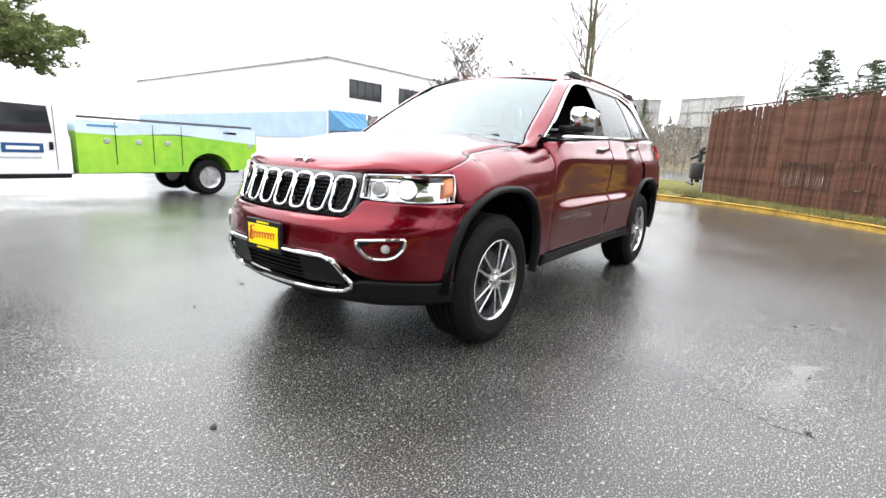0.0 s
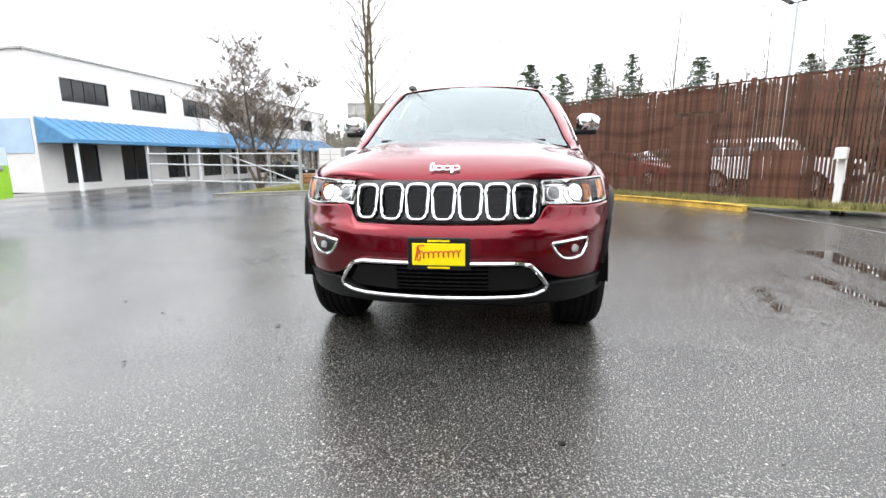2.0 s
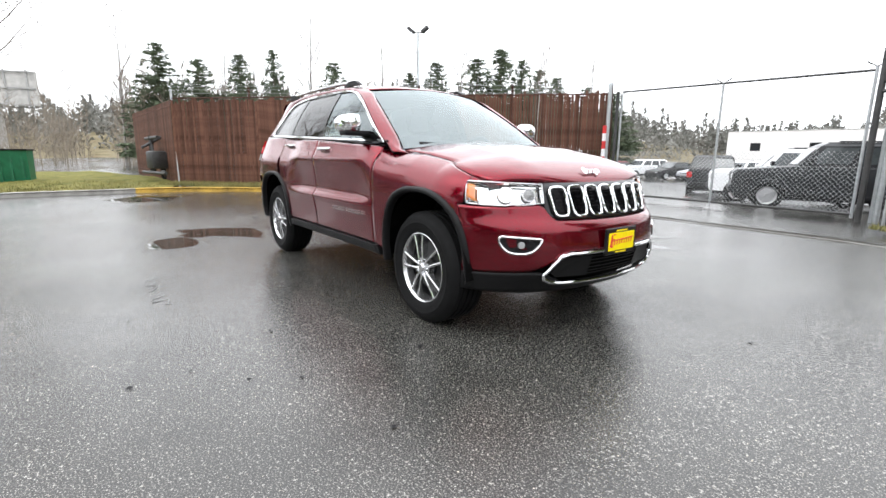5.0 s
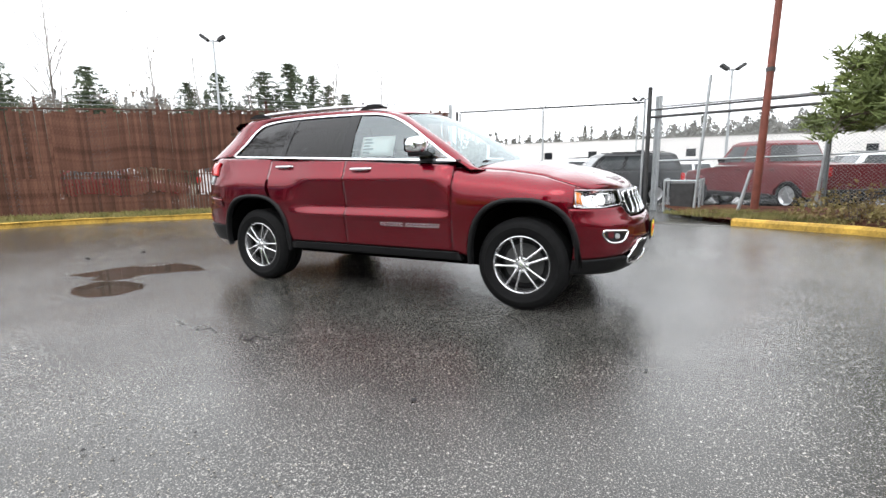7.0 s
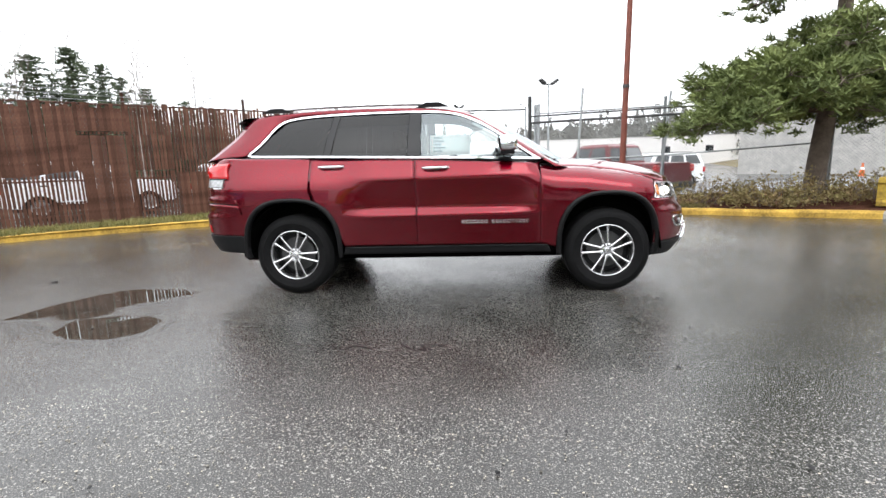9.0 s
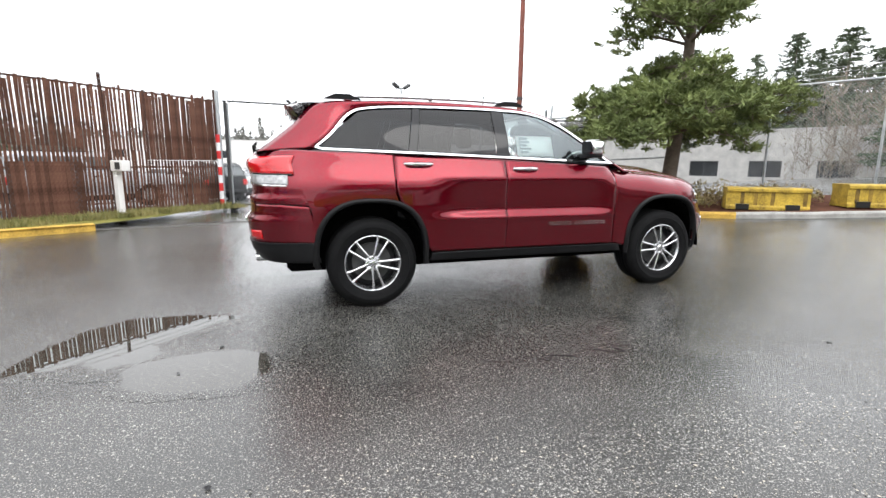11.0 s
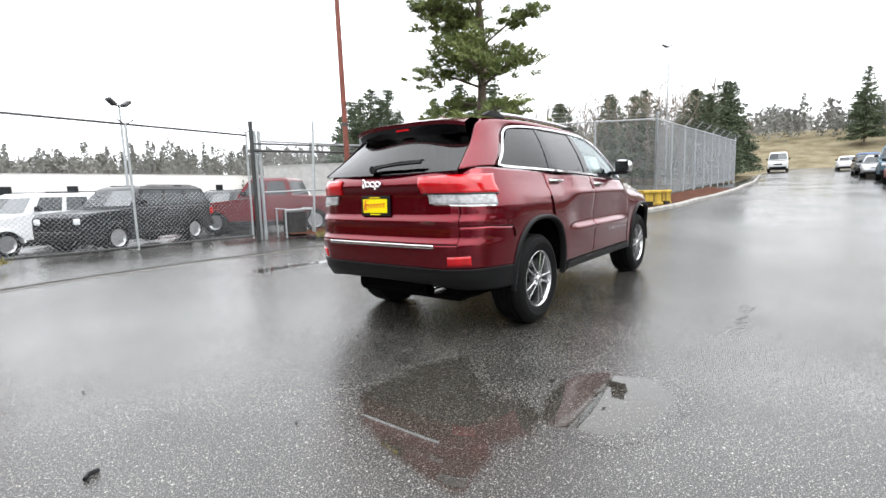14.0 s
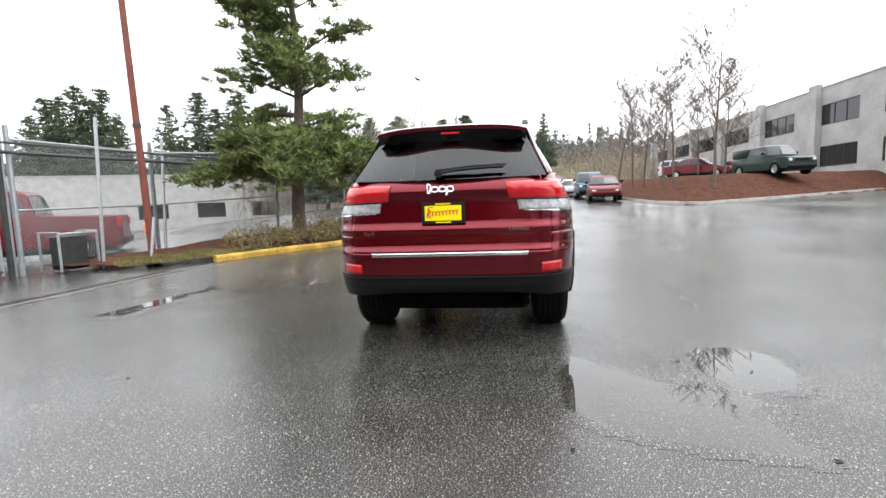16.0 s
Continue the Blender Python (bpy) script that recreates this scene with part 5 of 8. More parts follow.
M_satin_grey = mat("alloy_rim", (0.5, 0.5, 0.51), 0.35, metal=0.8, vary=0.1)
M_carglass = mat("car_glass", (0.07, 0.08, 0.085), 0.08, vary=0.3, size=1.5, spec=0.9, coat=0.5)
M_tail = mat("tail_lens", (0.5, 0.02, 0.02), 0.2, vary=0.1)
M_lampglass = mat("lamp_glass", (0.7, 0.72, 0.74), 0.15, vary=0.15, coat=1.0)
PAINT = {k: mat(k + "_car_paint", c, 0.35, metal=mt, vary=0.05, coat=0.35, spec=0.2) for k, c, mt in (
    ("white", (0.75, 0.76, 0.77), 0.0), ("charcoal", (0.014, 0.015, 0.017), 0.1), ("red", (0.13, 0.008, 0.012), 0.1), ("silver", (0.42, 0.43, 0.45), 0.6),
    ("black", (0.008, 0.008, 0.009), 0.1), ("green", (0.03, 0.05, 0.045), 0.3), ("blue", (0.03, 0.09, 0.22), 0.3), ("teal", (0.1, 0.16, 0.2), 0.4))}
SHAPES = {
    # outline ahead to behind: nose, hood, cowl, roof front, roof rear, belt rear, tail; heights in metres
    "boxy": dict(L=4.4, W=0.88, wb=2.63, r=0.35, nose=0.98, hood=1.06, cowl=0.78, belt=1.10, rf=0.30, rr=-1.95, top=1.63, tail=-2.15, bb=1.08),
    "sedan": dict(L=4.6, W=0.88, wb=2.7, r=0.32, nose=0.72, hood=0.9, cowl=0.9, belt=0.96, rf=0.25, rr=-0.95, top=1.43, tail=-1.65, bb=1.0),
    "pickup": dict(L=5.4, W=0.95, wb=3.4, r=0.39, nose=1.0, hood=1.12, cowl=0.95, belt=1.2, rf=0.5, rr=-0.75, top=1.82, tail=-0.95, bb=1.2),
    "van": dict(L=5.3, W=0.98, wb=3.4, r=0.36, nose=1.0, hood=1.2, cowl=1.75, belt=1.3, rf=1.15, rr=-2.5, top=2.2, tail=-2.62, bb=1.35),
}


def parked(kind, colour, m, label, group="parked cars in the lot", canopy=False):
    s = SHAPES[kind]
    ob = thing("parked_car" if kind != "van" else "van", m, label, "car" if kind != "van" else "van", group)
    L, W, wb, r = s["L"] / 2, s["W"], s["wb"] / 2, s["r"]
    P_ = PAINT[colour]
    out = [(L - 0.05, 0.36), (L, 0.5), (L - 0.02, s["nose"] - 0.08), (L - 0.12, s["nose"]), (s["cowl"] + 0.02, s["hood"]), (s["tail"], s["bb"]), (-L + 0.04, s["bb"] - 0.04), (-L, 0.6), (-L + 0.05, 0.38)]
    for xa in (-wb, wb):
        out += [(xa - (r + 0.06) * math.cos(t), r + (r + 0.06) * math.sin(t)) for t in np.linspace(0, math.pi, 11)]
    bm = bmesh.new()
    prism(bm, out, -W, W)
    edges = [e for e in bm.edges if abs(e.verts[0].co.y - e.verts[1].co.y) < 1e-5 and min(v.co.z for v in e.verts) > r + 0.2]
    bmesh.ops.bevel(bm, geom=edges, offset=0.07, segments=3, affect="EDGES", profile=0.6)
    for v in bm.verts:
        if v.co.x > wb:
            f = min(1.0, (v.co.x - wb) / (L - wb))
            v.co.y *= 1 - 0.17 * f * f
            v.co.x -= 0.1 * f
        elif v.co.x < -wb:
            v.co.y *= 1 - 0.07 * min(1.0, (-v.co.x - wb) / (L - wb)) ** 2
    part("body", bm, P_, ob, shade=True)
    # cabin: rings from belt to roof
    bm = bmesh.new()
    z0, z1 = s["belt"] - 0.03, s["top"]
    def ring(z, xf, xr, w):
        return [bm.verts.new(v) for v in ((xf, -w, z), (xf + 0.08, 0, z), (xf, w, z), (xr, w, z), (xr - 0.05, 0, z), (xr, -w, z))]
    a = ring(z0, s["cowl"], s["tail"], W - 0.05)
    b = ring(z1 - 0.08, s["rf"] + 0.05, s["rr"] - 0.02, W - 0.2)
    c = ring(z1, s["rf"] - 0.12, s["rr"] + 0.14, W - 0.3)
    for p, q in ((a, b), (b, c)):
        for k in range(6):
            bm.faces.new((p[k], p[(k + 1) % 6], q[(k + 1) % 6], q[k]))
    bm.faces.new(c)
    part("cabin", bm, P_, ob, shade=True, angle=25)
    # glass, slightly proud of the cabin
    def quad(name, pts):
        bm = bmesh.new()
        f = bm.faces.new([bm.verts.new(p) for p in pts])
        bmesh.ops.solidify(bm, geom=[f], thickness=0.008)
        part(name, bm, M_carglass, ob, "grey reflecting glass")
    def side_pt(x0, x1, t, sgn):
        """Along the cabin's side from belt (t=0) to roof (t=1)."""
        return (x0 + (x1 - x0) * t, sgn * ((W - 0.05) + (-0.15) * t + 0.012), z0 + (z1 - 0.08 - z0) * t)
    n = 3 if kind in ("boxy",) else 2
    for sgn in (-1, 1):
        for k in range(n):
            fa, fb = k / n + 0.03, (k + 1) / n - 0.02
            lo = lambda f: s["cowl"] - 0.12 + (s["tail"] + 0.1 - s["cowl"] + 0.12) * f
            hi = lambda f: s["rf"] - 0.02 + (s["rr"] + 0.1 - s["rf"] + 0.02) * f
            if kind == "van" and k:
                continue
            quad("side_window", [side_pt(lo(fa), hi(fa), 0.14, sgn), side_pt(lo(fb), hi(fb), 0.14, sgn), side_pt(lo(fb), hi(fb), 0.92, sgn), side_pt(lo(fa), hi(fa), 0.92, sgn)])
    w0, w1 = W - 0.12, W - 0.25
    xl = lambda t: s["cowl"] + (s["rf"] + 0.05 - s["cowl"]) * t + 0.035
    xr = lambda t: s["tail"] + (s["rr"] - 0.02 - s["tail"]) * t - 0.02
    zt = lambda t: z0 + (z1 - 0.08 - z0) * t
    quad("windshield", [(xl(0.1), -w0, zt(0.1)), (xl(0.1) + 0.07, 0, zt(0.1)), (xl(0.1), w0, zt(0.1)), (xl(0.92), w1, zt(0.92)), (xl(0.92) + 0.07, 0, zt(0.92)), (xl(0.92), -w1, zt(0.92))])
    quad("rear_window", [(xr(0.15), w0, zt(0.15)), (xr(0.15) - 0.05, 0, zt(0.15)), (xr(0.15), -w0, zt(0.15)), (xr(0.9), -w1, zt(0.9)), (xr(0.9) - 0.05, 0, zt(0.9)), (xr(0.9), w1, zt(0.9))])
    for sgn in (-1, 1):
        part("headlight", box(bmesh.new(), L - 0.24, L - 0.085, sgn * (W - 0.4), sgn * (W - 0.19), s["nose"] - 0.26, s["nose"] - 0.1, 0.05, 2), M_lampglass, ob, "clear headlight")
        part("tail_light", box(bmesh.new(), -L - 0.005, -L + 0.12, sgn * (W - 0.2), sgn * (W - 0.01), s["bb"] - 0.32, s["bb"] - 0.1, 0.02), M_tail, ob, "red tail light")
        part("mirror", box(bmesh.new(), s["cowl"] - 0.34, s["cowl"] - 0.22, sgn * (W - 0.04), sgn * (W + 0.14), s["belt"] + 0.04, s["belt"] + 0.18, 0.03), M_black, ob)
        for x in (-wb, wb):
            plain_wheel(ob, x, sgn * (W - 0.02), r, sgn)
        for x in (s["cowl"] - 0.1, 0.0 - 0.35) if kind != "van" else ():
            part("door_handle", box(bmesh.new(), x - 0.9, x - 0.75, sgn * W, sgn * (W + 0.025), s["belt"] - 0.17, s["belt"] - 0.13, 0.008), M_black, ob)
        part("sill", box(bmesh.new(), -wb + r + 0.1, wb - r - 0.1, sgn * (W - 0.06), sgn * (W + 0.012), 0.3, 0.42, 0.02), M_black, ob)
    part("grille", box(bmesh.new(), L - 0.13, L - 0.085, -0.4, 0.4, s["nose"] - 0.27, s["nose"] - 0.1, 0.01), M_black, ob)
    part("front_bumper", box(bmesh.new(), L - 0.3, L - 0.05, -W + 0.17, W - 0.17, 0.36, 0.58, 0.08, 3), M_black if kind != "sedan" else P_, ob, shade=True)
    part("rear_bumper", box(bmesh.new(), -L - 0.05, -L + 0.12, -W + 0.06, W - 0.06, 0.38, 0.58, 0.05, 2), M_black if kind != "sedan" else P_, ob, shade=True)
    part("underbody", box(bmesh.new(), -L + 0.2, L - 0.2, -W + 0.2, W - 0.2, 0.24, 0.5), M_black, ob)
    if kind == "boxy":
        for sgn in (-1, 1):
            part("roof_rail", tube(bmesh.new(), (s["rf"] - 0.3, sgn * (W - 0.28), z1 + 0.025), (s["rr"] + 0.3, sgn * (W - 0.28), z1 + 0.025), 0.014), M_black, ob)
    if canopy:
        bm = box(bmesh.new(), -L + 0.1, s["tail"] - 0.05, -W + 0.06, W - 0.06, s["bb"], s["top"] - 0.06, 0.08, 2)
        part("canopy", bm, P_, ob, "bed canopy", shade=True)
    return ob


def at(x, y, yaw, dz=0.0):
    return pose(x, y, float(raise_of(x, y)) + dz, 0, 0, yaw)


parked("boxy", "charcoal", at(0.15, 12.2, 205), "boxy charcoal grey car parked behind the gate")
parked("boxy", "white", at(-1.5, 14.6, 205), "boxy white car parked in the lot")
parked("boxy", "charcoal", at(4.6, 15.6, 205), "boxy charcoal grey car parked in the lot")
parked("boxy", "green", at(6.9, 20.6, 200), "boxy dark green car parked in the lot")
parked("pickup", "red", at(4.65, 12.2, 125), "dark red pickup parked behind the chain link fence")
parked("boxy", "white", at(1.4, 18.6, 204), "boxy white car parked in the lot")
parked("boxy", "white", at(8.0, 17.5, 200), "boxy white car parked in the lot")
parked("boxy", "white", at(-3.6, 20.6, 204), "boxy white car parked in the lot")
parked("boxy", "charcoal", at(-5.6, 18.9, 113), "boxy charcoal grey car seen from behind")
parked("sedan", "silver", at(-9, 37, 250), "silver saloon car in the far row")
cols = ["white", "silver", "black", "white", "red", "silver", "charcoal", "white", "white", "blue", "silver"]
for i, c in enumerate(cols):
    parked("sedan" if i % 3 else "boxy", c, at(-12 - i * 2.6, 38 - i * 0.3, 250), f"{c} parked car in the far row")
for i, c in enumerate(("white", "white", "silver", "charcoal", "white", "red")):
    parked("boxy", c, at(-6 + i * 3.0, 30 + i * 0.2, 195), f"{c} parked car in the middle row")
# beyond the slat fence
parked("boxy", "white", at(-11.6, 8.6, 44), "white car half hidden behind the slat fence", "cars behind the slat fence")
parked("boxy", "silver", at(-8.0, 12.2, 44), "silver car half hidden behind the slat fence", "cars behind the slat fence")
parked("sedan", "red", at(-15.2, 5.2, 44), "red saloon car half hidden behind the slat fence", "cars behind the slat fence")
# up the road
parked("sedan", "red", at(22.8, -6.1, 172), "small red saloon car parked at the bank", "cars along the road")
parked("pickup", "teal", at(29.3, -6.4, 174), "grey-blue pickup parked along the road", "cars along the road")
parked("sedan", "silver", at(36.0, -6.1, 175), "silver saloon car parked along the road", "cars along the road")
parked("sedan", "charcoal", at(42, -6.0, 181), "charcoal saloon car parked along the road", "cars along the road")
parked("boxy", "blue", at(49, -6.4, 181), "blue car parked along the road", "cars along the road")
parked("sedan", "white", at(57, -5.5, 181), "white saloon car parked along the road", "cars along the road")
parked("van", "white", at(62.5, 0.4, 182), "white van facing down the road", "")
# above the bank
Z_UP = 1.35
parked("pickup", "green", at(25.8, -16.6, 186, Z_UP - 0.3), "dark green pickup with a bed canopy above the bank", "cars above the bank", canopy=True)
parked("sedan", "red", at(31, -14.5, 230, Z_UP - 0.25), "red saloon car parked above the bank", "cars above the bank")
parked("sedan", "charcoal", at(34, -15.5, 230, Z_UP - 0.25), "charcoal saloon car parked above the bank", "cars above the bank")
parked("boxy", "silver", at(37.5, -16, 230, Z_UP - 0.25), "silver car parked above the bank", "cars above the bank")


def service_truck():
    """White cab with a green panelled service body."""
    M_lime = mat("lime_green_wrap", (0.2, 0.58, 0.05), 0.35, vary=0.25, size=0.6, tint=(0.42, 0.68, 0.05), coat=0.5)
    M_skywrap = mat("pale_sky_wrap", (0.55, 0.66, 0.72), 0.35, vary=0.15, size=2, coat=0.5)
    ob = thing("service_truck", pose(0, -8.45, -0.14), "white truck with a lime green panelled service body", "truck")
    y0, y1 = 0.0, -2.0
    parts_x = [(-2.9, -1.72), (-1.72, -0.2), (-0.2, 0.68)]
    arch_c, R = -1.78, 0.5
    bm = bmesh.new()
    out = [(0.68, 0.5), (0.68, 1.26), (-2.9, 1.26), (-2.9, 0.58), (arch_c - R, 0.54)] + [(arch_c - R * math.cos(t), 0.45 + R * math.sin(t) * 0.95) for t in np.linspace(0.3, math.pi - 0.3, 12)] + [(arch_c + R, 0.52)]
    prism(bm, out, y0, y1)
    part("service_body", bm, M_lime, ob, "lime green service body")
    bm = bmesh.new()
    out = [(0.68, 1.24), (0.68, 1.475), (-2.9, 1.475), (-2.9, 1.15), (-2.0, 1.22), (-1.0, 1.30), (0.0, 1.22)]
    prism(bm, out, y0 + 0.004, y0 - 0.05)
    part("upper_panel", bm, M_skywrap, ob, "pale sky-blue upper panel")
    part("body_top", box(bmesh.new(), -2.9, 0.68, y1, y0 - 0.05, 1.26, 1.475, 0.01), M_skywrap, ob)
    part("top_rail", tube(bmesh.new(), (-2.85, y0 - 0.1, 1.53), (0.62, y0 - 0.1, 1.53), 0.025), M_darksteel, ob)
    for x in (-1.18, -0.62, 0.05):
        part("door_gap", box(bmesh.new(), x - 0.006, x + 0.006, y0, y0 + 0.008, 0.66, 1.46), M_black, ob)
    for x in (-2.75, -0.9, -0.35, 0.2):
        part("latch", box(bmesh.new(), x - 0.05, x + 0.05, y0, y0 + 0.02, 1.06, 1.15, 0.01), M_satin_grey, ob, "steel paddle latch")
    for x, w in ((-2.3, 0.24), (-2.25, 0.3), (0.25, 0.5)):
        part("lettering_bar", box(bmesh.new(), x - w / 2, x + w / 2, y0 + 0.006, y0 + 0.01, 1.36, 1.40), M_blue, ob)
    part("chassis", box(bmesh.new(), -2.8, 3.6, -1.4, -0.6, 0.45, 0.66), M_black, ob)
    part("tailgate", box(bmesh.new(), -2.96, -2.9, y1 + 0.05, y0 - 0.05, 0.7, 1.4, 0.01), M_lime, ob)
    # cab
    cab = [(0.76, 0.5), (0.76, 1.42), (0.86, 1.72), (1.0, 1.78), (2.05, 1.78), (2.3, 1.7), (2.95, 1.22), (3.05, 1.16), (4.0, 1.05), (4.15, 0.95), (4.2, 0.5), (3.92, 0.5)]
    cab += [(3.45 + 0.47 * math.cos(t), 0.42 + 0.47 * math.sin(t)) for t in np.linspace(0.2, math.pi - 0.2, 10)] + [(2.97, 0.5)]
    bm = bmesh.new()
    prism(bm, cab, y0 - 0.03, y1 + 0.03)
    edges = [e for e in bm.edges if abs(e.verts[0].co.y - e.verts[1].co.y) < 1e-5 and min(v.co.z for v in e.verts) > 1.1]
    bmesh.ops.bevel(bm, geom=edges, offset=0.09, segments=3, affect="EDGES")
    c = part("cab", bm, M_paint_white, ob, "white cab", shade=True)
    part("door_window", prism(bmesh.new(), [(1.02, 1.2), (1.06, 1.66), (2.0, 1.68), (2.5, 1.24), (2.45, 1.2)], y0 - 0.035, y0 - 0.02), M_glass_dark, ob, "dark door window")
    part("door_seam", box(bmesh.new(), 0.975, 0.985, y0 - 0.03, y0 - 0.024, 0.56, 1.7), M_black, ob)
    part("door_sign", box(bmesh.new(), 1.16, 1.72, y0 - 0.03, y0 - 0.02, 0.86, 1.02, 0.003), PAINT["blue"], ob, "dark blue door sign")
    part("lettering_bar", box(bmesh.new(), 1.22, 1.66, y0 - 0.02, y0 - 0.016, 0.91, 0.97), M_paint_white, ob)
    part("lettering_bar", box(bmesh.new(), 1.2, 1.8, y0 - 0.03, y0 - 0.024, 0.76, 0.79), M_print_grey, ob)
    part("door_handle", box(bmesh.new(), 1.02, 1.08, y0 - 0.03, y0 - 0.0, 0.92, 1.05, 0.01), M_black, ob)
    part("mirror", box(bmesh.new(), 1.95, 2.1, y0 - 0.02, y0 + 0.22, 1.22, 1.46, 0.03), M_black, ob, "black door mirror")
    part("running_board", box(bmesh.new(), 0.8, 2.9, y0 - 0.1, y0 + 0.02, 0.42, 0.5, 0.01), M_black, ob)
    for x in (arch_c, 3.45):
        for sgn, y in ((1, y0 - 0.06), (-1, y1 + 0.06)):
            plain_wheel(ob, x, y, 0.39, sgn, 0.24)
    plain_wheel(ob, arch_c, -0.36, 0.39, 1, 0.24)


M_print_grey = mat("grey_lettering", (0.4, 0.42, 0.45), 0.5, vary=0.1)
service_truck()


def dumpster(x, y, yaw, material, label, w=1.8, d=1.2, h=1.25):
    ob = thing("dumpster", pose(x, y, -0.06, 0, 0, yaw), label, "dumpster", "dumpsters")
    bm = bmesh.new()
    prism(bm, [(-d / 2, 0.12), (d / 2, 0.12), (d / 2 + 0.12, h), (-d / 2, h)], -w / 2, w / 2)
    part("bin", bm, material, ob)
    part("lid", box(bmesh.new(), -d / 2 - 0.03, d / 2 + 0.16, -w / 2 - 0.03, w / 2 + 0.03, h, h + 0.05, 0.01), M_black, ob, "black plastic lid")
    for k in range(5):
        yk = -w / 2 + 0.15 + k * (w - 0.3) / 4
        part("rib", box(bmesh.new(), d / 2 + 0.03, d / 2 + 0.1, yk - 0.03, yk + 0.03, 0.15, h - 0.15), material, ob)


M_bin = mat("green_bin_paint", (0.01, 0.12, 0.055), 0.5, vary=0.25)
dumpster(-17.3, -4.75, -4, M_bin, "dark green steel dumpster beside the mossy tree", w=1.4, d=1.1, h=1.15)
M_navy = mat("navy_bin_paint", (0.008, 0.013, 0.035), 0.5, vary=0.25)
dumpster(-17.5, -7.2, 4, M_navy, "dark navy blue steel dumpster on the island")
parked("boxy", "charcoal", at(-35.5, -18.0, 70, -0.25), "dark car parked before the white office", "")
parked("pickup", "white", at(-21.4, -7.7, 20), "white pickup parked beyond the grass island", "")


def pallet_stack():
    ob = thing("pallet_stack", pose(-14.2, -7.4, 0.1, 0, 0, 12), "low stack of worn wooden pallets", "pallets")
    mw = mat("pallet_wood", (0.36, 0.2, 0.1), 0.8, vary=0.3, size=6, per_object=0.3)
    for k in range(3):
        for i in range(6):
            part("board", box(bmesh.new(), -0.6, 0.6, -0.5 + i * 0.19, -0.38 + i * 0.19, 0.12 + k * 0.14, 0.14 + k * 0.14), mw, ob)
        for i in (-0.5, 0, 0.5):
            part("runner", box(bmesh.new(), i - 0.04, i + 0.04, -0.5, 0.57, 0.02 + k * 0.14, 0.12 + k * 0.14), mw, ob)


pallet_stack()


def scrap_frame():
    ob = thing("trailer_frame", pose(-14.6, -0.9, 0.12, 0, 0, 15), "rusty dark machine frame standing on the grass", "machine")
    for a, b, r in (((-0.6, 0, 0.3), (1.2, 0, 0.3), 0.05), ((-0.6, 0.6, 0.3), (1.2, 0.6, 0.3), 0.05), ((-0.5, 0.3, 0.3), (-0.5, 0.3, 1.5), 0.07), ((-0.5, 0.0, 1.1), (-0.5, 0.7, 1.5), 0.05), ((-0.9, 0.3, 1.4), (0.1, 0.3, 1.45), 0.06), ((-0.2, 0.1, 0.3), (-0.4, 0.3, 1.2), 0.04)):
        part("beam", tube(bmesh.new(), a, b, r), M_darksteel, ob)
    part("tank", box(bmesh.new(), -0.3, 0.25, 0.0, 0.5, 0.42, 1.0, 0.08, 2), M_darksteel, ob, shade=True)
    for x in (-0.4, 0.9):
        plain_wheel(ob, x, 0.72, 0.26, 1, 0.16)


scrap_frame()
bm = bmesh.new()
rng_r = random.Random(4)
for k in range(2):
    bmesh.ops.create_icosphere(bm, subdivisions=2, radius=0.3, matrix=Matrix.LocRotScale((0.5 * k, 0.2 * k, 0.1), None, (1.0, 0.8, 0.6)))
for v in bm.verts:
    v.co += Vector((rng_r.uniform(-0.04, 0.04), rng_r.uniform(-0.04, 0.04), rng_r.uniform(-0.03, 0.03)))
solid("boulder", bm, M_concrete_grey, "pair of grey boulders on the muddy island", "rock", m=pose(-12.2, -5.0, 0.12))


def cage():
    ob = thing("wire_cage", pose(2.15, 8.15, 0.02, 0, 0, -8), "galvanised pipe cage round a dark gate motor", "cage")
    for x in (0, 0.75):
        part("upright", pipe(bmesh.new(), [(x, -0.25, 0), (x, -0.25, 0.75), (x, 0.25, 0.75), (x, 0.25, 0)], 0.025), M_galv, ob)
    part("rail", tube(bmesh.new(), (0, -0.25, 0.72), (0.75, -0.25, 0.72), 0.022), M_galv, ob)
    part("motor", box(bmesh.new(), 0.12, 0.62, -0.18, 0.18, 0.02, 0.68, 0.03), M_darksteel, ob, "dark steel motor housing")


cage()
# leaves and pebbles that lie about the yard
bm = bmesh.new()
rng_l = random.Random(21)
for _ in range(260):
    x, y = rng_l.uniform(-9, 9), rng_l.uniform(-7, 4.5)
    a, s = rng_l.uniform(0, 6.28), rng_l.uniform(0.008, 0.022)
    z = float(raise_of(x, y)) + 0.004
    bm.faces.new([bm.verts.new((x + s * math.cos(a + t) * (1 if t % 3 else 0.6), y + s * math.sin(a + t), z + rng_l.uniform(0, 0.008))) for t in (0, 1.5, 3.1, 4.6)])
solid("leaf_litter", bm, M_black, "dark wet scraps and leaves on the asphalt", "litter", kind="stuff")
for x, y in ((-4.55, -0.38), (-4.75, -1.02)):
    bm = pipe(bmesh.new(), [(0, 0, 0.012), (0.03, 0.015, 0.016), (0.065, 0.012, 0.012)], 0.011, 6)
    solid("rubber_scrap", bm, M_black, "small curled black rubber scrap on the asphalt", "litter", m=pose(x, y, 0, 0, 0, 20))


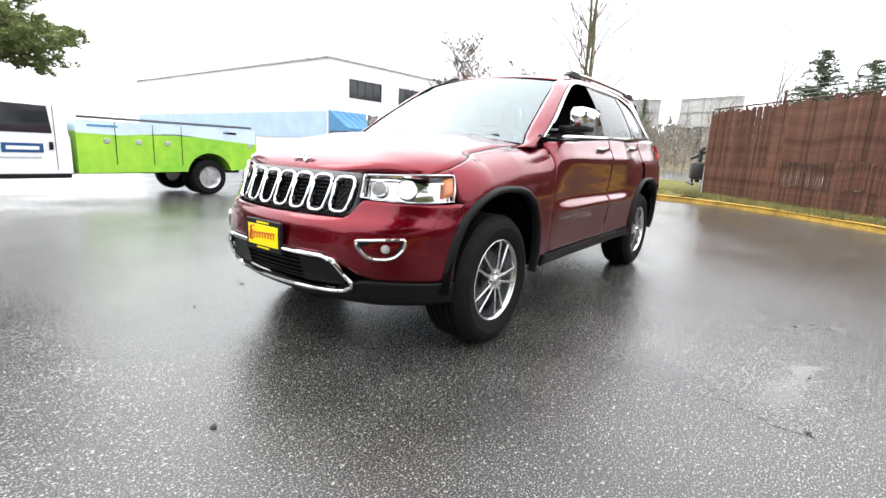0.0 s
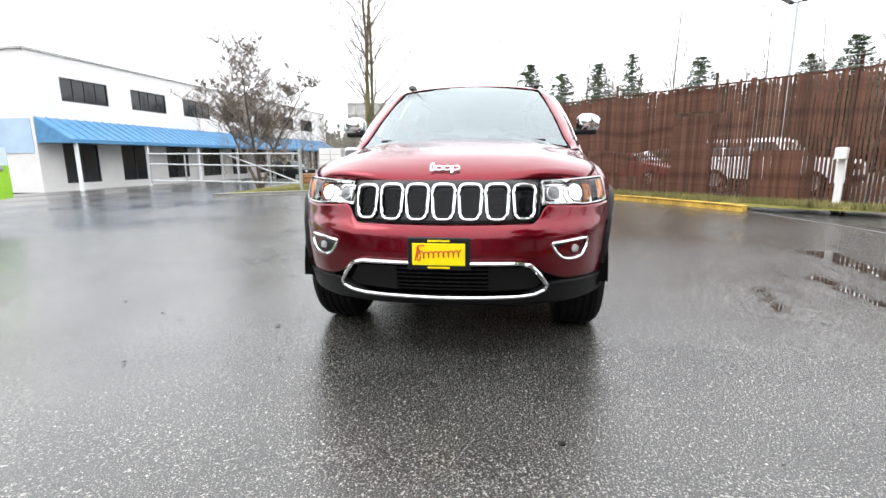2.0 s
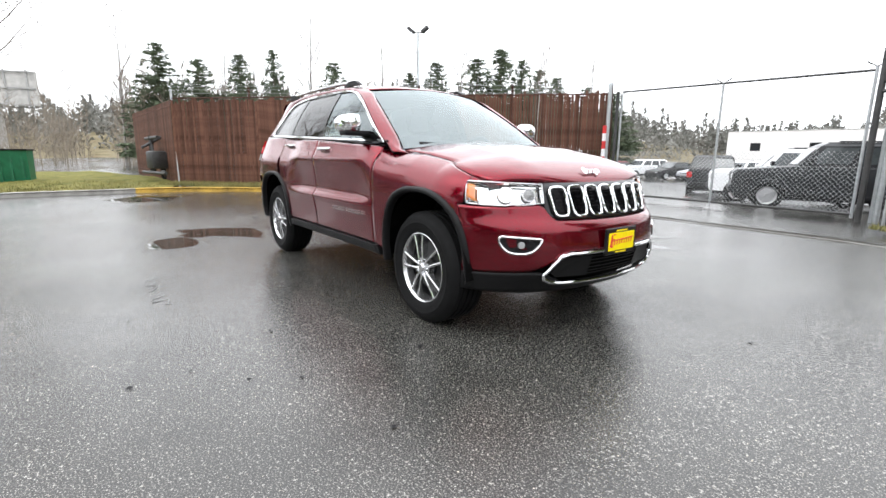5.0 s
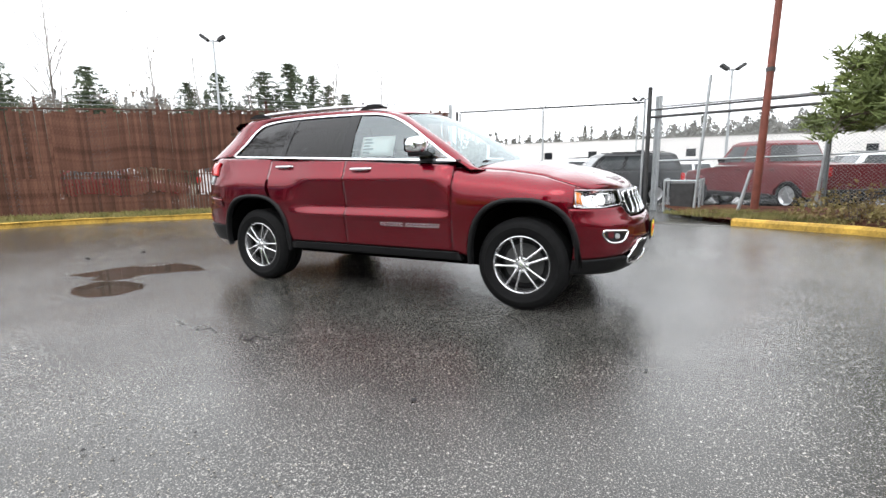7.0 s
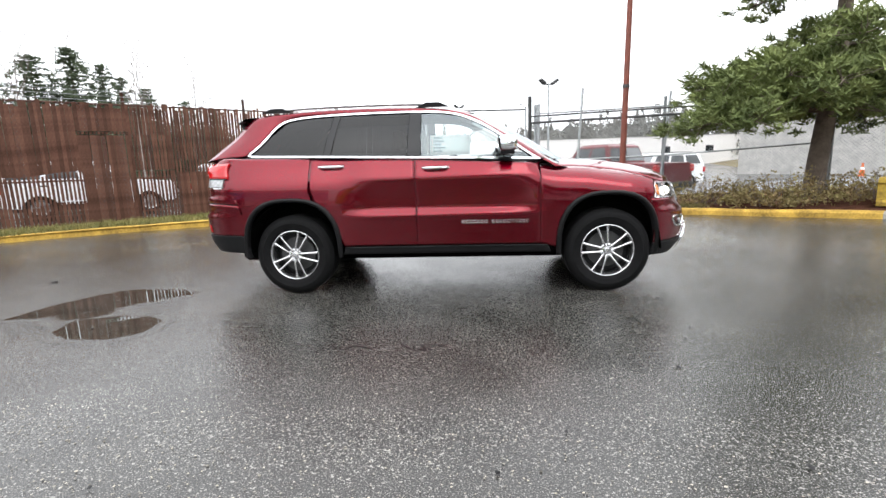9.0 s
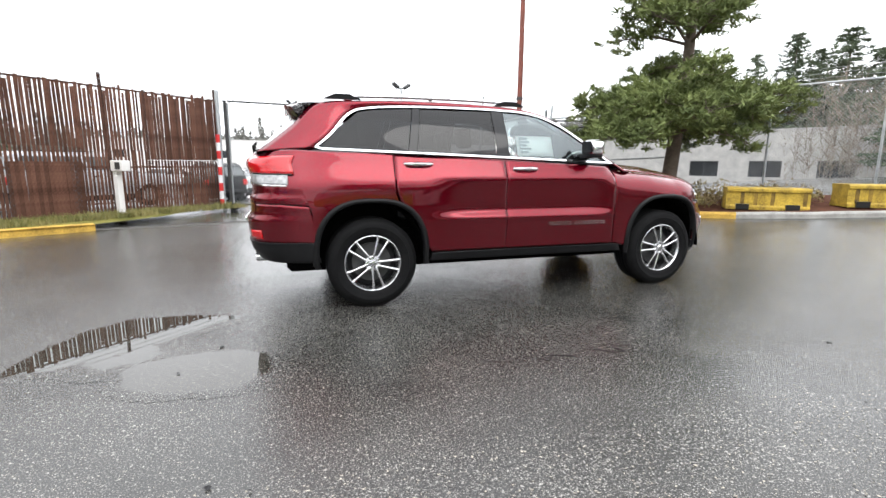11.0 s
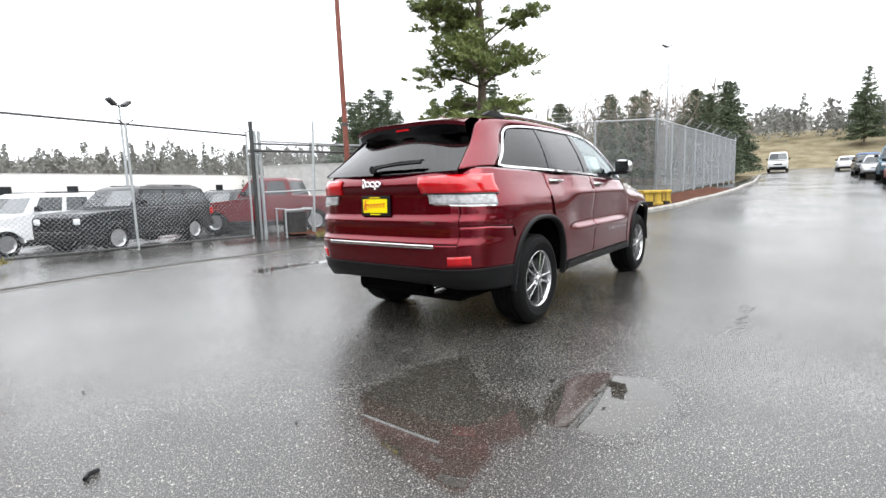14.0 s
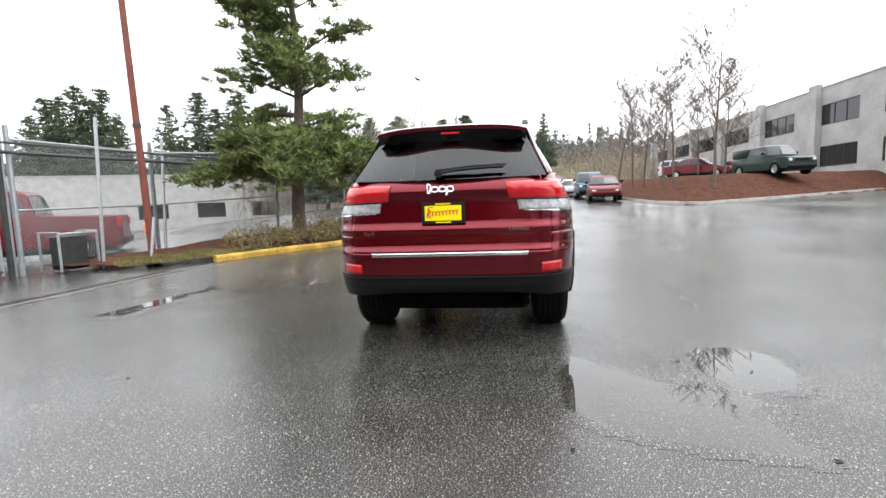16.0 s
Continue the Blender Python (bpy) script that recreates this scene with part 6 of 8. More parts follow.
def traffic_cone(x, y):
    z = float(raise_of(x, y))
    ob = thing("traffic_cone", pose(x, y, z), "faded orange traffic cone on the wet forecourt", "cone", "traffic cones")
    mo = mat("orange_plastic", (0.75, 0.16, 0.03), 0.5, vary=0.15)
    part("base", box(bmesh.new(), -0.2, 0.2, -0.2, 0.2, 0, 0.04, 0.01), M_black, ob, "black rubber base")
    part("cone", tube(bmesh.new(), (0, 0, 0.035), (0, 0, 0.75), 0.15, 0.03, seg=18), mo, ob)
    part("band", tube(bmesh.new(), (0, 0, 0.42), (0, 0, 0.55), 0.09, 0.07, seg=18), M_paint_white, ob, "white band")


traffic_cone(18.5, 19.5)


def tent():
    """A white pop-up canopy by the hall."""
    ob = thing("canopy_tent", pose(36, 52, float(raise_of(36, 52)), 0, 0, 20), "white pop-up canopy tent beside the hall", "tent")
    bm = bmesh.new()
    base = [bm.verts.new((a * 2.2, b * 2.2, 2.2)) for a, b in ((-1, -1), (1, -1), (1, 1), (-1, 1))]
    eave = [bm.verts.new((a * 2.2, b * 2.2, 1.95)) for a, b in ((-1, -1), (1, -1), (1, 1), (-1, 1))]
    top = bm.verts.new((0, 0, 3.2))
    for i in range(4):
        bm.faces.new((base[i], base[(i + 1) % 4], top))
        bm.faces.new((eave[i], eave[(i + 1) % 4], base[(i + 1) % 4], base[i]))
    part("canopy", bm, M_paint_white, ob)
    for a, b in ((-1, -1), (1, -1), (1, 1), (-1, 1)):
        part("leg", tube(bmesh.new(), (a * 2.1, b * 2.1, 0), (a * 2.1, b * 2.1, 2.0), 0.03), M_galv, ob)


tent()

# ---------------------------------------------------------------- the red car
# its own frame: x ahead, y to its left, z up; wheelbase 2.915 m
def car_paint(name, colour, flake):
    m = bpy.data.materials.new(name)
    m.use_nodes = True
    n, l = m.node_tree.nodes, m.node_tree.links
    b = n["Principled BSDF"]
    co = n.new("ShaderNodeTexCoord")
    fl, wet = n.new("ShaderNodeTexVoronoi"), n.new("ShaderNodeTexNoise")
    fl.inputs["Scale"].default_value, wet.inputs["Scale"].default_value = 900, 5
    l.new(co.outputs["Object"], fl.inputs["Vector"]), l.new(co.outputs["Object"], wet.inputs["Vector"])
    mix = n.new("ShaderNodeMix")
    mix.data_type = "RGBA"
    mix.inputs[6].default_value, mix.inputs[7].default_value = (*colour, 1), (*flake, 1)
    l.new(fl.outputs["Distance"], mix.inputs[0])
    l.new(mix.outputs[2], b.inputs["Base Color"])
    b.inputs["Metallic"].default_value, b.inputs["Roughness"].default_value = 0.8, 0.24
    b.inputs["Specular IOR Level"].default_value = 0.0
    b.inputs["Coat Weight"].default_value, b.inputs["Coat IOR"].default_value = 1.0, 1.42
    mr = n.new("ShaderNodeMapRange")
    mr.inputs[1].default_value, mr.inputs[2].default_value, mr.inputs[3].default_value, mr.inputs[4].default_value = 0.35, 0.75, 0.02, 0.09
    l.new(wet.outputs[0], mr.inputs[0]), l.new(mr.outputs[0], b.inputs["Coat Roughness"])
    # rain beads on the clear coat
    bead = n.new("ShaderNodeTexVoronoi")
    bead.inputs["Scale"].default_value = 75
    l.new(co.outputs["Object"], bead.inputs["Vector"])
    rp = n.new("ShaderNodeValToRGB")
    rp.color_ramp.elements[0].position, rp.color_ramp.elements[1].position = 0.12, 0.3
    rp.color_ramp.elements[0].color, rp.color_ramp.elements[1].color = (1, 1, 1, 1), (0, 0, 0, 1)
    l.new(bead.outputs["Distance"], rp.inputs[0])
    bu = n.new("ShaderNodeBump")
    bu.inputs["Strength"].default_value, bu.inputs["Distance"].default_value = 0.07, 0.002
    l.new(rp.outputs[0], bu.inputs["Height"]), l.new(bu.outputs[0], b.inputs["Coat Normal"])
    return m


def glass_mat(name, tint, ior=1.5, rough=0.01, gloss=(1, 1, 1, 1)):
    """Sheet glass: clear or tinted straight through, with real gloss."""
    m = bpy.data.materials.new(name)
    m.use_nodes = True
    n, l = m.node_tree.nodes, m.node_tree.links
    n.remove(n["Principled BSDF"])
    tr, gl, fr, mx = n.new("ShaderNodeBsdfTransparent"), n.new("ShaderNodeBsdfGlossy"), n.new("ShaderNodeFresnel"), n.new("ShaderNodeMixShader")
    tr.inputs[0].default_value = (*tint, 1)
    gl.inputs["Roughness"].default_value = rough
    gl.inputs["Color"].default_value = gloss
    fr.inputs["IOR"].default_value = ior
    l.new(fr.outputs[0], mx.inputs[0]), l.new(tr.outputs[0], mx.inputs[1]), l.new(gl.outputs[0], mx.inputs[2])
    l.new(mx.outputs[0], n["Material Output"].inputs[0])
    return m


M_car = car_paint("cherry_red_pearl", (0.072, 0.0003, 0.0038), (0.2, 0.001, 0.0115))
M_chrome = mat("chrome", (0.82, 0.83, 0.84), 0.06, metal=1.0, vary=0.03)
M_satin = mat("machined_alloy", (0.62, 0.62, 0.63), 0.24, metal=0.95, vary=0.06, size=20)
M_pocket = mat("dark_alloy_pocket", (0.014, 0.014, 0.015), 0.5, metal=0.3, vary=0.1, spec=0.2)
M_clad = mat("textured_black_cladding", (0.007, 0.007, 0.0075), 0.45, vary=0.15, size=8, bump=0.15, bump_size=200, spec=0.22)
M_gloss = mat("piano_black", (0.006, 0.006, 0.007), 0.06, vary=0.1, spec=0.4)
M_void = mat("black_inner_body", (0.003, 0.003, 0.003), 0.9, vary=0.1, spec=0.05)
M_windscreen = glass_mat("windscreen_glass", (0.72, 0.86, 0.87), 2.3, gloss=(0.88, 0.98, 1.0, 1))
M_clear = glass_mat("clear_glass", (0.82, 0.9, 0.89), 2.1, gloss=(0.9, 0.98, 1.0, 1))
M_tinted = glass_mat("privacy_glass", (0.05, 0.055, 0.06), 1.42)
M_lens = glass_mat("clear_lamp_lens", (0.97, 0.97, 0.97), 1.45)
# amber and red lenses carry a faint added glow, even on the bumper reflectors
M_amber = mat("amber_lens", (0.85, 0.25, 0.02), 0.12, vary=0.1, coat=1.0, emit=0.15)
M_redlens = mat("red_lens", (0.42, 0.004, 0.008), 0.1, vary=0.3, size=12, coat=0.6, emit=0.1)
M_whitelens = mat("frosted_clear_lens", (0.32, 0.325, 0.33), 0.12, vary=0.5, size=30, coat=0.6)
M_bulb = mat("lit_lamp", (1.0, 0.97, 0.9), 0.3, vary=0.02, emit=2.2)
M_plate = mat("yellow_plate", (0.9, 0.72, 0.0), 0.35, vary=0.05)
M_ink = mat("red_ink", (0.62, 0.05, 0.03), 0.4, vary=0.1)
M_leather = mat("black_leather", (0.02, 0.02, 0.02), 0.5, vary=0.2, size=14, bump=0.2)
M_paper = mat("window_sticker_paper", (0.85, 0.85, 0.83), 0.7, vary=0.04)
M_print = mat("grey_print", (0.3, 0.33, 0.35), 0.7, vary=0.1)

CAR = thing("suv", pose(0, 0, 0), "dark cherry red four-door car with chrome trim on wet asphalt", "car")
AXLE, HUB_Z, TYRE_R, HUB_Y = 1.4575, 0.378, 0.378, 0.885


def table(knots, sigma=0.010):
    """A softened profile through (z, value) knots."""
    zs = np.linspace(0.1, 1.5, 1401)
    v = np.interp(zs, [k[0] for k in knots], [k[1] for k in knots])
    half = int(4 * sigma / 0.001)
    ker = np.exp(-0.5 * (np.arange(-half, half + 1) * 0.001 / sigma) ** 2)
    pad = np.concatenate([np.full(half, v[0]), v, np.full(half, v[-1])])
    return zs, np.convolve(pad, ker / ker.sum(), "valid")


DOOR = table([(0.25, 0.87), (0.34, 0.9), (0.45, 0.92), (0.58, 0.932), (0.70, 0.950), (0.738, 0.963), (0.752, 0.958), (0.80, 0.917), (0.9, 0.924), (1.0, 0.937), (1.07, 0.948), (1.09, 0.945), (1.13, 0.922), (1.2, 0.892), (1.27, 0.864), (1.34, 0.83)], 0.007)
ARCH = table([(0.25, 0.9), (0.45, 0.93), (0.7, 0.943), (0.85, 0.951), (0.95, 0.947), (1.02, 0.944), (1.08, 0.922), (1.14, 0.893), (1.2, 0.866), (1.27, 0.84), (1.34, 0.81)], 0.02)
FEND = table([(0.25, 0.9), (0.45, 0.93), (0.7, 0.94), (0.85, 0.946), (0.95, 0.941), (1.01, 0.929), (1.05, 0.91), (1.08, 0.886), (1.105, 0.856), (1.125, 0.822), (1.14, 0.788), (1.15, 0.757), (1.158, 0.72)], 0.012)
NOSE = table([(0.2, 2.0), (0.26, 2.12), (0.33, 2.24), (0.42, 2.31), (0.5, 2.335), (0.6, 2.34), (0.70, 2.325), (0.735, 2.305), (0.76, 2.27), (0.8, 2.25), (0.95, 2.19), (1.0, 2.165), (1.05, 2.12), (1.12, 2.0)], 0.009)
TAIL = table([(0.2, 2.1), (0.3, 2.2), (0.4, 2.34), (0.5, 2.415), (0.57, 2.43), (0.7, 2.45), (0.76, 2.455), (0.79, 2.42), (0.88, 2.42), (0.925, 2.43), (0.955, 2.40), (1.1, 2.395), (1.155, 2.405), (1.18, 2.425), (1.22, 2.415), (1.27, 2.37), (1.34, 2.31)], 0.008)
XS = 1.6


def lookup(tab, z):
    return np.interp(z, tab[0], tab[1])


def hood_line(x):
    """Height of the seam between fender and hood."""
    return np.interp(x, [0.7, 1.0, 1.3, 1.6, 1.8, 1.95, 2.2], [1.155, 1.15, 1.128, 1.082, 1.025, 0.968, 0.92])


def half_width(x, z):
    near_arch = np.maximum(smooth(0.95, 0.45, np.abs(x - AXLE)), smooth(0.85, 0.42, np.abs(x + AXLE)))
    rear = np.where(x < -AXLE, 1.0, near_arch)
    mid = lookup(DOOR, z) * (1 - rear) + lookup(ARCH, z) * rear
    lift = (1.15 - hood_line(x)) * smooth(0.6, 1.0, z)
    f = smooth(0.72, 1.05, x)
    return mid * (1 - f) + lookup(FEND, z + lift) * f


def P(u, z):
    """The body side at plan parameter u (metres ahead between the axles, then round each corner to the middle at 2.6) and height z."""
    u, z = np.asarray(u, float), np.asarray(z, float)
    xm = np.clip(u, -XS, XS)
    w = half_width(xm, z)
    th_f, th_r = np.clip(u - XS, 0, 1) * math.pi / 2, np.clip(-u - XS, 0, 1) * math.pi / 2
    x = xm + (lookup(NOSE, z) - XS) * np.sin(th_f) - (lookup(TAIL, z) - XS) * np.sin(th_r) ** (2 / 3)
    y = w * np.maximum(np.cos(th_f), 0) ** 0.8 * np.maximum(np.cos(th_r), 0) ** (1 / 3)
    return np.stack([x, y, z + 0 * u], -1)


def u_at_x(x, z):
    if x > XS:
        return XS + math.asin(min(1, (x - XS) / (float(lookup(NOSE, z)) - XS))) * 2 / math.pi
    if x < -XS:
        return -XS - math.asin(min(1, (-x - XS) / (float(lookup(TAIL, z)) - XS)) ** 1.5) * 2 / math.pi
    return x


def u_at_y(y, z, front=True):
    w = float(half_width(XS if front else -XS, z))
    c = min(1, abs(y) / w)
    return (XS + math.acos(c ** (1 / 0.8)) * 2 / math.pi) if front else -(XS + math.acos(c ** 3) * 2 / math.pi)


def even(line, n):
    """n points evenly along a polyline."""
    line = np.asarray(line, float)
    d = np.concatenate([[0], np.cumsum(np.linalg.norm(np.diff(line, axis=0), axis=1))])
    t = np.linspace(0, d[-1], n)
    return np.stack([np.interp(t, d, line[:, k]) for k in range(line.shape[1])], -1)


def coons(bottom, top, left, right, nu, nv):
    b, t, l, r = even(bottom, nu), even(top, nu), even(left, nv), even(right, nv)
    U, V = np.linspace(0, 1, nu)[None, :, None], np.linspace(0, 1, nv)[:, None, None]
    return ((1 - V) * b[None] + V * t[None] + (1 - U) * l[:, None] + U * r[:, None]
            - ((1 - U) * (1 - V) * b[0] + U * (1 - V) * b[-1] + (1 - U) * V * t[0] + U * V * t[-1]))


def sheet(name, pts, material, parent, side=1, label="", thick=0.012, flip=False, solidify=True):
    """A panel from a grid of points; side -1 mirrors it; its rim is turned in to give it thickness."""
    pts = np.array(pts, float)
    if side < 0:
        pts = pts * (1, -1, 1)
    nv, nu = pts.shape[:2]
    faces = [(j * nu + i, j * nu + i + 1, (j + 1) * nu + i + 1, (j + 1) * nu + i) for j in range(nv - 1) for i in range(nu - 1)]
    if (side < 0) != flip:
        faces = [f[::-1] for f in faces]
    verts = list(pts.reshape(-1, 3))
    n_face = len(faces)
    if solidify:
        # outward normals by neighbours
        du, dv = np.gradient(pts, axis=1), np.gradient(pts, axis=0)
        nn = np.cross(du, dv)
        nn /= np.maximum(np.linalg.norm(nn, axis=2, keepdims=True), 1e-9)
        if (nn * (pts - (0, 0, 0.75))).sum() < 0:
            nn = -nn
        inner = (pts - nn * thick)
        rim = [(0, i) for i in range(nu)] + [(j, nu - 1) for j in range(1, nv)] + [(nv - 1, i) for i in range(nu - 2, -1, -1)] + [(j, 0) for j in range(nv - 2, 0, -1)]
        start = len(verts)
        verts += [inner[j, i] for j, i in rim]
        for k in range(len(rim)):
            (j0, i0), (j1, i1) = rim[k], rim[(k + 1) % len(rim)]
            a, b, c, d = j0 * nu + i0, j1 * nu + i1, start + (k + 1) % len(rim), start + k
            faces.append((b, a, d, c) if ((side < 0) == flip) else (a, b, c, d))
    me = mesh_of(name, verts, faces, [material, M_void] if material is M_car else material)
    me.polygons.foreach_set("use_smooth", [i < n_face for i in range(len(me.polygons))])
    if material is M_car:
        me.polygons.foreach_set("material_index", [int(i >= n_face) for i in range(len(me.polygons))])
    ob = new(name, me)
    ob.parent = parent
    if label:
        ob["label"] = label
    return ob


def body_panel(name, bottom, top, left, right, nu, nv, side, material=None, label="", lift=0.0, thick=0.012, parent=None):
    g = coons(bottom, top, left, right, nu, nv)
    pts = P(g[..., 0], g[..., 1])
    if lift:
        pts = pts + outward(g) * lift
    return sheet(name, pts, material or M_car, parent or CAR, side, label, thick, flip=True)


def outward(g):
    e = 1e-3
    a = P(g[..., 0] + e, g[..., 1]) - P(g[..., 0] - e, g[..., 1])
    b = P(g[..., 0], g[..., 1] + e) - P(g[..., 0], g[..., 1] - e)
    n = np.cross(b, a)
    return n / np.maximum(np.linalg.norm(n, axis=-1, keepdims=True), 1e-9)


def arch(xa, a, b, t0, t1, n=28, base=0.385, e=2.65):
    """Points of a wheel arch in (u, z), from angle t0 to t1 in degrees (0 ahead, 180 behind)."""
    out = []
    for t in np.radians(np.linspace(t0, t1, n)):
        c, s = math.cos(t), math.sin(t)
        x = xa + a * math.copysign(abs(c) ** (2 / e), c)
        z = base + b * max(0, s) ** (2 / e)
        out.append((u_at_x(x, z), z))
    return out


BA, BB = 0.465, 0.53
belt = lambda x: 1.215 + (0.80 - x) * 0.035 - 0.012
gap = 0.0035
for side, word in ((1, "left"), (-1, "right")):
    # fender
    ue = u_at_x(1.86, 0.7) - 0.004
    front_seam = [(ue, 0.62), (ue, 0.835), (u_at_x(1.858, 0.85), 0.85), (u_at_x(1.858, 0.972), 0.972), (u_at_x(1.862, 0.999), float(hood_line(1.862)))]
    a = arch(AXLE, BA, BB, 178, 27)
    bottom = [(0.862, 0.459), (0.9, 0.45)] + a
    front_seam[0] = a[-1]
    top = [(0.86, float(hood_line(0.86)))] + [(x, float(hood_line(x))) for x in np.linspace(0.9, 1.6, 8)] + [(u_at_x(x, float(hood_line(x))), float(hood_line(x))) for x in (1.7, 1.78)] + [front_seam[-1]]
    body_panel("front_fender", bottom, top, [(0.862, 0.459), (0.858, 0.8), (0.86, float(hood_line(0.86)))], front_seam, 54, 30, side)
    # front door and rear door
    body_panel("front_door", [(-0.2638, 0.459), (0.8592, 0.459)], [(-0.2738, belt(-0.27)), (0.8572, belt(0.85) - 0.02)],
               [(-0.2638, 0.459), (-0.2638, 0.8), (-0.2738, belt(-0.27))], [(0.8592, 0.459), (0.8552, 0.8), (0.8572, belt(0.85) - 0.02)], 36, 44, side)
    ar = arch(-AXLE, BA, BB, 2, 66)
    bottom = [(-0.955, 0.459), (-0.2672, 0.459)]
    left = [(-0.955, 0.459)] + ar[4:] + [(-1.2652, 1.0), (-1.2588, belt(-1.25))]
    body_panel("rear_door", bottom, [(-1.2588, belt(-1.25)), (-0.2772, belt(-0.28))], left, [(-0.2672, 0.459), (-0.2672, 0.8), (-0.2772, belt(-0.28))], 34, 44, side)
    # quarter panel, round the rear corner to the tailgate
    ar = arch(-AXLE, BA, BB, 68, 155)
    end_u = u_at_y(0.725, 1.0, False)
    bottom = ([(-1.268, 0.97)] + ar)[::-1]
    bottom = [(end_u, 0.8815), (-2.0, 0.8815), (u_at_x(-1.95, 0.8), 0.87), (u_at_x(-1.9, 0.7), 0.66)] + bottom
    top = [(end_u, 1.29), (-2.2, 1.3), (-1.9, 1.305), (-1.6, belt(-1.6)), (-1.262, belt(-1.26))]
    body_panel("quarter_panel", bottom, top, [(end_u, 0.8815), (end_u, 1.29)], [(-1.268, 0.97), (-1.268, 1.1), (-1.262, belt(-1.26))], 60, 34, side)
    # rear bumper side, down to the black valance
    ar = arch(-AXLE, BA, BB, 156, 171)
    body_panel("rear_bumper_corner", [(end_u, 0.575), (-2.1, 0.575), (u_at_x(-1.9, 0.575), 0.575)], [(end_u, 0.8785), (-2.0, 0.8785), (u_at_x(-1.95, 0.8), 0.862), ar[0]],
               [(end_u, 0.575), (end_u, 0.8785)], [(u_at_x(-1.9, 0.575), 0.575), ar[0]], 30, 18, side)
    # black rocker and sill
    body_panel("rocker", [(-0.97, 0.384), (0.95, 0.384)], [(-0.95, 0.452), (0.92, 0.452)], [(-0.97, 0.384), (-0.95, 0.452)], [(0.95, 0.384), (0.92, 0.452)], 30, 6, side, M_clad, lift=0.012, thick=0.06)
    body_panel("rocker_strip", [(-0.95, 0.446), (0.92, 0.446)], [(-0.95, 0.452), (0.92, 0.452)], [(-0.95, 0.446), (-0.95, 0.452)], [(0.92, 0.446), (0.92, 0.452)], 24, 3, side, M_gloss, "thin glossy sill strip", lift=0.018)
    # wheel arch flares
    for xa, back in ((AXLE, False), (-AXLE, True)):
        rows = []
        for aa, bb, lift in ((0.482, 0.537, 0.001), (0.476, 0.533, 0.014), (0.462, 0.522, 0.022), (0.445, 0.508, 0.02), (0.437, 0.5, 0.008), (0.435, 0.497, -0.03)):
            line = np.array(arch(xa, aa * (0.955 if not back else 1.0), bb, -4, 176, 60) if not back else arch(xa, aa, bb, 4, 184, 60))
            line[0, 1] = 0.36 if not back else 0.36
            line[-1, 1] = 0.36
            rows.append(P(line[:, 0], line[:, 1]) + outward(line) * lift)
        sheet("wheel_arch_flare", np.array(rows), M_clad, CAR, side, "black plastic wheel arch flare", solidify=False, flip=False)
        # the dark liner inside
        bm = bmesh.new()
        prof = [(0.47 * math.cos(t), 0.5 * math.sin(t)) for t in np.linspace(0, math.pi, 22)]
        ra = [bm.verts.new((xa + c, side * 0.9, 0.385 + s)) for c, s in prof]
        rb = [bm.verts.new((xa + c, side * 0.5, 0.385 + s)) for c, s in prof]
        for i in range(len(prof) - 1):
            bm.faces.new((ra[i], ra[i + 1], rb[i + 1], rb[i]))
        bm.faces.new(rb)
        part("wheel_well", bm, M_void, CAR, "black wheel well liner")

# bumpers that run right across
def across(name, zlow, zhigh, u0, material, nu=61, nv=14, front=True, lift=0.0, label="", thick=0.02, parent=None, y0=None):
    """A panel across the nose or the tail: zlow and zhigh give its edges by distance from the middle."""
    rows = []
    end = u0
    us = np.linspace(-1, 1, nu)
    for v in np.linspace(0, 1, nv):
        row = []
        for s in us:
            u = 2.6 - (2.6 - end) * abs(s) if front else -(2.6 - (2.6 - abs(end)) * abs(s))
            yy = float(P(u, 0.6)[1])
            z = zlow(yy) + (zhigh(yy) - zlow(yy)) * v
            g = np.array([[u, z]])
            p = P(g[:, 0], g[:, 1])[0]
            if lift:
                e = np.array([[min(max(u, -2.598), 2.598), z]])
                p = p + outward(e)[0] * lift
            row.append((p[0], p[1] * math.copysign(1, s) if s else 0.0, p[2]))
        rows.append(row)
    return sheet(name, np.array(rows), material, parent or CAR, 1, label, thick, flip=front)


fb = u_at_x(1.872, 0.62)
across("front_bumper", lambda y: np.interp(y, [0, 0.40, 0.58, 0.64, 0.95], [0.575, 0.575, 0.475, 0.455, 0.44]), lambda y: np.interp(y, [0, 0.47, 0.52, 0.72, 0.8, 0.95], [0.75, 0.755, 0.846, 0.838, 0.838, 0.838]), u_at_x(1.86, 0.7), M_car, 81, 20)
across("front_valance", lambda y: np.interp(y, [0, 0.6, 0.95], [0.31, 0.31, 0.33]), lambda y: np.interp(y, [0, 0.40, 0.57, 0.64, 0.95], [0.37, 0.37, 0.45, 0.452, 0.437]), u_at_x(1.85, 0.4), M_clad, 61, 10, lift=0.006, label="black lower front valance")
across("front_intake", lambda y: 0.36, lambda y: 0.585, u_at_y(0.62, 0.5), M_void, 41, 4, lift=-0.03, label="dark lower air intake")
across("rear_bumper", lambda y: 0.575, lambda y: 0.752, u_at_y(0.725, 0.7, False), M_car, 61, 14, front=False)
across("rear_valance", lambda y: np.interp(y, [0, 0.5, 0.7, 0.95], [0.455, 0.45, 0.425, 0.41]), lambda y: np.interp(y, [0, 0.45, 0.6, 0.95], [0.575, 0.575, 0.572, 0.572]), u_at_x(-1.9, 0.5), M_clad, 61, 12, front=False, lift=0.008, label="black lower rear valance")
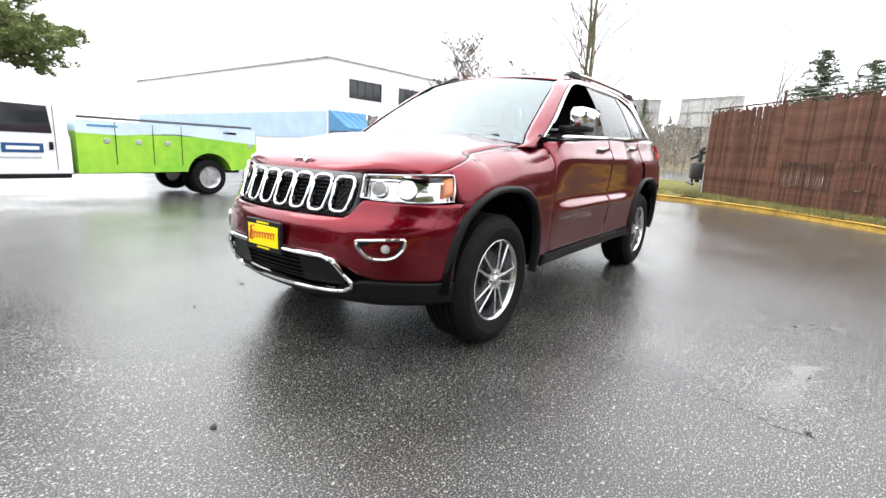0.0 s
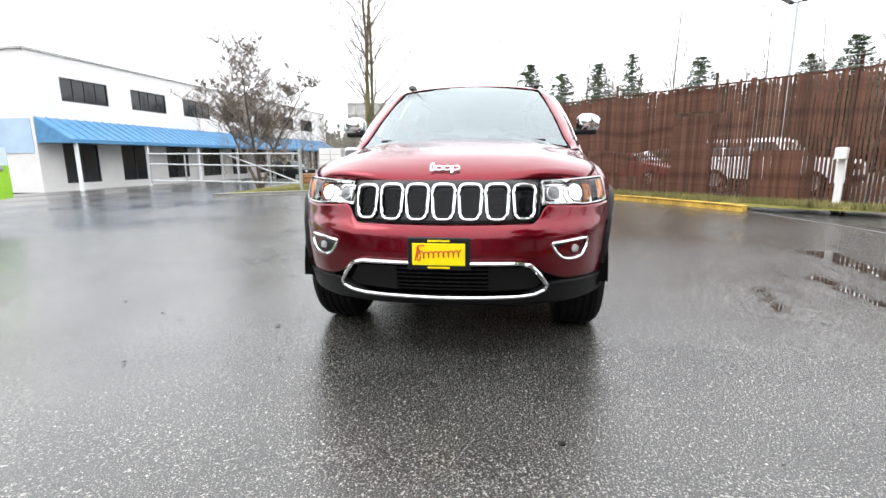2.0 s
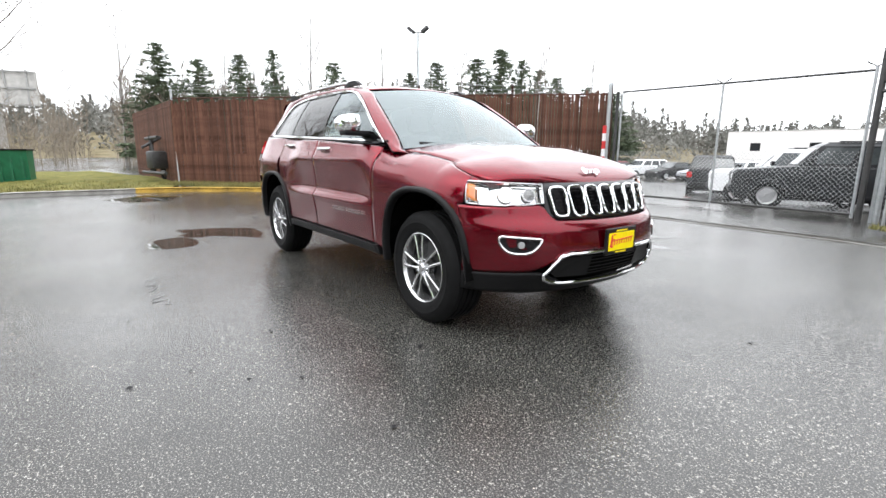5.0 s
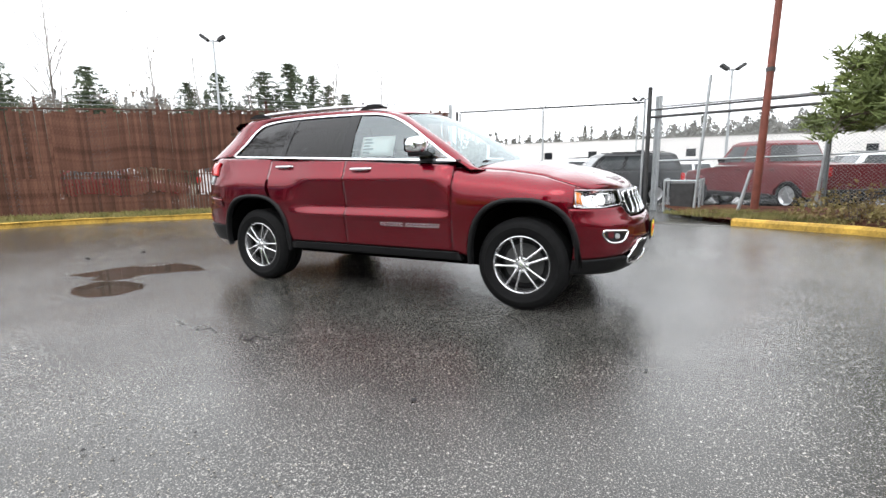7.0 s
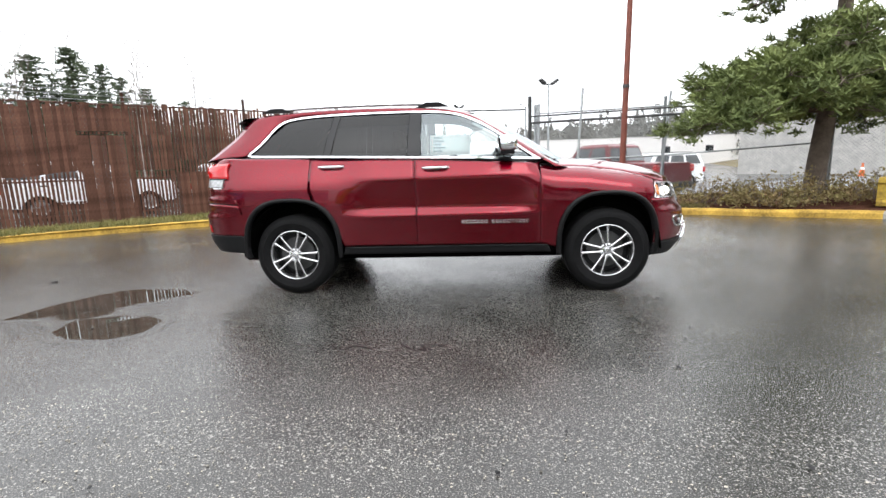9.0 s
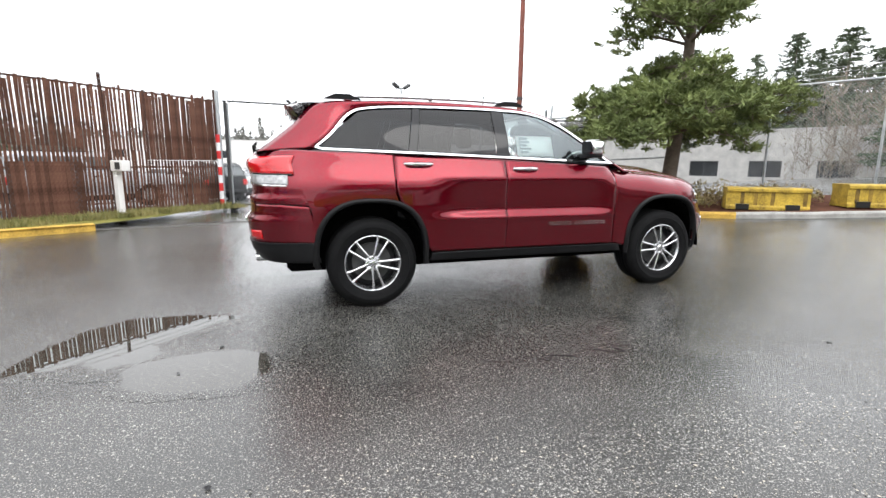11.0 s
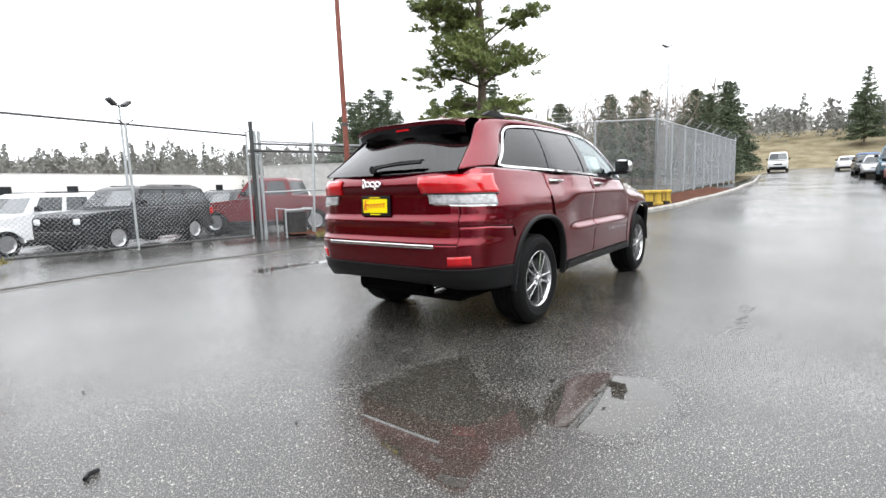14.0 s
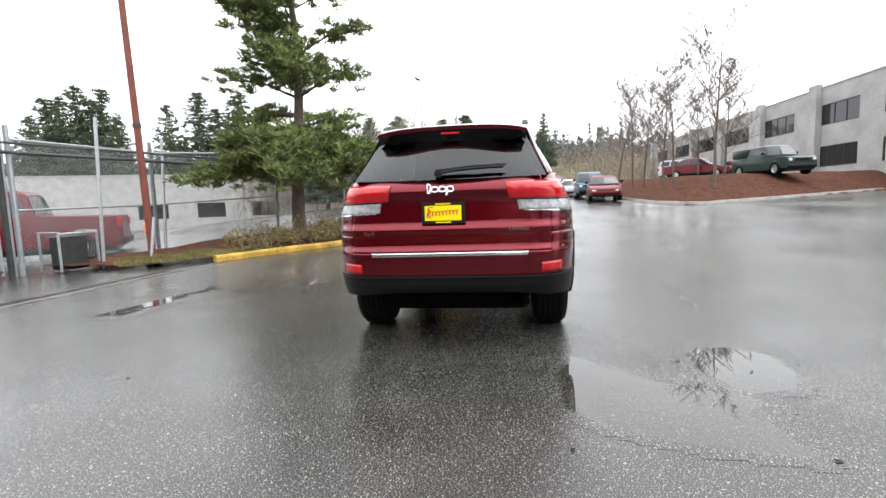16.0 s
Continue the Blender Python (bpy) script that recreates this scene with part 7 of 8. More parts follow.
across("tailgate", lambda y: 0.758, lambda y: np.interp(y, [0, 0.72], [1.275, 1.285]), u_at_y(0.7238, 1.0, False), M_car, 61, 40, front=False, lift=0.001)
across("bumper_chrome_strip", lambda y: 0.728, lambda y: 0.752, u_at_y(0.56, 0.74, False), M_chrome, 31, 5, front=False, lift=0.012, label="chrome strip across the rear bumper")
across("rear_bumper_chrome", lambda y: 0.566, lambda y: 0.578, u_at_x(-1.95, 0.57), M_black, 41, 3, front=False, lift=0.012, label="thin black edge strip")

# hood
def hood():
    nu, nv = 41, 26
    pts = np.zeros((nv, nu, 3))
    for j, t in enumerate(np.linspace(0, 1, nv)):
        for i, s in enumerate(np.linspace(-1, 1, nu)):
            a = abs(s)
            back, front = 0.99 + 0.16 * (1 - a ** 2.2), 2.15 - 0.205 * a ** 3.0
            x = back + (front - back) * t
            xe = 0.99 + (1.945 - 0.99) * t
            ye = float(P(u_at_x(xe, float(hood_line(xe))), float(hood_line(xe)))[1]) - 0.006
            y = s * ye
            ze = float(hood_line(xe)) + 0.002
            zc = float(np.interp(x, [0.95, 1.15, 1.5, 1.8, 1.95, 2.05, 2.11, 2.15], [1.225, 1.222, 1.19, 1.135, 1.092, 1.045, 1.002, 0.962]))
            zc = zc if a < 1 else ze
            ridge = 0.010 * math.exp(-((a - 0.6) / 0.11) ** 2) * (1 - t) ** 0.3 * float(smooth(0, 0.2, t))
            z = ze + (zc - ze) * (1 - a ** 2.6) + ridge * (1 - t ** 6)
            pts[j, i] = (x, y, z)
    lip = pts[-1:] + np.array([0.003, 0, -0.035])
    pts = np.concatenate([pts, lip])
    sheet("hood", pts, M_car, CAR, 1, "wet red hood with rain beads", 0.02, flip=False)


hood()

# greenhouse: two edge lines, then panels between them
def glass_y(x, z):
    d = z - 1.25
    return 0.868 - 0.30 * d - 0.49 * d * d - 0.05 * float(smooth(0.2, 0.95, x)) - 0.075 * float(smooth(-0.9, -1.95, x))


def spline(keys, n):
    k = np.array(keys, float)
    d = np.concatenate([[0], np.cumsum(np.linalg.norm(np.diff(k, axis=0), axis=1) ** 0.7)])
    out = []
    for t in np.linspace(0, d[-1], n):
        i = int(np.clip(np.searchsorted(d, t) - 1, 0, len(k) - 2))
        f = (t - d[i]) / (d[i + 1] - d[i])
        p0, p1, p2, p3 = k[max(i - 1, 0)], k[i], k[i + 1], k[min(i + 2, len(k) - 1)]
        out.append(0.5 * (2 * p1 + (p2 - p0) * f + (2 * p0 - 5 * p1 + 4 * p2 - p3) * f * f + (3 * p1 - p0 - 3 * p2 + p3) * f ** 3))
    return np.array(out)


DLO = [(1.0, 1.135), (0.90, 1.200), (0.80, 1.245), (0.61, 1.375), (0.33, 1.555), (0.08, 1.652), (-0.26, 1.682), (-0.97, 1.684), (-1.42, 1.662), (-1.60, 1.605), (-1.76, 1.43), (-1.90, 1.315)]
RIM = [(1.13, 0.765, 1.13), (1.02, 0.775, 1.165), (0.93, 0.745, 1.228), (0.70, 0.70, 1.382), (0.42, 0.64, 1.55), (0.20, 0.595, 1.665), (-0.2, 0.60, 1.722), (-0.97, 0.61, 1.738), (-1.5, 0.60, 1.722), (-1.86, 0.59, 1.685), (-2.06, 0.64, 1.50), (-2.33, 0.715, 1.285)]
dlo3 = [(x, glass_y(x, z), z) for x, z in DLO]
for side in (1, -1):
    NK = 70
    lo = np.concatenate([spline(dlo3[i:i + 2] if False else dlo3, NK)])
    hi = spline(RIM, NK)
    rows = []
    for v in np.linspace(0, 1, 7):
        bulge = math.sin(math.pi * v) * 0.014
        rows.append(lo + (hi - lo) * v + np.array([0, bulge, bulge * 0.6]))
    sheet("roof_side", np.array(rows), M_car, CAR, side, "", 0.02, flip=True)
    # strip of body between the doors' tops and the glass
    xs = np.linspace(0.9, -1.9, 50)
    rows = [[(x, float(P(x if x > -1.6 else u_at_x(x, belt(x)), belt(x))[1]) - 0.002, belt(x) - 0.004) for x in xs],
            [(x, glass_y(x, belt(x) + 0.02) + 0.006, belt(x) + 0.02) for x in xs]]
    sheet("belt_seal", np.array(rows), M_gloss, CAR, side, "black window seal", 0.01, flip=False)
    # chrome round the windows
    ring = [(x, glass_y(x, belt(x) + 0.02) + 0.012, belt(x) + 0.02) for x in np.linspace(-1.9, 0.9, 40)]
    arc = spline([(x, y + 0.008, z) for x, y, z in dlo3[1:]], 80)[2:-1]
    loop = ring[1:-1] + [tuple(p) for p in arc]
    bm = bmesh.new()
    path = [Vector(p) for p in loop]
    sec = []
    for i, p in enumerate(path):
        d = (path[(i + 1) % len(path)] - path[i - 1]).normalized()
        o = Vector((0, 1, 0.25)).normalized()
        w = d.cross(o).normalized()
        sec.append([bm.verts.new(((q := p + w * a + o * b).x, q.y * side, q.z)) for a, b in ((-0.011, 0), (-0.008, 0.006), (0.008, 0.006), (0.011, 0))])
    for i in range(len(sec)):
        a, b = sec[i], sec[(i + 1) % len(sec)]
        for k in range(3):
            bm.faces.new((a[k], a[k + 1], b[k + 1], b[k]))
    part("window_chrome", bm, M_chrome, CAR, "chrome window surround", shade=True)

    def pane(name, xl, xr, material, label, inset=0.0, shape=None):
        """Side glass between two leaning lines; each is (x at the belt, x at the top)."""
        rows = []
        dz = np.array([(x, z) for x, z in spline([(a, b) for a, b in DLO[1:]], 200)])
        order = np.argsort(dz[:, 0])
        for v in np.linspace(0, 1, 12):
            row = []
            for s in np.linspace(0, 1, 14):
                x = (xl[0] + (xr[0] - xl[0]) * s)
                xt = (xl[1] + (xr[1] - xl[1]) * s)
                zt = float(np.interp(xt, dz[order, 0], dz[order, 1])) - 0.006
                zb = belt(x) + 0.025
                xx, z = x + (xt - x) * v, zb + (zt - zb) * v
                row.append((xx, glass_y(xx, z) - 0.004 - inset, z))
            rows.append(row)
        return sheet(name, np.array(rows), material, CAR, side, label, 0.004, flip=True, solidify=False)

    if side < 0:
        pane("front_door_window", (-0.215, -0.215), (0.85, 0.70), M_clear, "clear front door window, closed")
    pane("rear_door_window", (-1.06, -0.985), (-0.345, -0.335), M_tinted, "dark privacy glass")
    pane("quarter_window", (-1.875, -1.50), (-1.14, -1.06), M_tinted, "dark privacy glass")
    pane("door_pillar", (-0.34, -0.33), (-0.22, -0.222), M_gloss, "gloss black pillar", inset=-0.006)
    pane("door_pillar", (-1.135, -1.055), (-1.065, -0.99), M_gloss, "gloss black pillar", inset=-0.005)

# roof skin
def roof():
    rim = spline(RIM, 200)
    sel = rim[(rim[:, 0] < 0.21) & (rim[:, 0] > -1.87) & (rim[:, 2] > 1.6)]
    sel = even(sel, 34)
    rows = []
    for k, (x, y, z) in enumerate(sel):
        f = k / (len(sel) - 1)
        row = []
        for s in np.linspace(-1, 1, 33):
            a = abs(s)
            bow = 0.085 * (1 - a * a) * (1 - smooth(0, 0.25, f)) - 0.05 * (1 - a * a) * smooth(0.8, 1, f)
            crown = 0.042 * (1 - a ** 2.6) * (0.55 + 0.45 * math.sin(math.pi * min(1, f * 1.25 + 0.1)))
            row.append((x + bow, y * s, z + crown))
        rows.append(row)
    sheet("roof", np.array(rows), M_car, CAR, 1, "", 0.02, flip=False)


roof()


def screen(name, low, high, bow_low, bow_high, zl, zh, material, label, swell, nx=21, nz=14, forward=1):
    """Bowed glass between the two rims: from the keys low..high of RIM."""
    edge = spline(RIM[low:high + 1], nz)
    rows = []
    for k, (x, y, z) in enumerate(edge):
        f = k / (nz - 1)
        bow = bow_low + (bow_high - bow_low) * f
        dz = zl + (zh - zl) * f
        row = []
        for s in np.linspace(-1, 1, nx):
            c = 1 - s * s
            row.append((x + bow * c + forward * swell * math.sin(math.pi * f) * c, (y - 0.012) * s, z - 0.004 + dz * c))
        rows.append(row)
    return sheet(name, np.array(rows), material, CAR, 1, label, solidify=False, flip=False)


screen("windshield", 1, 5, 0.13, 0.085, 0.055, 0.033, M_windscreen, "sloping windshield that mirrors the sky", 0.02)
screen("rear_window", 9, 11, -0.09, -0.075, 0.02, -0.01, M_tinted, "dark rear window", 0.02, forward=-1)
part("cowl", box(bmesh.new(), 0.86, 1.02, -0.72, 0.72, 1.13, 1.165), M_clad, CAR, "black cowl below the windshield")

# spoiler over the rear window
bm = bmesh.new()
secs = []
for s in np.linspace(-1, 1, 25):
    a = abs(s)
    y = 0.585 * s
    tipx, tipz = -2.12 + 0.07 * a ** 4, 1.672 + 0.018 * (1 - a * a) - 0.02 * a ** 6
    secs.append([bm.verts.new(v) for v in ((-1.80, y, 1.70 + 0.035 * (1 - a ** 2.6)), (-1.98, y, 1.69 + 0.03 * (1 - a * a)), (tipx, y, tipz), (tipx + 0.012, y, tipz - 0.028))])
for p, q in zip(secs, secs[1:]):
    for k in range(3):
        bm.faces.new((p[k], p[k + 1], q[k + 1], q[k]))
part("spoiler", bm, M_car, CAR, "red roof spoiler", shade=True)
bm = bmesh.new()
secs = []
for s in np.linspace(-1, 1, 25):
    a = abs(s)
    y = 0.578 * s
    tipx, tipz = -2.105 + 0.07 * a ** 4, 1.645 + 0.018 * (1 - a * a) - 0.02 * a ** 6
    low = 1.555 + 0.035 * a ** 6
    secs.append([bm.verts.new(v) for v in ((tipx, y, tipz), (tipx + 0.03, y, tipz - 0.05), (-2.055 + 0.05 * a * a, y * 0.97, low + 0.012), (-1.98, y * 0.96, low))])
for p, q in zip(secs, secs[1:]):
    for k in range(3):
        bm.faces.new((p[k], p[k + 1], q[k + 1], q[k]))
for e in (secs[0], secs[-1]):
    bm.faces.new(e)
part("spoiler_underside", bm, M_gloss, CAR, "black underside of the spoiler", shade=True)
part("brake_light", box(bmesh.new(), -2.108, -2.098, -0.07, 0.07, 1.628, 1.644, 0.003), M_redlens, CAR, "high red brake light")

# inner body that closes the gaps, and the cabin
part("floor_pan", box(bmesh.new(), -2.15, 2.0, -0.58, 0.58, 0.27, 0.62, 0.04), M_void, CAR, "black underbody")
for s in (-1, 1):
    part("inner_sill", box(bmesh.new(), -0.93, 0.9, s * 0.55, s * 0.865, 0.4, 1.14, 0.02), M_void, CAR, "dark inner door shell")
part("engine_bay", box(bmesh.new(), 0.95, 1.95, -0.56, 0.56, 0.5, 1.0, 0.05), M_void, CAR)
bm = bmesh.new()
box(bm, 1.85, 2.05, -0.55, 0.55, 0.45, 0.92, 0.03)
part("radiator", bm, M_void, CAR)
part("boot_wall", box(bmesh.new(), -2.2, -1.2, -0.6, 0.6, 0.5, 1.16, 0.05), M_void, CAR)
part("dashboard", box(bmesh.new(), 0.52, 0.95, -0.72, 0.72, 0.9, 1.16, 0.06, 2), M_leather, CAR, "black dashboard")
bm = bmesh.new()
bmesh.ops.create_cone(bm, cap_ends=False, segments=28, radius1=0.185, radius2=0.185, depth=0.03)
part("steering_wheel", pipe(bmesh.new(), [(0.5 + 0.18 * 0.35 * math.sin(t), 0.37 + 0.18 * math.cos(t), 1.1 + 0.18 * math.sin(t)) for t in np.linspace(0, 6.1, 24)], 0.016), M_leather, CAR)
bm.free()
for y in (0.37, -0.37):
    bm = box(bmesh.new(), -0.28, 0.24, y - 0.26, y + 0.26, 0.62, 0.8, 0.06, 2)
    seat = part("front_seat", bm, M_leather, CAR, "black leather front seat", shade=True)
    bm = box(bmesh.new(), -0.09, 0.09, -0.25, 0.25, 0, 0.62, 0.06, 2)
    bk = part("backrest", bm, M_leather, seat, shade=True)
    bk.matrix_basis = pose(-0.28, y, 0.72, 0, -16, 0)
    bm = box(bmesh.new(), -0.05, 0.05, -0.13, 0.13, 0, 0.19, 0.04, 2)
    hr = part("headrest", bm, M_leather, seat, shade=True)
    hr.matrix_basis = pose(-0.47, y, 1.35, 0, -10, 0)
bm = box(bmesh.new(), -1.2, -0.95, -0.62, 0.62, 0.7, 1.3, 0.07, 2)
part("rear_bench", bm, M_leather, CAR, "black rear bench", shade=True)
part("headliner", box(bmesh.new(), -1.85, 0.1, -0.52, 0.52, 1.66, 1.685, 0.01), M_void, CAR)

# ---------------------------------------------------------------- fittings of the red car
def wheel_meshes():
    """Meshes shared by the four wheels; the outer face looks along +y, the axle at the origin."""
    out = {}

    def keep(name, bm, material, shade=True, angle=35):
        me = bpy.data.meshes.new(name)
        bmesh.ops.recalc_face_normals(bm, faces=bm.faces)
        if shade:
            for f in bm.faces:
                f.smooth = True
            for e in bm.edges:
                if len(e.link_faces) == 2 and e.calc_face_angle(0) > radians(angle):
                    e.smooth = False
        bm.to_mesh(me)
        bm.free()
        me.materials.append(material)
        out[name] = me

    R = TYRE_R
    prof = [(0.233, 0.012), (0.245, 0.024), (0.27, 0.033), (0.30, 0.035), (0.303, 0.037), (0.308, 0.037), (0.311, 0.034), (0.335, 0.03), (0.355, 0.018), (0.368, 0.0)]
    grooves = []
    y = -0.012
    for k in range(5):
        grooves += [(R, y), (R, y - 0.03), (R - 0.01, y - 0.032), (R - 0.01, y - 0.041)]
        y -= 0.043
    prof2 = [(0.368, -0.222), (0.345, -0.245), (0.30, -0.25), (0.24, -0.235)]
    bm = bmesh.new()
    lathe(bm, prof + grooves + prof2, 72)
    keep("tyre", bm, M_rubber)
    bm = bmesh.new()
    lathe(bm, [(0.234, 0.012), (0.237, 0.02), (0.232, 0.022), (0.222, 0.012), (0.218, -0.01), (0.212, -0.06), (0.205, -0.2)], 64)
    keep("rim", bm, M_satin)
    bm = bmesh.new()
    lathe(bm, [(0.0, -0.095), (0.205, -0.095), (0.212, -0.06)], 40)
    keep("barrel", bm, M_pocket)
    bm = bmesh.new()
    lathe(bm, [(0.06, -0.085), (0.165, -0.085), (0.165, -0.07), (0.06, -0.07)], 40)
    keep("brake_disc", bm, M_darksteel)
    bm = bmesh.new()
    # a twin spoke: two bars that leave the hub together and open outwards, machined face over dark flanks
    for s in (-1, 1):
        pts = [(0.035, 0.014 * s, 0.008, 0.014), (0.075, 0.021 * s, 0.016, 0.0088), (0.14, 0.031 * s, 0.014, 0.0082), (0.19, 0.039 * s, 0.012, 0.0086), (0.224, 0.047 * s, 0.012, 0.012)]
        rings = []
        for r, off, y, w in pts:
            rings.append([bm.verts.new(v) for v in ((r, y, off - w), (r, y + 0.004, off), (r, y, off + w), (r, y - 0.012, off + w * 0.9), (r, y - 0.045, off + w * 0.4), (r, y - 0.045, off - w * 0.4), (r, y - 0.012, off - w * 0.9))])
        for a, b in zip(rings, rings[1:]):
            for k in range(7):
                bm.faces.new((a[k], a[(k + 1) % 7], b[(k + 1) % 7], b[k]))
    keep("spoke", bm, M_satin, True, 25)
    bm = bmesh.new()
    lathe(bm, [(0.0, 0.026), (0.022, 0.025), (0.028, 0.02), (0.032, 0.012), (0.066, 0.004), (0.07, -0.04)], 32)
    keep("hub_cap", bm, M_satin)
    bm = bmesh.new()
    bmesh.ops.create_cone(bm, cap_ends=True, segments=6, radius1=0.0105, radius2=0.009, depth=0.03, matrix=Matrix.Rotation(radians(-90), 4, "X"))
    keep("lug_nut", bm, M_chrome)
    return out


WM = wheel_meshes()
for xa in (AXLE, -AXLE):
    for side in (1, -1):
        w = part("wheel", WM["tyre"], None, CAR, "five twin-spoke alloy wheel with black tyre")
        w.matrix_basis = pose(xa, side * (HUB_Y - 0.002), HUB_Z, 0, (14 if xa > 0 else 50) + 20 * side, 0 if side > 0 else 180)
        for nm in ("rim", "barrel", "brake_disc", "hub_cap"):
            part(nm, WM[nm], None, w)
        for k in range(5):
            s = part("spoke", WM["spoke"], None, w)
            s.matrix_basis = pose(0, 0, 0, 0, 72 * k, 0)
            nut = part("lug_nut", WM["lug_nut"], None, w)
            a = radians(72 * k + 36)
            nut.matrix_basis = pose(0.052 * math.cos(a), 0.008, 0.052 * math.sin(a))


def front_at(y, z, lift=0.0):
    """A point of the nose at a distance y from the middle."""
    u = u_at_y(y, z, True)
    g = np.array([[min(u, 2.597), z]])
    p = P(np.array([u]), np.array([z]))[0] + outward(g)[0] * lift
    return Vector((p[0], math.copysign(p[1], y), p[2])) if y else Vector((p[0], 0.0, p[2]))


def front_out(y, z):
    u = min(u_at_y(y, z, True), 2.597)
    n = outward(np.array([[u, z]]))[0]
    return Vector((n[0], math.copysign(n[1], y), n[2]))


def loop_pipe(bm, pts, r, seg=8):
    n = len(pts)
    rings = []
    for i, p in enumerate(pts):
        d = (Vector(pts[(i + 1) % n]) - Vector(pts[i - 1])).normalized()
        q = d.to_track_quat("Z", "Y")
        rings.append([bm.verts.new(Vector(p) + q @ Vector((r * math.cos(6.2832 * k / seg), r * math.sin(6.2832 * k / seg), 0))) for k in range(seg)])
    for i in range(n):
        a, b = rings[i], rings[(i + 1) % n]
        # nearest start keeps the skin from twisting
        o = min(range(seg), key=lambda k: (b[k].co - a[0].co).length)
        for k in range(seg):
            bm.faces.new((a[k], a[(k + 1) % seg], b[(k + 1 + o) % seg], b[(k + o) % seg]))
    return bm


# grille
grille = across("grille", lambda y: 0.752, lambda y: 0.972, u_at_y(0.505, 0.86), M_gloss, 41, 6, lift=-0.012, label="black grille with seven chrome-ringed slots")
for k in range(-3, 4):
    yc, hw, hh = k * 0.1365, 0.056 - 0.003 * (abs(k) == 3), 0.087 - 0.004 * (abs(k) == 3)
    zc = 0.858
    ring, inner = [], []
    outline = []
    for t in np.linspace(0, 2 * math.pi, 180, endpoint=False):
        c, s = math.cos(t), math.sin(t)
        a, b = math.copysign(abs(c) ** 0.42, c), math.copysign(abs(s) ** 0.42, s)
        outline.append((yc + hw * a * (1 + 0.10 * b), zc + hh * b))
    ring = [front_at(y, z, 0.004) for y, z in even(outline + outline[:1], 64)[:-1]]
    for _ in range(3):
        ring = [(ring[i - 1] + ring[i] * 2 + ring[(i + 1) % len(ring)]) / 4 for i in range(len(ring))]
    part("slot_ring", loop_pipe(bmesh.new(), ring, 0.0085), M_chrome, grille, "chrome ring round a grille slot", shade=True)
    bm = bmesh.new()
    cell = 0.0155
    for r in range(-4, 5):
        for c in range(-3, 4):
            y, z = yc + (c + 0.5 * (r % 2)) * cell * 1.75, zc + r * cell * 1.25
            if abs(y - yc) > hw - 0.012 or abs(z - zc) > hh - 0.012:
                continue
            o, n = front_at(y, z, -0.006), front_out(y, z)
            side_v = Vector((-n.y, n.x, 0)).normalized()
            ups = n.cross(side_v) * -1
            va, vb = [], []
            for i in range(6):
                t = math.pi / 3 * i
                d = side_v * math.cos(t) + ups * math.sin(t) * 0.75
                va.append(bm.verts.new(o + d * cell * 0.98 - n * 0.006))
                vb.append(bm.verts.new(o + d * cell * 0.72 + n * 0.003))
            for i in range(6):
                bm.faces.new((va[i], va[(i + 1) % 6], vb[(i + 1) % 6], vb[i]))
    part("honeycomb", bm, M_gloss, grille, "black honeycomb mesh")

# lower intake: chrome loop, mesh bars, side grilles
trap = [(-0.40, 0.563), (0, 0.566), (0.40, 0.563), (0.455, 0.548), (0.495, 0.505), (0.538, 0.44), (0.53, 0.415), (0.48, 0.392), (0.40, 0.383), (0, 0.376), (-0.40, 0.383), (-0.48, 0.392), (-0.53, 0.415), (-0.538, 0.44), (-0.495, 0.505), (-0.455, 0.548)]
dense = []
for (a, b), (c, d) in zip(trap, trap[1:] + trap[:1]):
    k = max(2, int(math.hypot(c - a, d - b) / 0.04))
    dense += [(a + (c - a) * i / k, b + (d - b) * i / k) for i in range(k)]
part("intake_chrome", loop_pipe(bmesh.new(), [front_at(y - 0.012, z, 0.012) for y, z in dense], 0.0115), M_chrome, CAR, "chrome surround of the lower intake", shade=True)
for z in np.linspace(0.40, 0.55, 7):
    part("intake_bar", pipe(bmesh.new(), [front_at(y, z, -0.02) for y in np.linspace(-0.48, 0.48, 14)], 0.004, 5), M_clad, CAR)
for s in (-1, 1):
    bm = bmesh.new()
    q = [front_at(s * y, z, -0.004) for y, z in ((0.235, 0.405), (0.47, 0.415), (0.505, 0.445), (0.45, 0.535), (0.235, 0.54))]
    bm.faces.new([bm.verts.new(p) for p in q])
    part("intake_blank", bm, M_clad, CAR, "grey-black blanking panel")

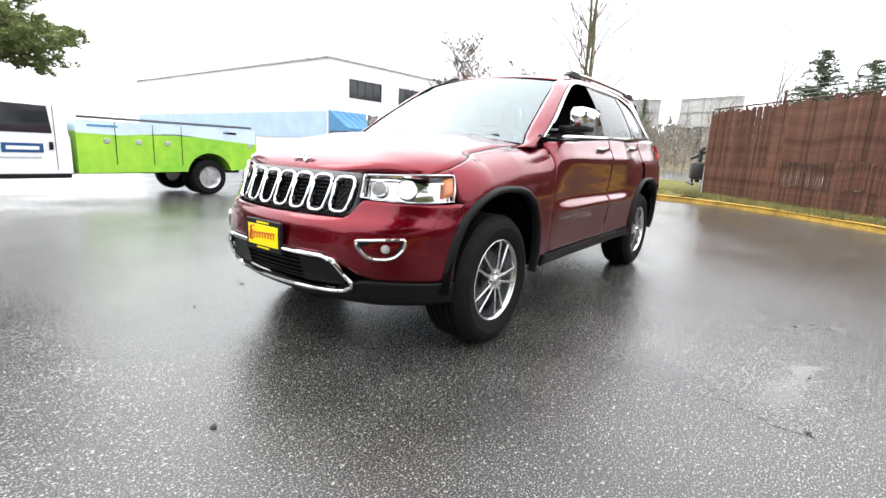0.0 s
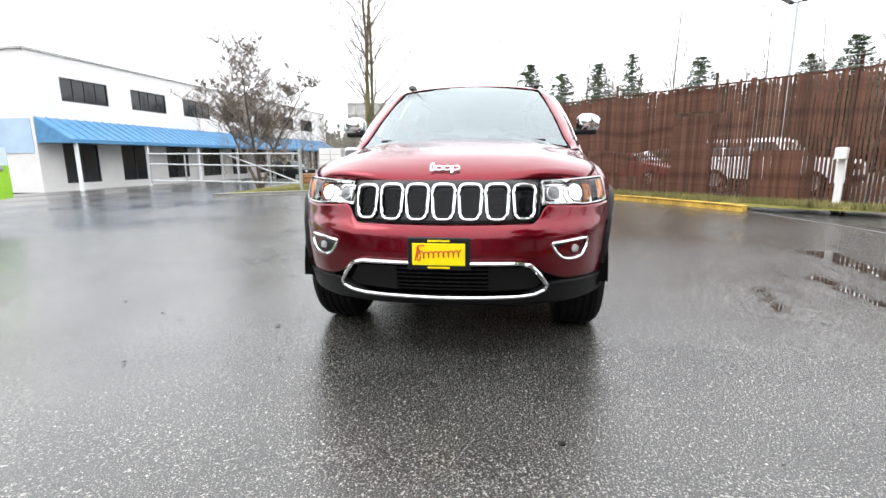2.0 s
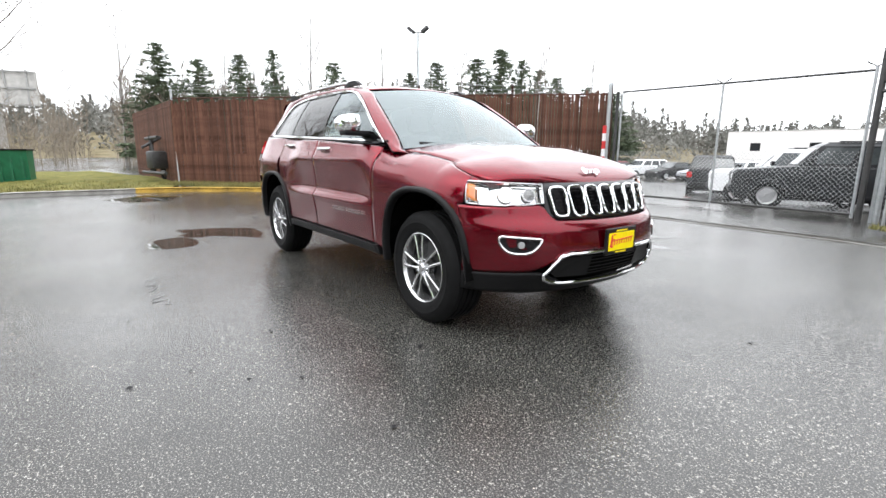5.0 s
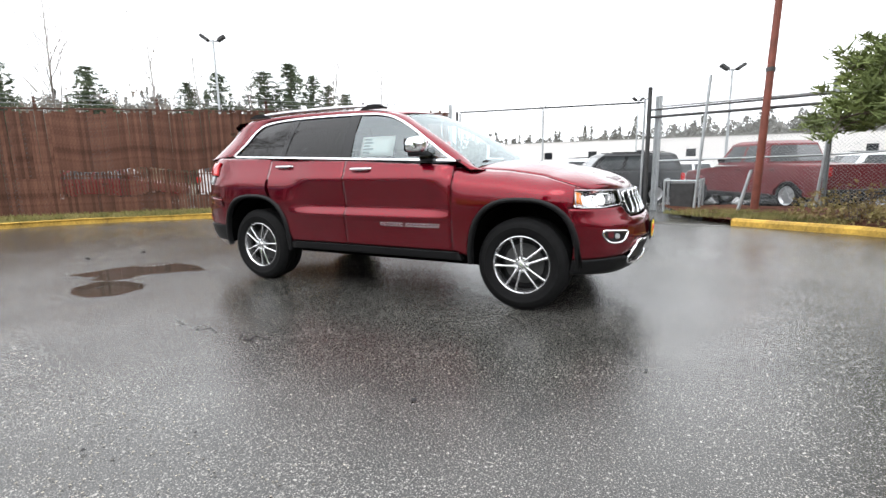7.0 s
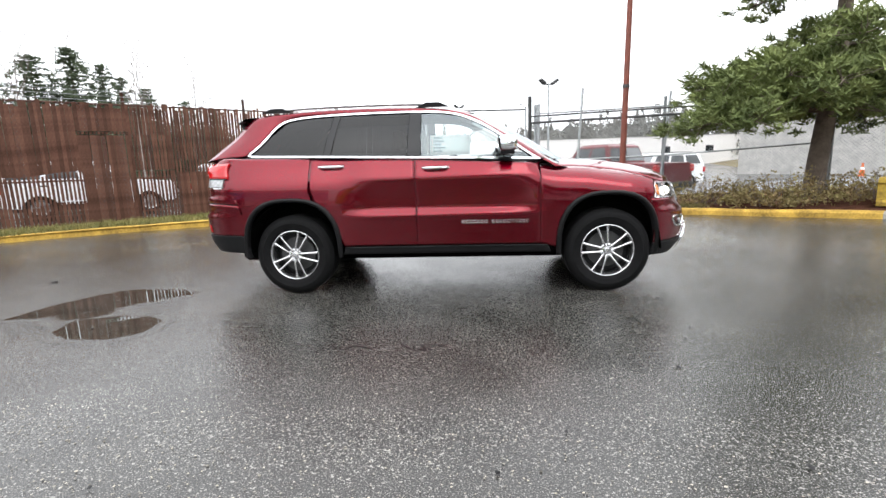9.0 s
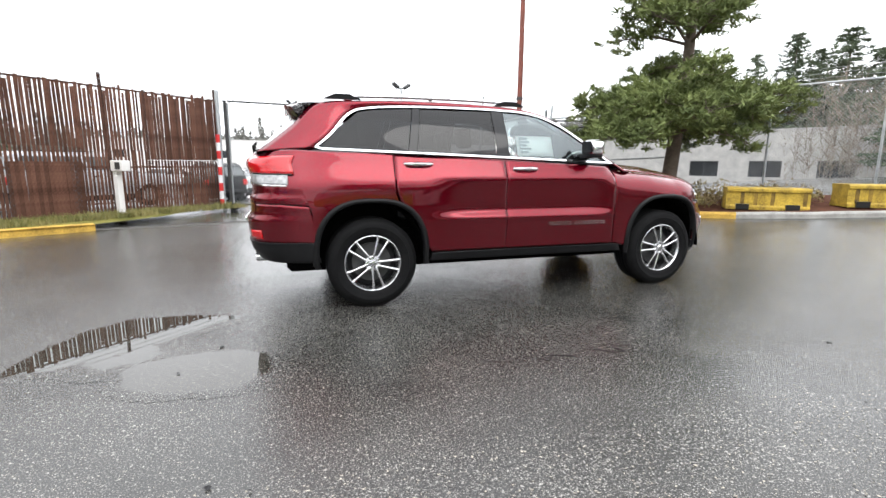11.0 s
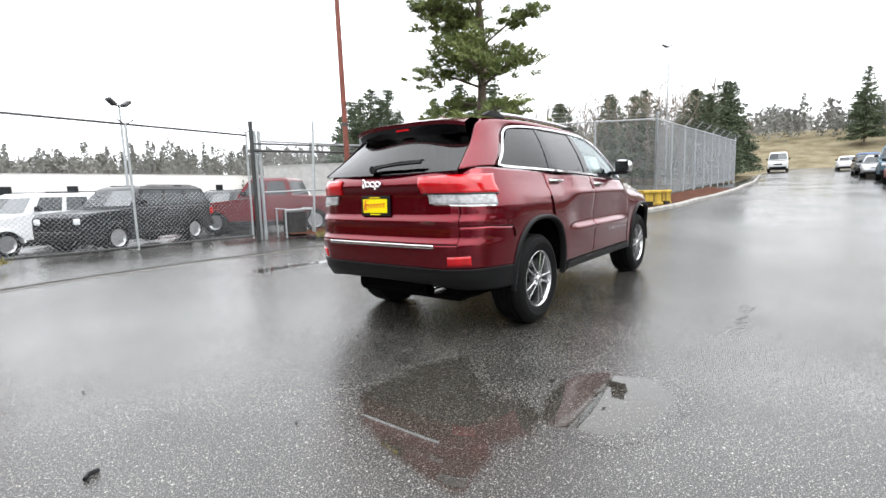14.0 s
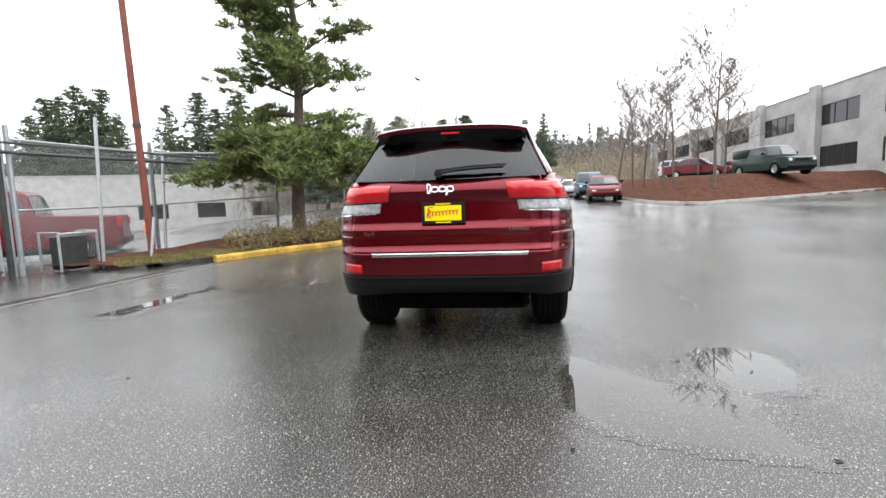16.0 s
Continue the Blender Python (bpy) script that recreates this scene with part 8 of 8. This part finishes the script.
# lamps and fog lamps
for s in (1, -1):
    ui, uo = u_at_y(0.507, 0.9), u_at_x(1.863, 0.92)
    top = [(ui, 0.958), ((ui + uo) / 2, 0.968), (uo, 0.975)]
    bot = [(ui, 0.852), (ui - 0.14, 0.846), (ui - 0.2, 0.838), (uo + 0.1, 0.842), (uo, 0.85)]
    hl = body_panel("headlight", bot[::-1], top[::-1], [bot[-1], (uo, 0.93), top[-1]], [bot[0], top[0]], 24, 8, s, M_lens, "clear headlight with amber corner", lift=0.001, thick=0.03)
    g = coons(bot[::-1], top[::-1], [bot[-1], top[-1]], [bot[0], top[0]], 20, 6)
    sheet("reflector", P(g[..., 0], g[..., 1]) - outward(g) * np.array([0.05]), M_chrome, hl, s, "bright reflector bowl", flip=True, solidify=False)
    xs = (1.864, 1.885, 1.905, 1.925, 1.943)
    tip_top = [(u_at_x(x, float(hood_line(x))), float(hood_line(x)) + 0.001) for x in xs]
    tip_bot = [(u_at_x(x, 0.972), z) for x, z in zip(xs, (0.975, 0.973, 0.971, 0.969, 0.966))]
    body_panel("fender_tip", tip_bot, tip_top, [tip_bot[0], tip_top[0]], [tip_bot[-1], tip_top[-1]], 12, 5, s, M_car, "red fender tip above the lamp", lift=0.0, thick=0.02)
    edge = [P(np.array([u_at_x(x, float(hood_line(x)))]), np.array([float(hood_line(x))]))[0] for x in np.linspace(0.88, 1.943, 28)]
    rail = np.array([[p + np.array(d) for p in edge] for d in ((0, 0.001, -0.012), (0, -0.004, -0.003), (0, -0.07, 0.001))])
    sheet("hood_channel", rail, M_car, CAR, s, "red channel along the hood's edge", flip=False, solidify=False)
    rim_pts = [P(np.array([u]), np.array([z]))[0] + outward(np.array([[u, z]]))[0] * 0.003 for u, z in even(bot + top[::-1] + bot[:1], 60)[:-1]]
    part("lamp_bezel", loop_pipe(bmesh.new(), [Vector((p[0], p[1] * s, p[2])) for p in rim_pts], 0.004), M_satin, hl, "thin bright bezel", shade=True)
    for y, z, r, m in ((0.70, 0.905, 0.042, M_bulb), (0.575, 0.905, 0.034, M_whitelens)):
        bm = bmesh.new()
        bmesh.ops.create_uvsphere(bm, u_segments=20, v_segments=12, radius=r, matrix=Matrix.Translation(front_at(s * y, z, -0.042)))
        part("projector", bm, m, hl, "lit projector lamp" if m is M_bulb else "clear inner lamp", shade=True)
        bm = bmesh.new()
        o, n = front_at(s * y, z, -0.03), front_out(s * y, z)
        q = n.to_track_quat("Z", "Y")
        loop_pipe(bm, [o + q @ Vector((r * 1.1 * math.cos(t), r * 1.1 * math.sin(t), 0)) for t in np.linspace(0, 6.2832, 24, endpoint=False)], 0.006)
        part("projector_ring", bm, M_satin, hl, shade=True)
    ua, ub = uo + 0.004, uo + 0.05
    am = [(ua, 0.885), (ub, 0.862)], [(ua, 0.965), (ub, 0.955)]
    body_panel("side_marker", am[0], am[1], [am[0][0], am[1][0]], [am[0][1], am[1][1]], 6, 5, s, M_amber, "amber corner marker", lift=-0.004, parent=hl)
    # fog lamp
    fog = [(0.575, 0.648), (0.655, 0.655), (0.742, 0.662), (0.738, 0.62), (0.715, 0.583), (0.69, 0.572), (0.645, 0.572), (0.615, 0.585), (0.59, 0.62)]
    fog = [(0.662 + (y - 0.662) * 1.2 + 0.012 * -s, 0.618 + (z - 0.618) * 1.12) for y, z in fog]
    bm = bmesh.new()
    bm.faces.new([bm.verts.new(front_at(s * y, z, 0.003)) for y, z in fog])
    fl = part("fog_light", bm, M_gloss, CAR, "fog light in a chrome-edged recess")
    pts = [front_at(s * y, z, 0.004) for y, z in even(fog + fog[:1], 40)[:-1]]
    for _ in range(2):
        pts = [(pts[i - 1] + pts[i] * 2 + pts[(i + 1) % len(pts)]) / 4 for i in range(len(pts))]
    part("fog_bezel", loop_pipe(bmesh.new(), pts, 0.008), M_chrome, fl, "chrome bezel", shade=True)
    bm = bmesh.new()
    o, n = front_at(s * 0.675, 0.617, 0.006), front_out(s * 0.675, 0.617)
    bmesh.ops.create_cone(bm, cap_ends=True, segments=20, radius1=0.022, radius2=0.018, depth=0.012, matrix=Matrix.Translation(o) @ n.to_track_quat("Z", "Y").to_matrix().to_4x4())
    part("fog_lamp", bm, M_whitelens, fl, shade=True)

# plates: yellow dealer inserts with red script and small bars
def plate(x, yc, z0, z1, facing, name):
    f = facing
    ob = part(name, box(bmesh.new(), x - 0.008 * f, x + 0.008 * f, yc - 0.158, yc + 0.158, z0, z1, 0.006), M_black, CAR, "black frame with a yellow dealer insert and red script")
    h = z1 - z0
    part("insert", box(bmesh.new(), x + 0.008 * f, x + 0.011 * f, yc - 0.132, yc + 0.132, z0 + h * 0.16, z1 - h * 0.17, 0.001), M_plate, ob, "yellow insert")
    for zz in (z1 - h * 0.125, z0 + h * 0.06):
        part("lettering_bar", box(bmesh.new(), x + 0.008 * f, x + 0.0095 * f, yc - 0.055, yc + 0.055, zz, zz + h * 0.055), M_plate, ob)
    # a slanting red line of script, as plain strokes
    zc = z0 + h * 0.46
    bm = bmesh.new()
    line = []
    for i in range(90):
        t = i / 89
        big = 1.0 + 1.4 * max(0.0, 1 - t * 7)
        a = t * 9 * 6.2832
        u = -0.112 + 0.224 * t + 0.007 * math.sin(a) * big
        line.append((x + 0.0115 * f, yc - u * -f, zc + 0.012 * t + h * 0.1 * big * math.cos(a)))
    pipe(bm, line, 0.0036, 5)
    pipe(bm, [(x + 0.0115 * f, yc + (-0.118) * f, zc - h * 0.16), (x + 0.0115 * f, yc + (-0.1) * f, zc + h * 0.3), (x + 0.0115 * f, yc + (-0.07) * f, zc + h * 0.3)], 0.0045, 5)
    part("script", bm, M_ink, ob, "red script strokes")


plate(2.352, -0.01, 0.53, 0.695, 1, "front_plate")
plate(-2.412, 0.035, 0.955, 1.115, -1, "rear_plate")

# tail lamps
for s in (1, -1):
    ui, uo = u_at_y(0.43, 1.15, False), u_at_x(-2.06, 1.15)
    uc = u_at_y(0.72, 1.15, False)
    def strip(z0i, z0o, z1i, z1o, u0, u1, nm, m, lb, lift, par):
        return body_panel(nm, [(u0, z0i), ((u0 + u1) / 2, (z0i + z0o) / 2 - 0.004), (u1, z0o)], [(u0, z1i), ((u0 + u1) / 2, (z1i + z1o) / 2), (u1, z1o)],
                          [(u0, z0i), (u0 - 0.0, (z0i + z1i) / 2), (u0, z1i)], [(u1, z0o), (u1, z1o)], 22, 7, s, m, lb, lift=lift, thick=0.03, parent=par)
    tl = strip(1.126, 1.112, 1.232, 1.252, ui, uo, "tail_light", M_redlens, "red and clear tail light", 0.016, CAR)
    strip(1.045, 1.03, 1.118, 1.104, ui + 0.028, uo - 0.05, "reverse_lens", M_whitelens, "clear lower lens", 0.013, tl)
    strip(1.034, 1.02, 1.042, 1.028, ui + 0.045, uo - 0.06, "lamp_trim", M_chrome, "chrome line", 0.012, tl)
    strip(1.119, 1.105, 1.126, 1.112, ui + 0.01, uo - 0.01, "lamp_seam", M_gloss, "black line", 0.017, tl)
    u0, u1 = u_at_y(0.655, 0.64, False), u_at_y(0.80, 0.64, False)
    # no lamp, yet its red lens material glows faintly
    body_panel("rear_reflector", [(u0, 0.60), (u1, 0.605)], [(u0, 0.668), (u1, 0.675)], [(u0, 0.60), (u0, 0.668)], [(u1, 0.605), (u1, 0.675)], 8, 4, s, M_redlens, "red bumper reflector with a faint added glow", lift=0.006)

# exhaust, wiper, emblem shapes, tailgate details
bm = bmesh.new()
for r, x0, x1 in ((0.043, -2.39, -2.1), (0.036, -2.395, -2.1)):
    rings = [[bm.verts.new((x, -0.475 + r * math.cos(t), 0.41 + r * math.sin(t))) for t in np.linspace(0, 6.2832, 20, endpoint=False)] for x in (x0, x1)]
    for k in range(20):
        bm.faces.new((rings[0][k], rings[0][(k + 1) % 20], rings[1][(k + 1) % 20], rings[1][k]))
part("exhaust_tip", bm, M_chrome, CAR, "round chrome exhaust tip", shade=True)
bm = bmesh.new()
pipe(bm, [(-2.40, 0.06, 1.315), (-2.395, -0.05, 1.335), (-2.385, -0.2, 1.345), (-2.355, -0.40, 1.352)], 0.012, 6)
pipe(bm, [(-2.385, 0.05, 1.34), (-2.375, -0.2, 1.362), (-2.345, -0.42, 1.366)], 0.008, 6)
part("rear_wiper", bm, M_black, CAR, "black rear wiper")
bm = bmesh.new()
bmesh.ops.create_cone(bm, cap_ends=True, segments=16, radius1=0.03, radius2=0.025, depth=0.03, matrix=Matrix.Translation((-2.395, 0.06, 1.315)) @ Matrix.Rotation(radians(90), 4, "Y"))
part("wiper_cap", bm, M_black, CAR)


def emblem(name, origin, along, up, out, w, h, seed):
    """Four rounded chrome shapes in a row, the size of the maker's emblem."""
    bm = bmesh.new()
    for i, (c, ww, hh, dz) in enumerate(((-0.38, 0.12, 1.1, 0.1), (-0.17, 0.26, 0.6, -0.1), (0.09, 0.26, 0.6, -0.1), (0.35, 0.26, 0.6, -0.1), (0.235, 0.06, 0.9, -0.5))):
        pts = []
        for t in np.linspace(0, 6.2832, 14, endpoint=False):
            a, b = math.copysign(abs(math.cos(t)) ** 0.7, math.cos(t)), math.copysign(abs(math.sin(t)) ** 0.7, math.sin(t))
            pts.append(Vector(origin) + Vector(along) * (c + a * ww * 0.42) * w + Vector(up) * (dz * 0.5 + b * hh * 0.45) * h)
        loop_pipe(bm, pts, h * 0.11, 6)
    return part(name, bm, M_chrome, CAR, "small chrome emblem shapes", shade=True)


emblem("hood_emblem", (2.098, -0.01, 1.030), (0, 1, 0), (-0.62, 0, 0.78), (1, 0, 0), 0.17, 0.05, 1)
emblem("tailgate_emblem", (-2.437, 0.05, 1.205), (0, -1, 0), (0.1, 0, 1), (-1, 0, 0), 0.21, 0.065, 2)


def lettering(text, name, m, size, material=None):
    cu = bpy.data.curves.new(name, "FONT")
    cu.body, cu.size, cu.extrude, cu.align_x = text, size, 0.002, "CENTER"
    tmp = new("tmp_text", cu)
    bpy.context.view_layer.update()
    me = bpy.data.meshes.new_from_object(tmp.evaluated_get(bpy.context.evaluated_depsgraph_get()))
    bpy.data.objects.remove(tmp)
    bpy.data.curves.remove(cu)
    me.materials.clear()
    me.materials.append(material or M_chrome)
    ob = part(name, me, None, CAR, "chrome lettering")
    ob.matrix_basis = m
    return ob


lettering("4x4", "drive_badge", pose(-2.427, 0.585, 0.88, 90, 0, -90), 0.055)
lettering("LIMITED", "trim_badge", pose(-2.427, -0.50, 0.90, 90, 0, -90), 0.038)
# model name on the doors: plain chrome strokes
for s in (1, -1):
    bm = bmesh.new()
    rng = random.Random(9)
    x = 0.15
    while x < 0.73:
        w = rng.uniform(0.02, 0.034)
        if not 0.365 < x < 0.40:
            y = float(P(x, 0.672)[1])
            box(bm, x, x + w, s * y, s * (y + 0.005), 0.657, 0.664)
            box(bm, x, x + 0.006, s * y, s * (y + 0.005), 0.657, 0.686)
            box(bm, x, x + w, s * y, s * (y + 0.005), 0.679, 0.686)
        x += w + 0.008
    part("side_lettering", bm, M_chrome, CAR, "row of small chrome strokes on the door")
    # handles
    for x0, x1, z in ((-0.205, 0.045, 1.163), (-1.18, -0.93, 1.198)):
        bm = bmesh.new()
        rows = []
        for t in np.linspace(0, 1, 13):
            x = x0 + (x1 - x0) * t
            y = float(P(x, z)[1])
            out = 0.034 * (1 - (2 * t - 1) ** 6) + 0.004
            h = 0.016 * (1 - 0.3 * abs(2 * t - 1) ** 3)
            rows.append([bm.verts.new((x, s * (y + o), z + dz)) for o, dz in ((out * 0.4, -h), (out, -h * 0.6), (out + 0.003, 0), (out, h * 0.6), (out * 0.4, h))])
        for a, b in zip(rows, rows[1:]):
            for k in range(4):
                bm.faces.new((a[k], a[k + 1], b[k + 1], b[k]))
        bm.faces.new(rows[0]), bm.faces.new(rows[-1])
        part("door_handle", bm, M_chrome, CAR, "chrome door handle", shade=True)
        c = (x0 + x1) / 2
        # no hollow is cut: a flat black oval gives the recess its shade
        bm = bmesh.new()
        bmesh.ops.create_uvsphere(bm, u_segments=16, v_segments=8, radius=1, matrix=Matrix.LocRotScale((c, s * (float(P(c, z - 0.015)[1]) - 0.002), z - 0.012), None, (0.075, 0.006, 0.03)))
        part("handle_recess_shade", bm, M_gloss, CAR, "black oval standing in for the shade in the finger recess", shade=True)
    # mirror
    bm = bmesh.new()
    secs = []
    for y, x0, x1, z0, z1 in ((0.885, 0.51, 0.60, 1.305, 1.40), (0.92, 0.49, 0.645, 1.288, 1.425), (0.98, 0.485, 0.65, 1.285, 1.425), (1.035, 0.49, 0.63, 1.29, 1.41), (1.065, 0.505, 0.585, 1.31, 1.385)):
        ring = []
        for t in np.linspace(0, 6.2832, 18, endpoint=False):
            a, b = math.copysign(abs(math.cos(t)) ** 0.55, math.cos(t)), math.copysign(abs(math.sin(t)) ** 0.55, math.sin(t))
            ring.append(bm.verts.new(((x0 + x1) / 2 + a * (x1 - x0) / 2, s * y, (z0 + z1) / 2 + b * (z1 - z0) / 2)))
        secs.append(ring)
    for a, b in zip(secs, secs[1:]):
        for k in range(18):
            bm.faces.new((a[k], a[(k + 1) % 18], b[(k + 1) % 18], b[k]))
    bm.faces.new(secs[0]), bm.faces.new(secs[-1])
    mr = part("door_mirror", bm, M_chrome, CAR, "chrome-capped door mirror", shade=True, angle=60)
    bm = box(bmesh.new(), 0.5, 0.625, s * 0.82, s * 1.03, 1.262, 1.30, 0.012, 2)
    part("mirror_arm", bm, M_black, mr, "black mirror arm", shade=True)
    part("mirror_glass", box(bmesh.new(), 0.482, 0.486, s * 0.90, s * 1.05, 1.30, 1.41, 0.002), M_gloss, mr, "dark mirror glass")
    # roof rail
    bm = bmesh.new()
    pts = [(x, s * (0.585 + 0.012 * math.sin((x + 1.7) * 1.8)), 1.768 - 0.022 * abs((x + 0.85) / 0.85) ** 3) for x in np.linspace(-1.66, -0.06, 24)]
    pipe(bm, pts, 0.017, 8)
    rr = part("roof_rail", bm, M_satin, CAR, "silver roof rail", shade=True)
    for x in (-1.64, -0.12):
        bm = bmesh.new()
        prism(bm, [(x - 0.16, 1.728), (x - 0.06, 1.77), (x + 0.06, 1.77), (x + 0.16, 1.728)], s * 0.565, s * 0.607)
        part("rail_foot", bm, M_clad, rr, "black rail foot")
    # front wiper
    bm = bmesh.new()
    x0 = 0.02 if s > 0 else -0.62
    pipe(bm, [(1.10 - 0.10 * (y / 0.7) ** 2, y, 1.212 - 0.01 * abs(y)) for y in np.linspace(x0, x0 + 0.58, 8)], 0.011, 6)
    part("wiper", bm, M_black, CAR, "black windshield wiper")

# paper sticker inside the front passenger window
rows = [[(x, -(glass_y(x, z) - 0.02), z) for x in np.linspace(-0.13, 0.23, 5)] for z in np.linspace(1.275, 1.455, 5)]
st = sheet("window_sticker", np.array(rows), M_paper, CAR, 1, "white paper sticker in the window", 0.001, flip=False)
for z, x0, x1 in ((1.43, -0.1, -0.02), (1.40, -0.1, 0.0), (1.37, -0.1, -0.03), (1.34, -0.1, 0.01), (1.31, -0.1, -0.02)):
    rows = [[(x, -(glass_y(x, zz) - 0.017), zz) for x in (x0, x1)] for zz in (z - 0.01, z + 0.01)]
    sheet("print_bar", np.array(rows), M_print, st, 1, "", 0.001, solidify=False)
bm = bmesh.new()
prism(bm, [(-1.62, 1.765), (-1.56, 1.80), (-1.51, 1.80), (-1.44, 1.775)], -0.018, 0.018)
part("antenna_fin", bm, M_car, CAR)
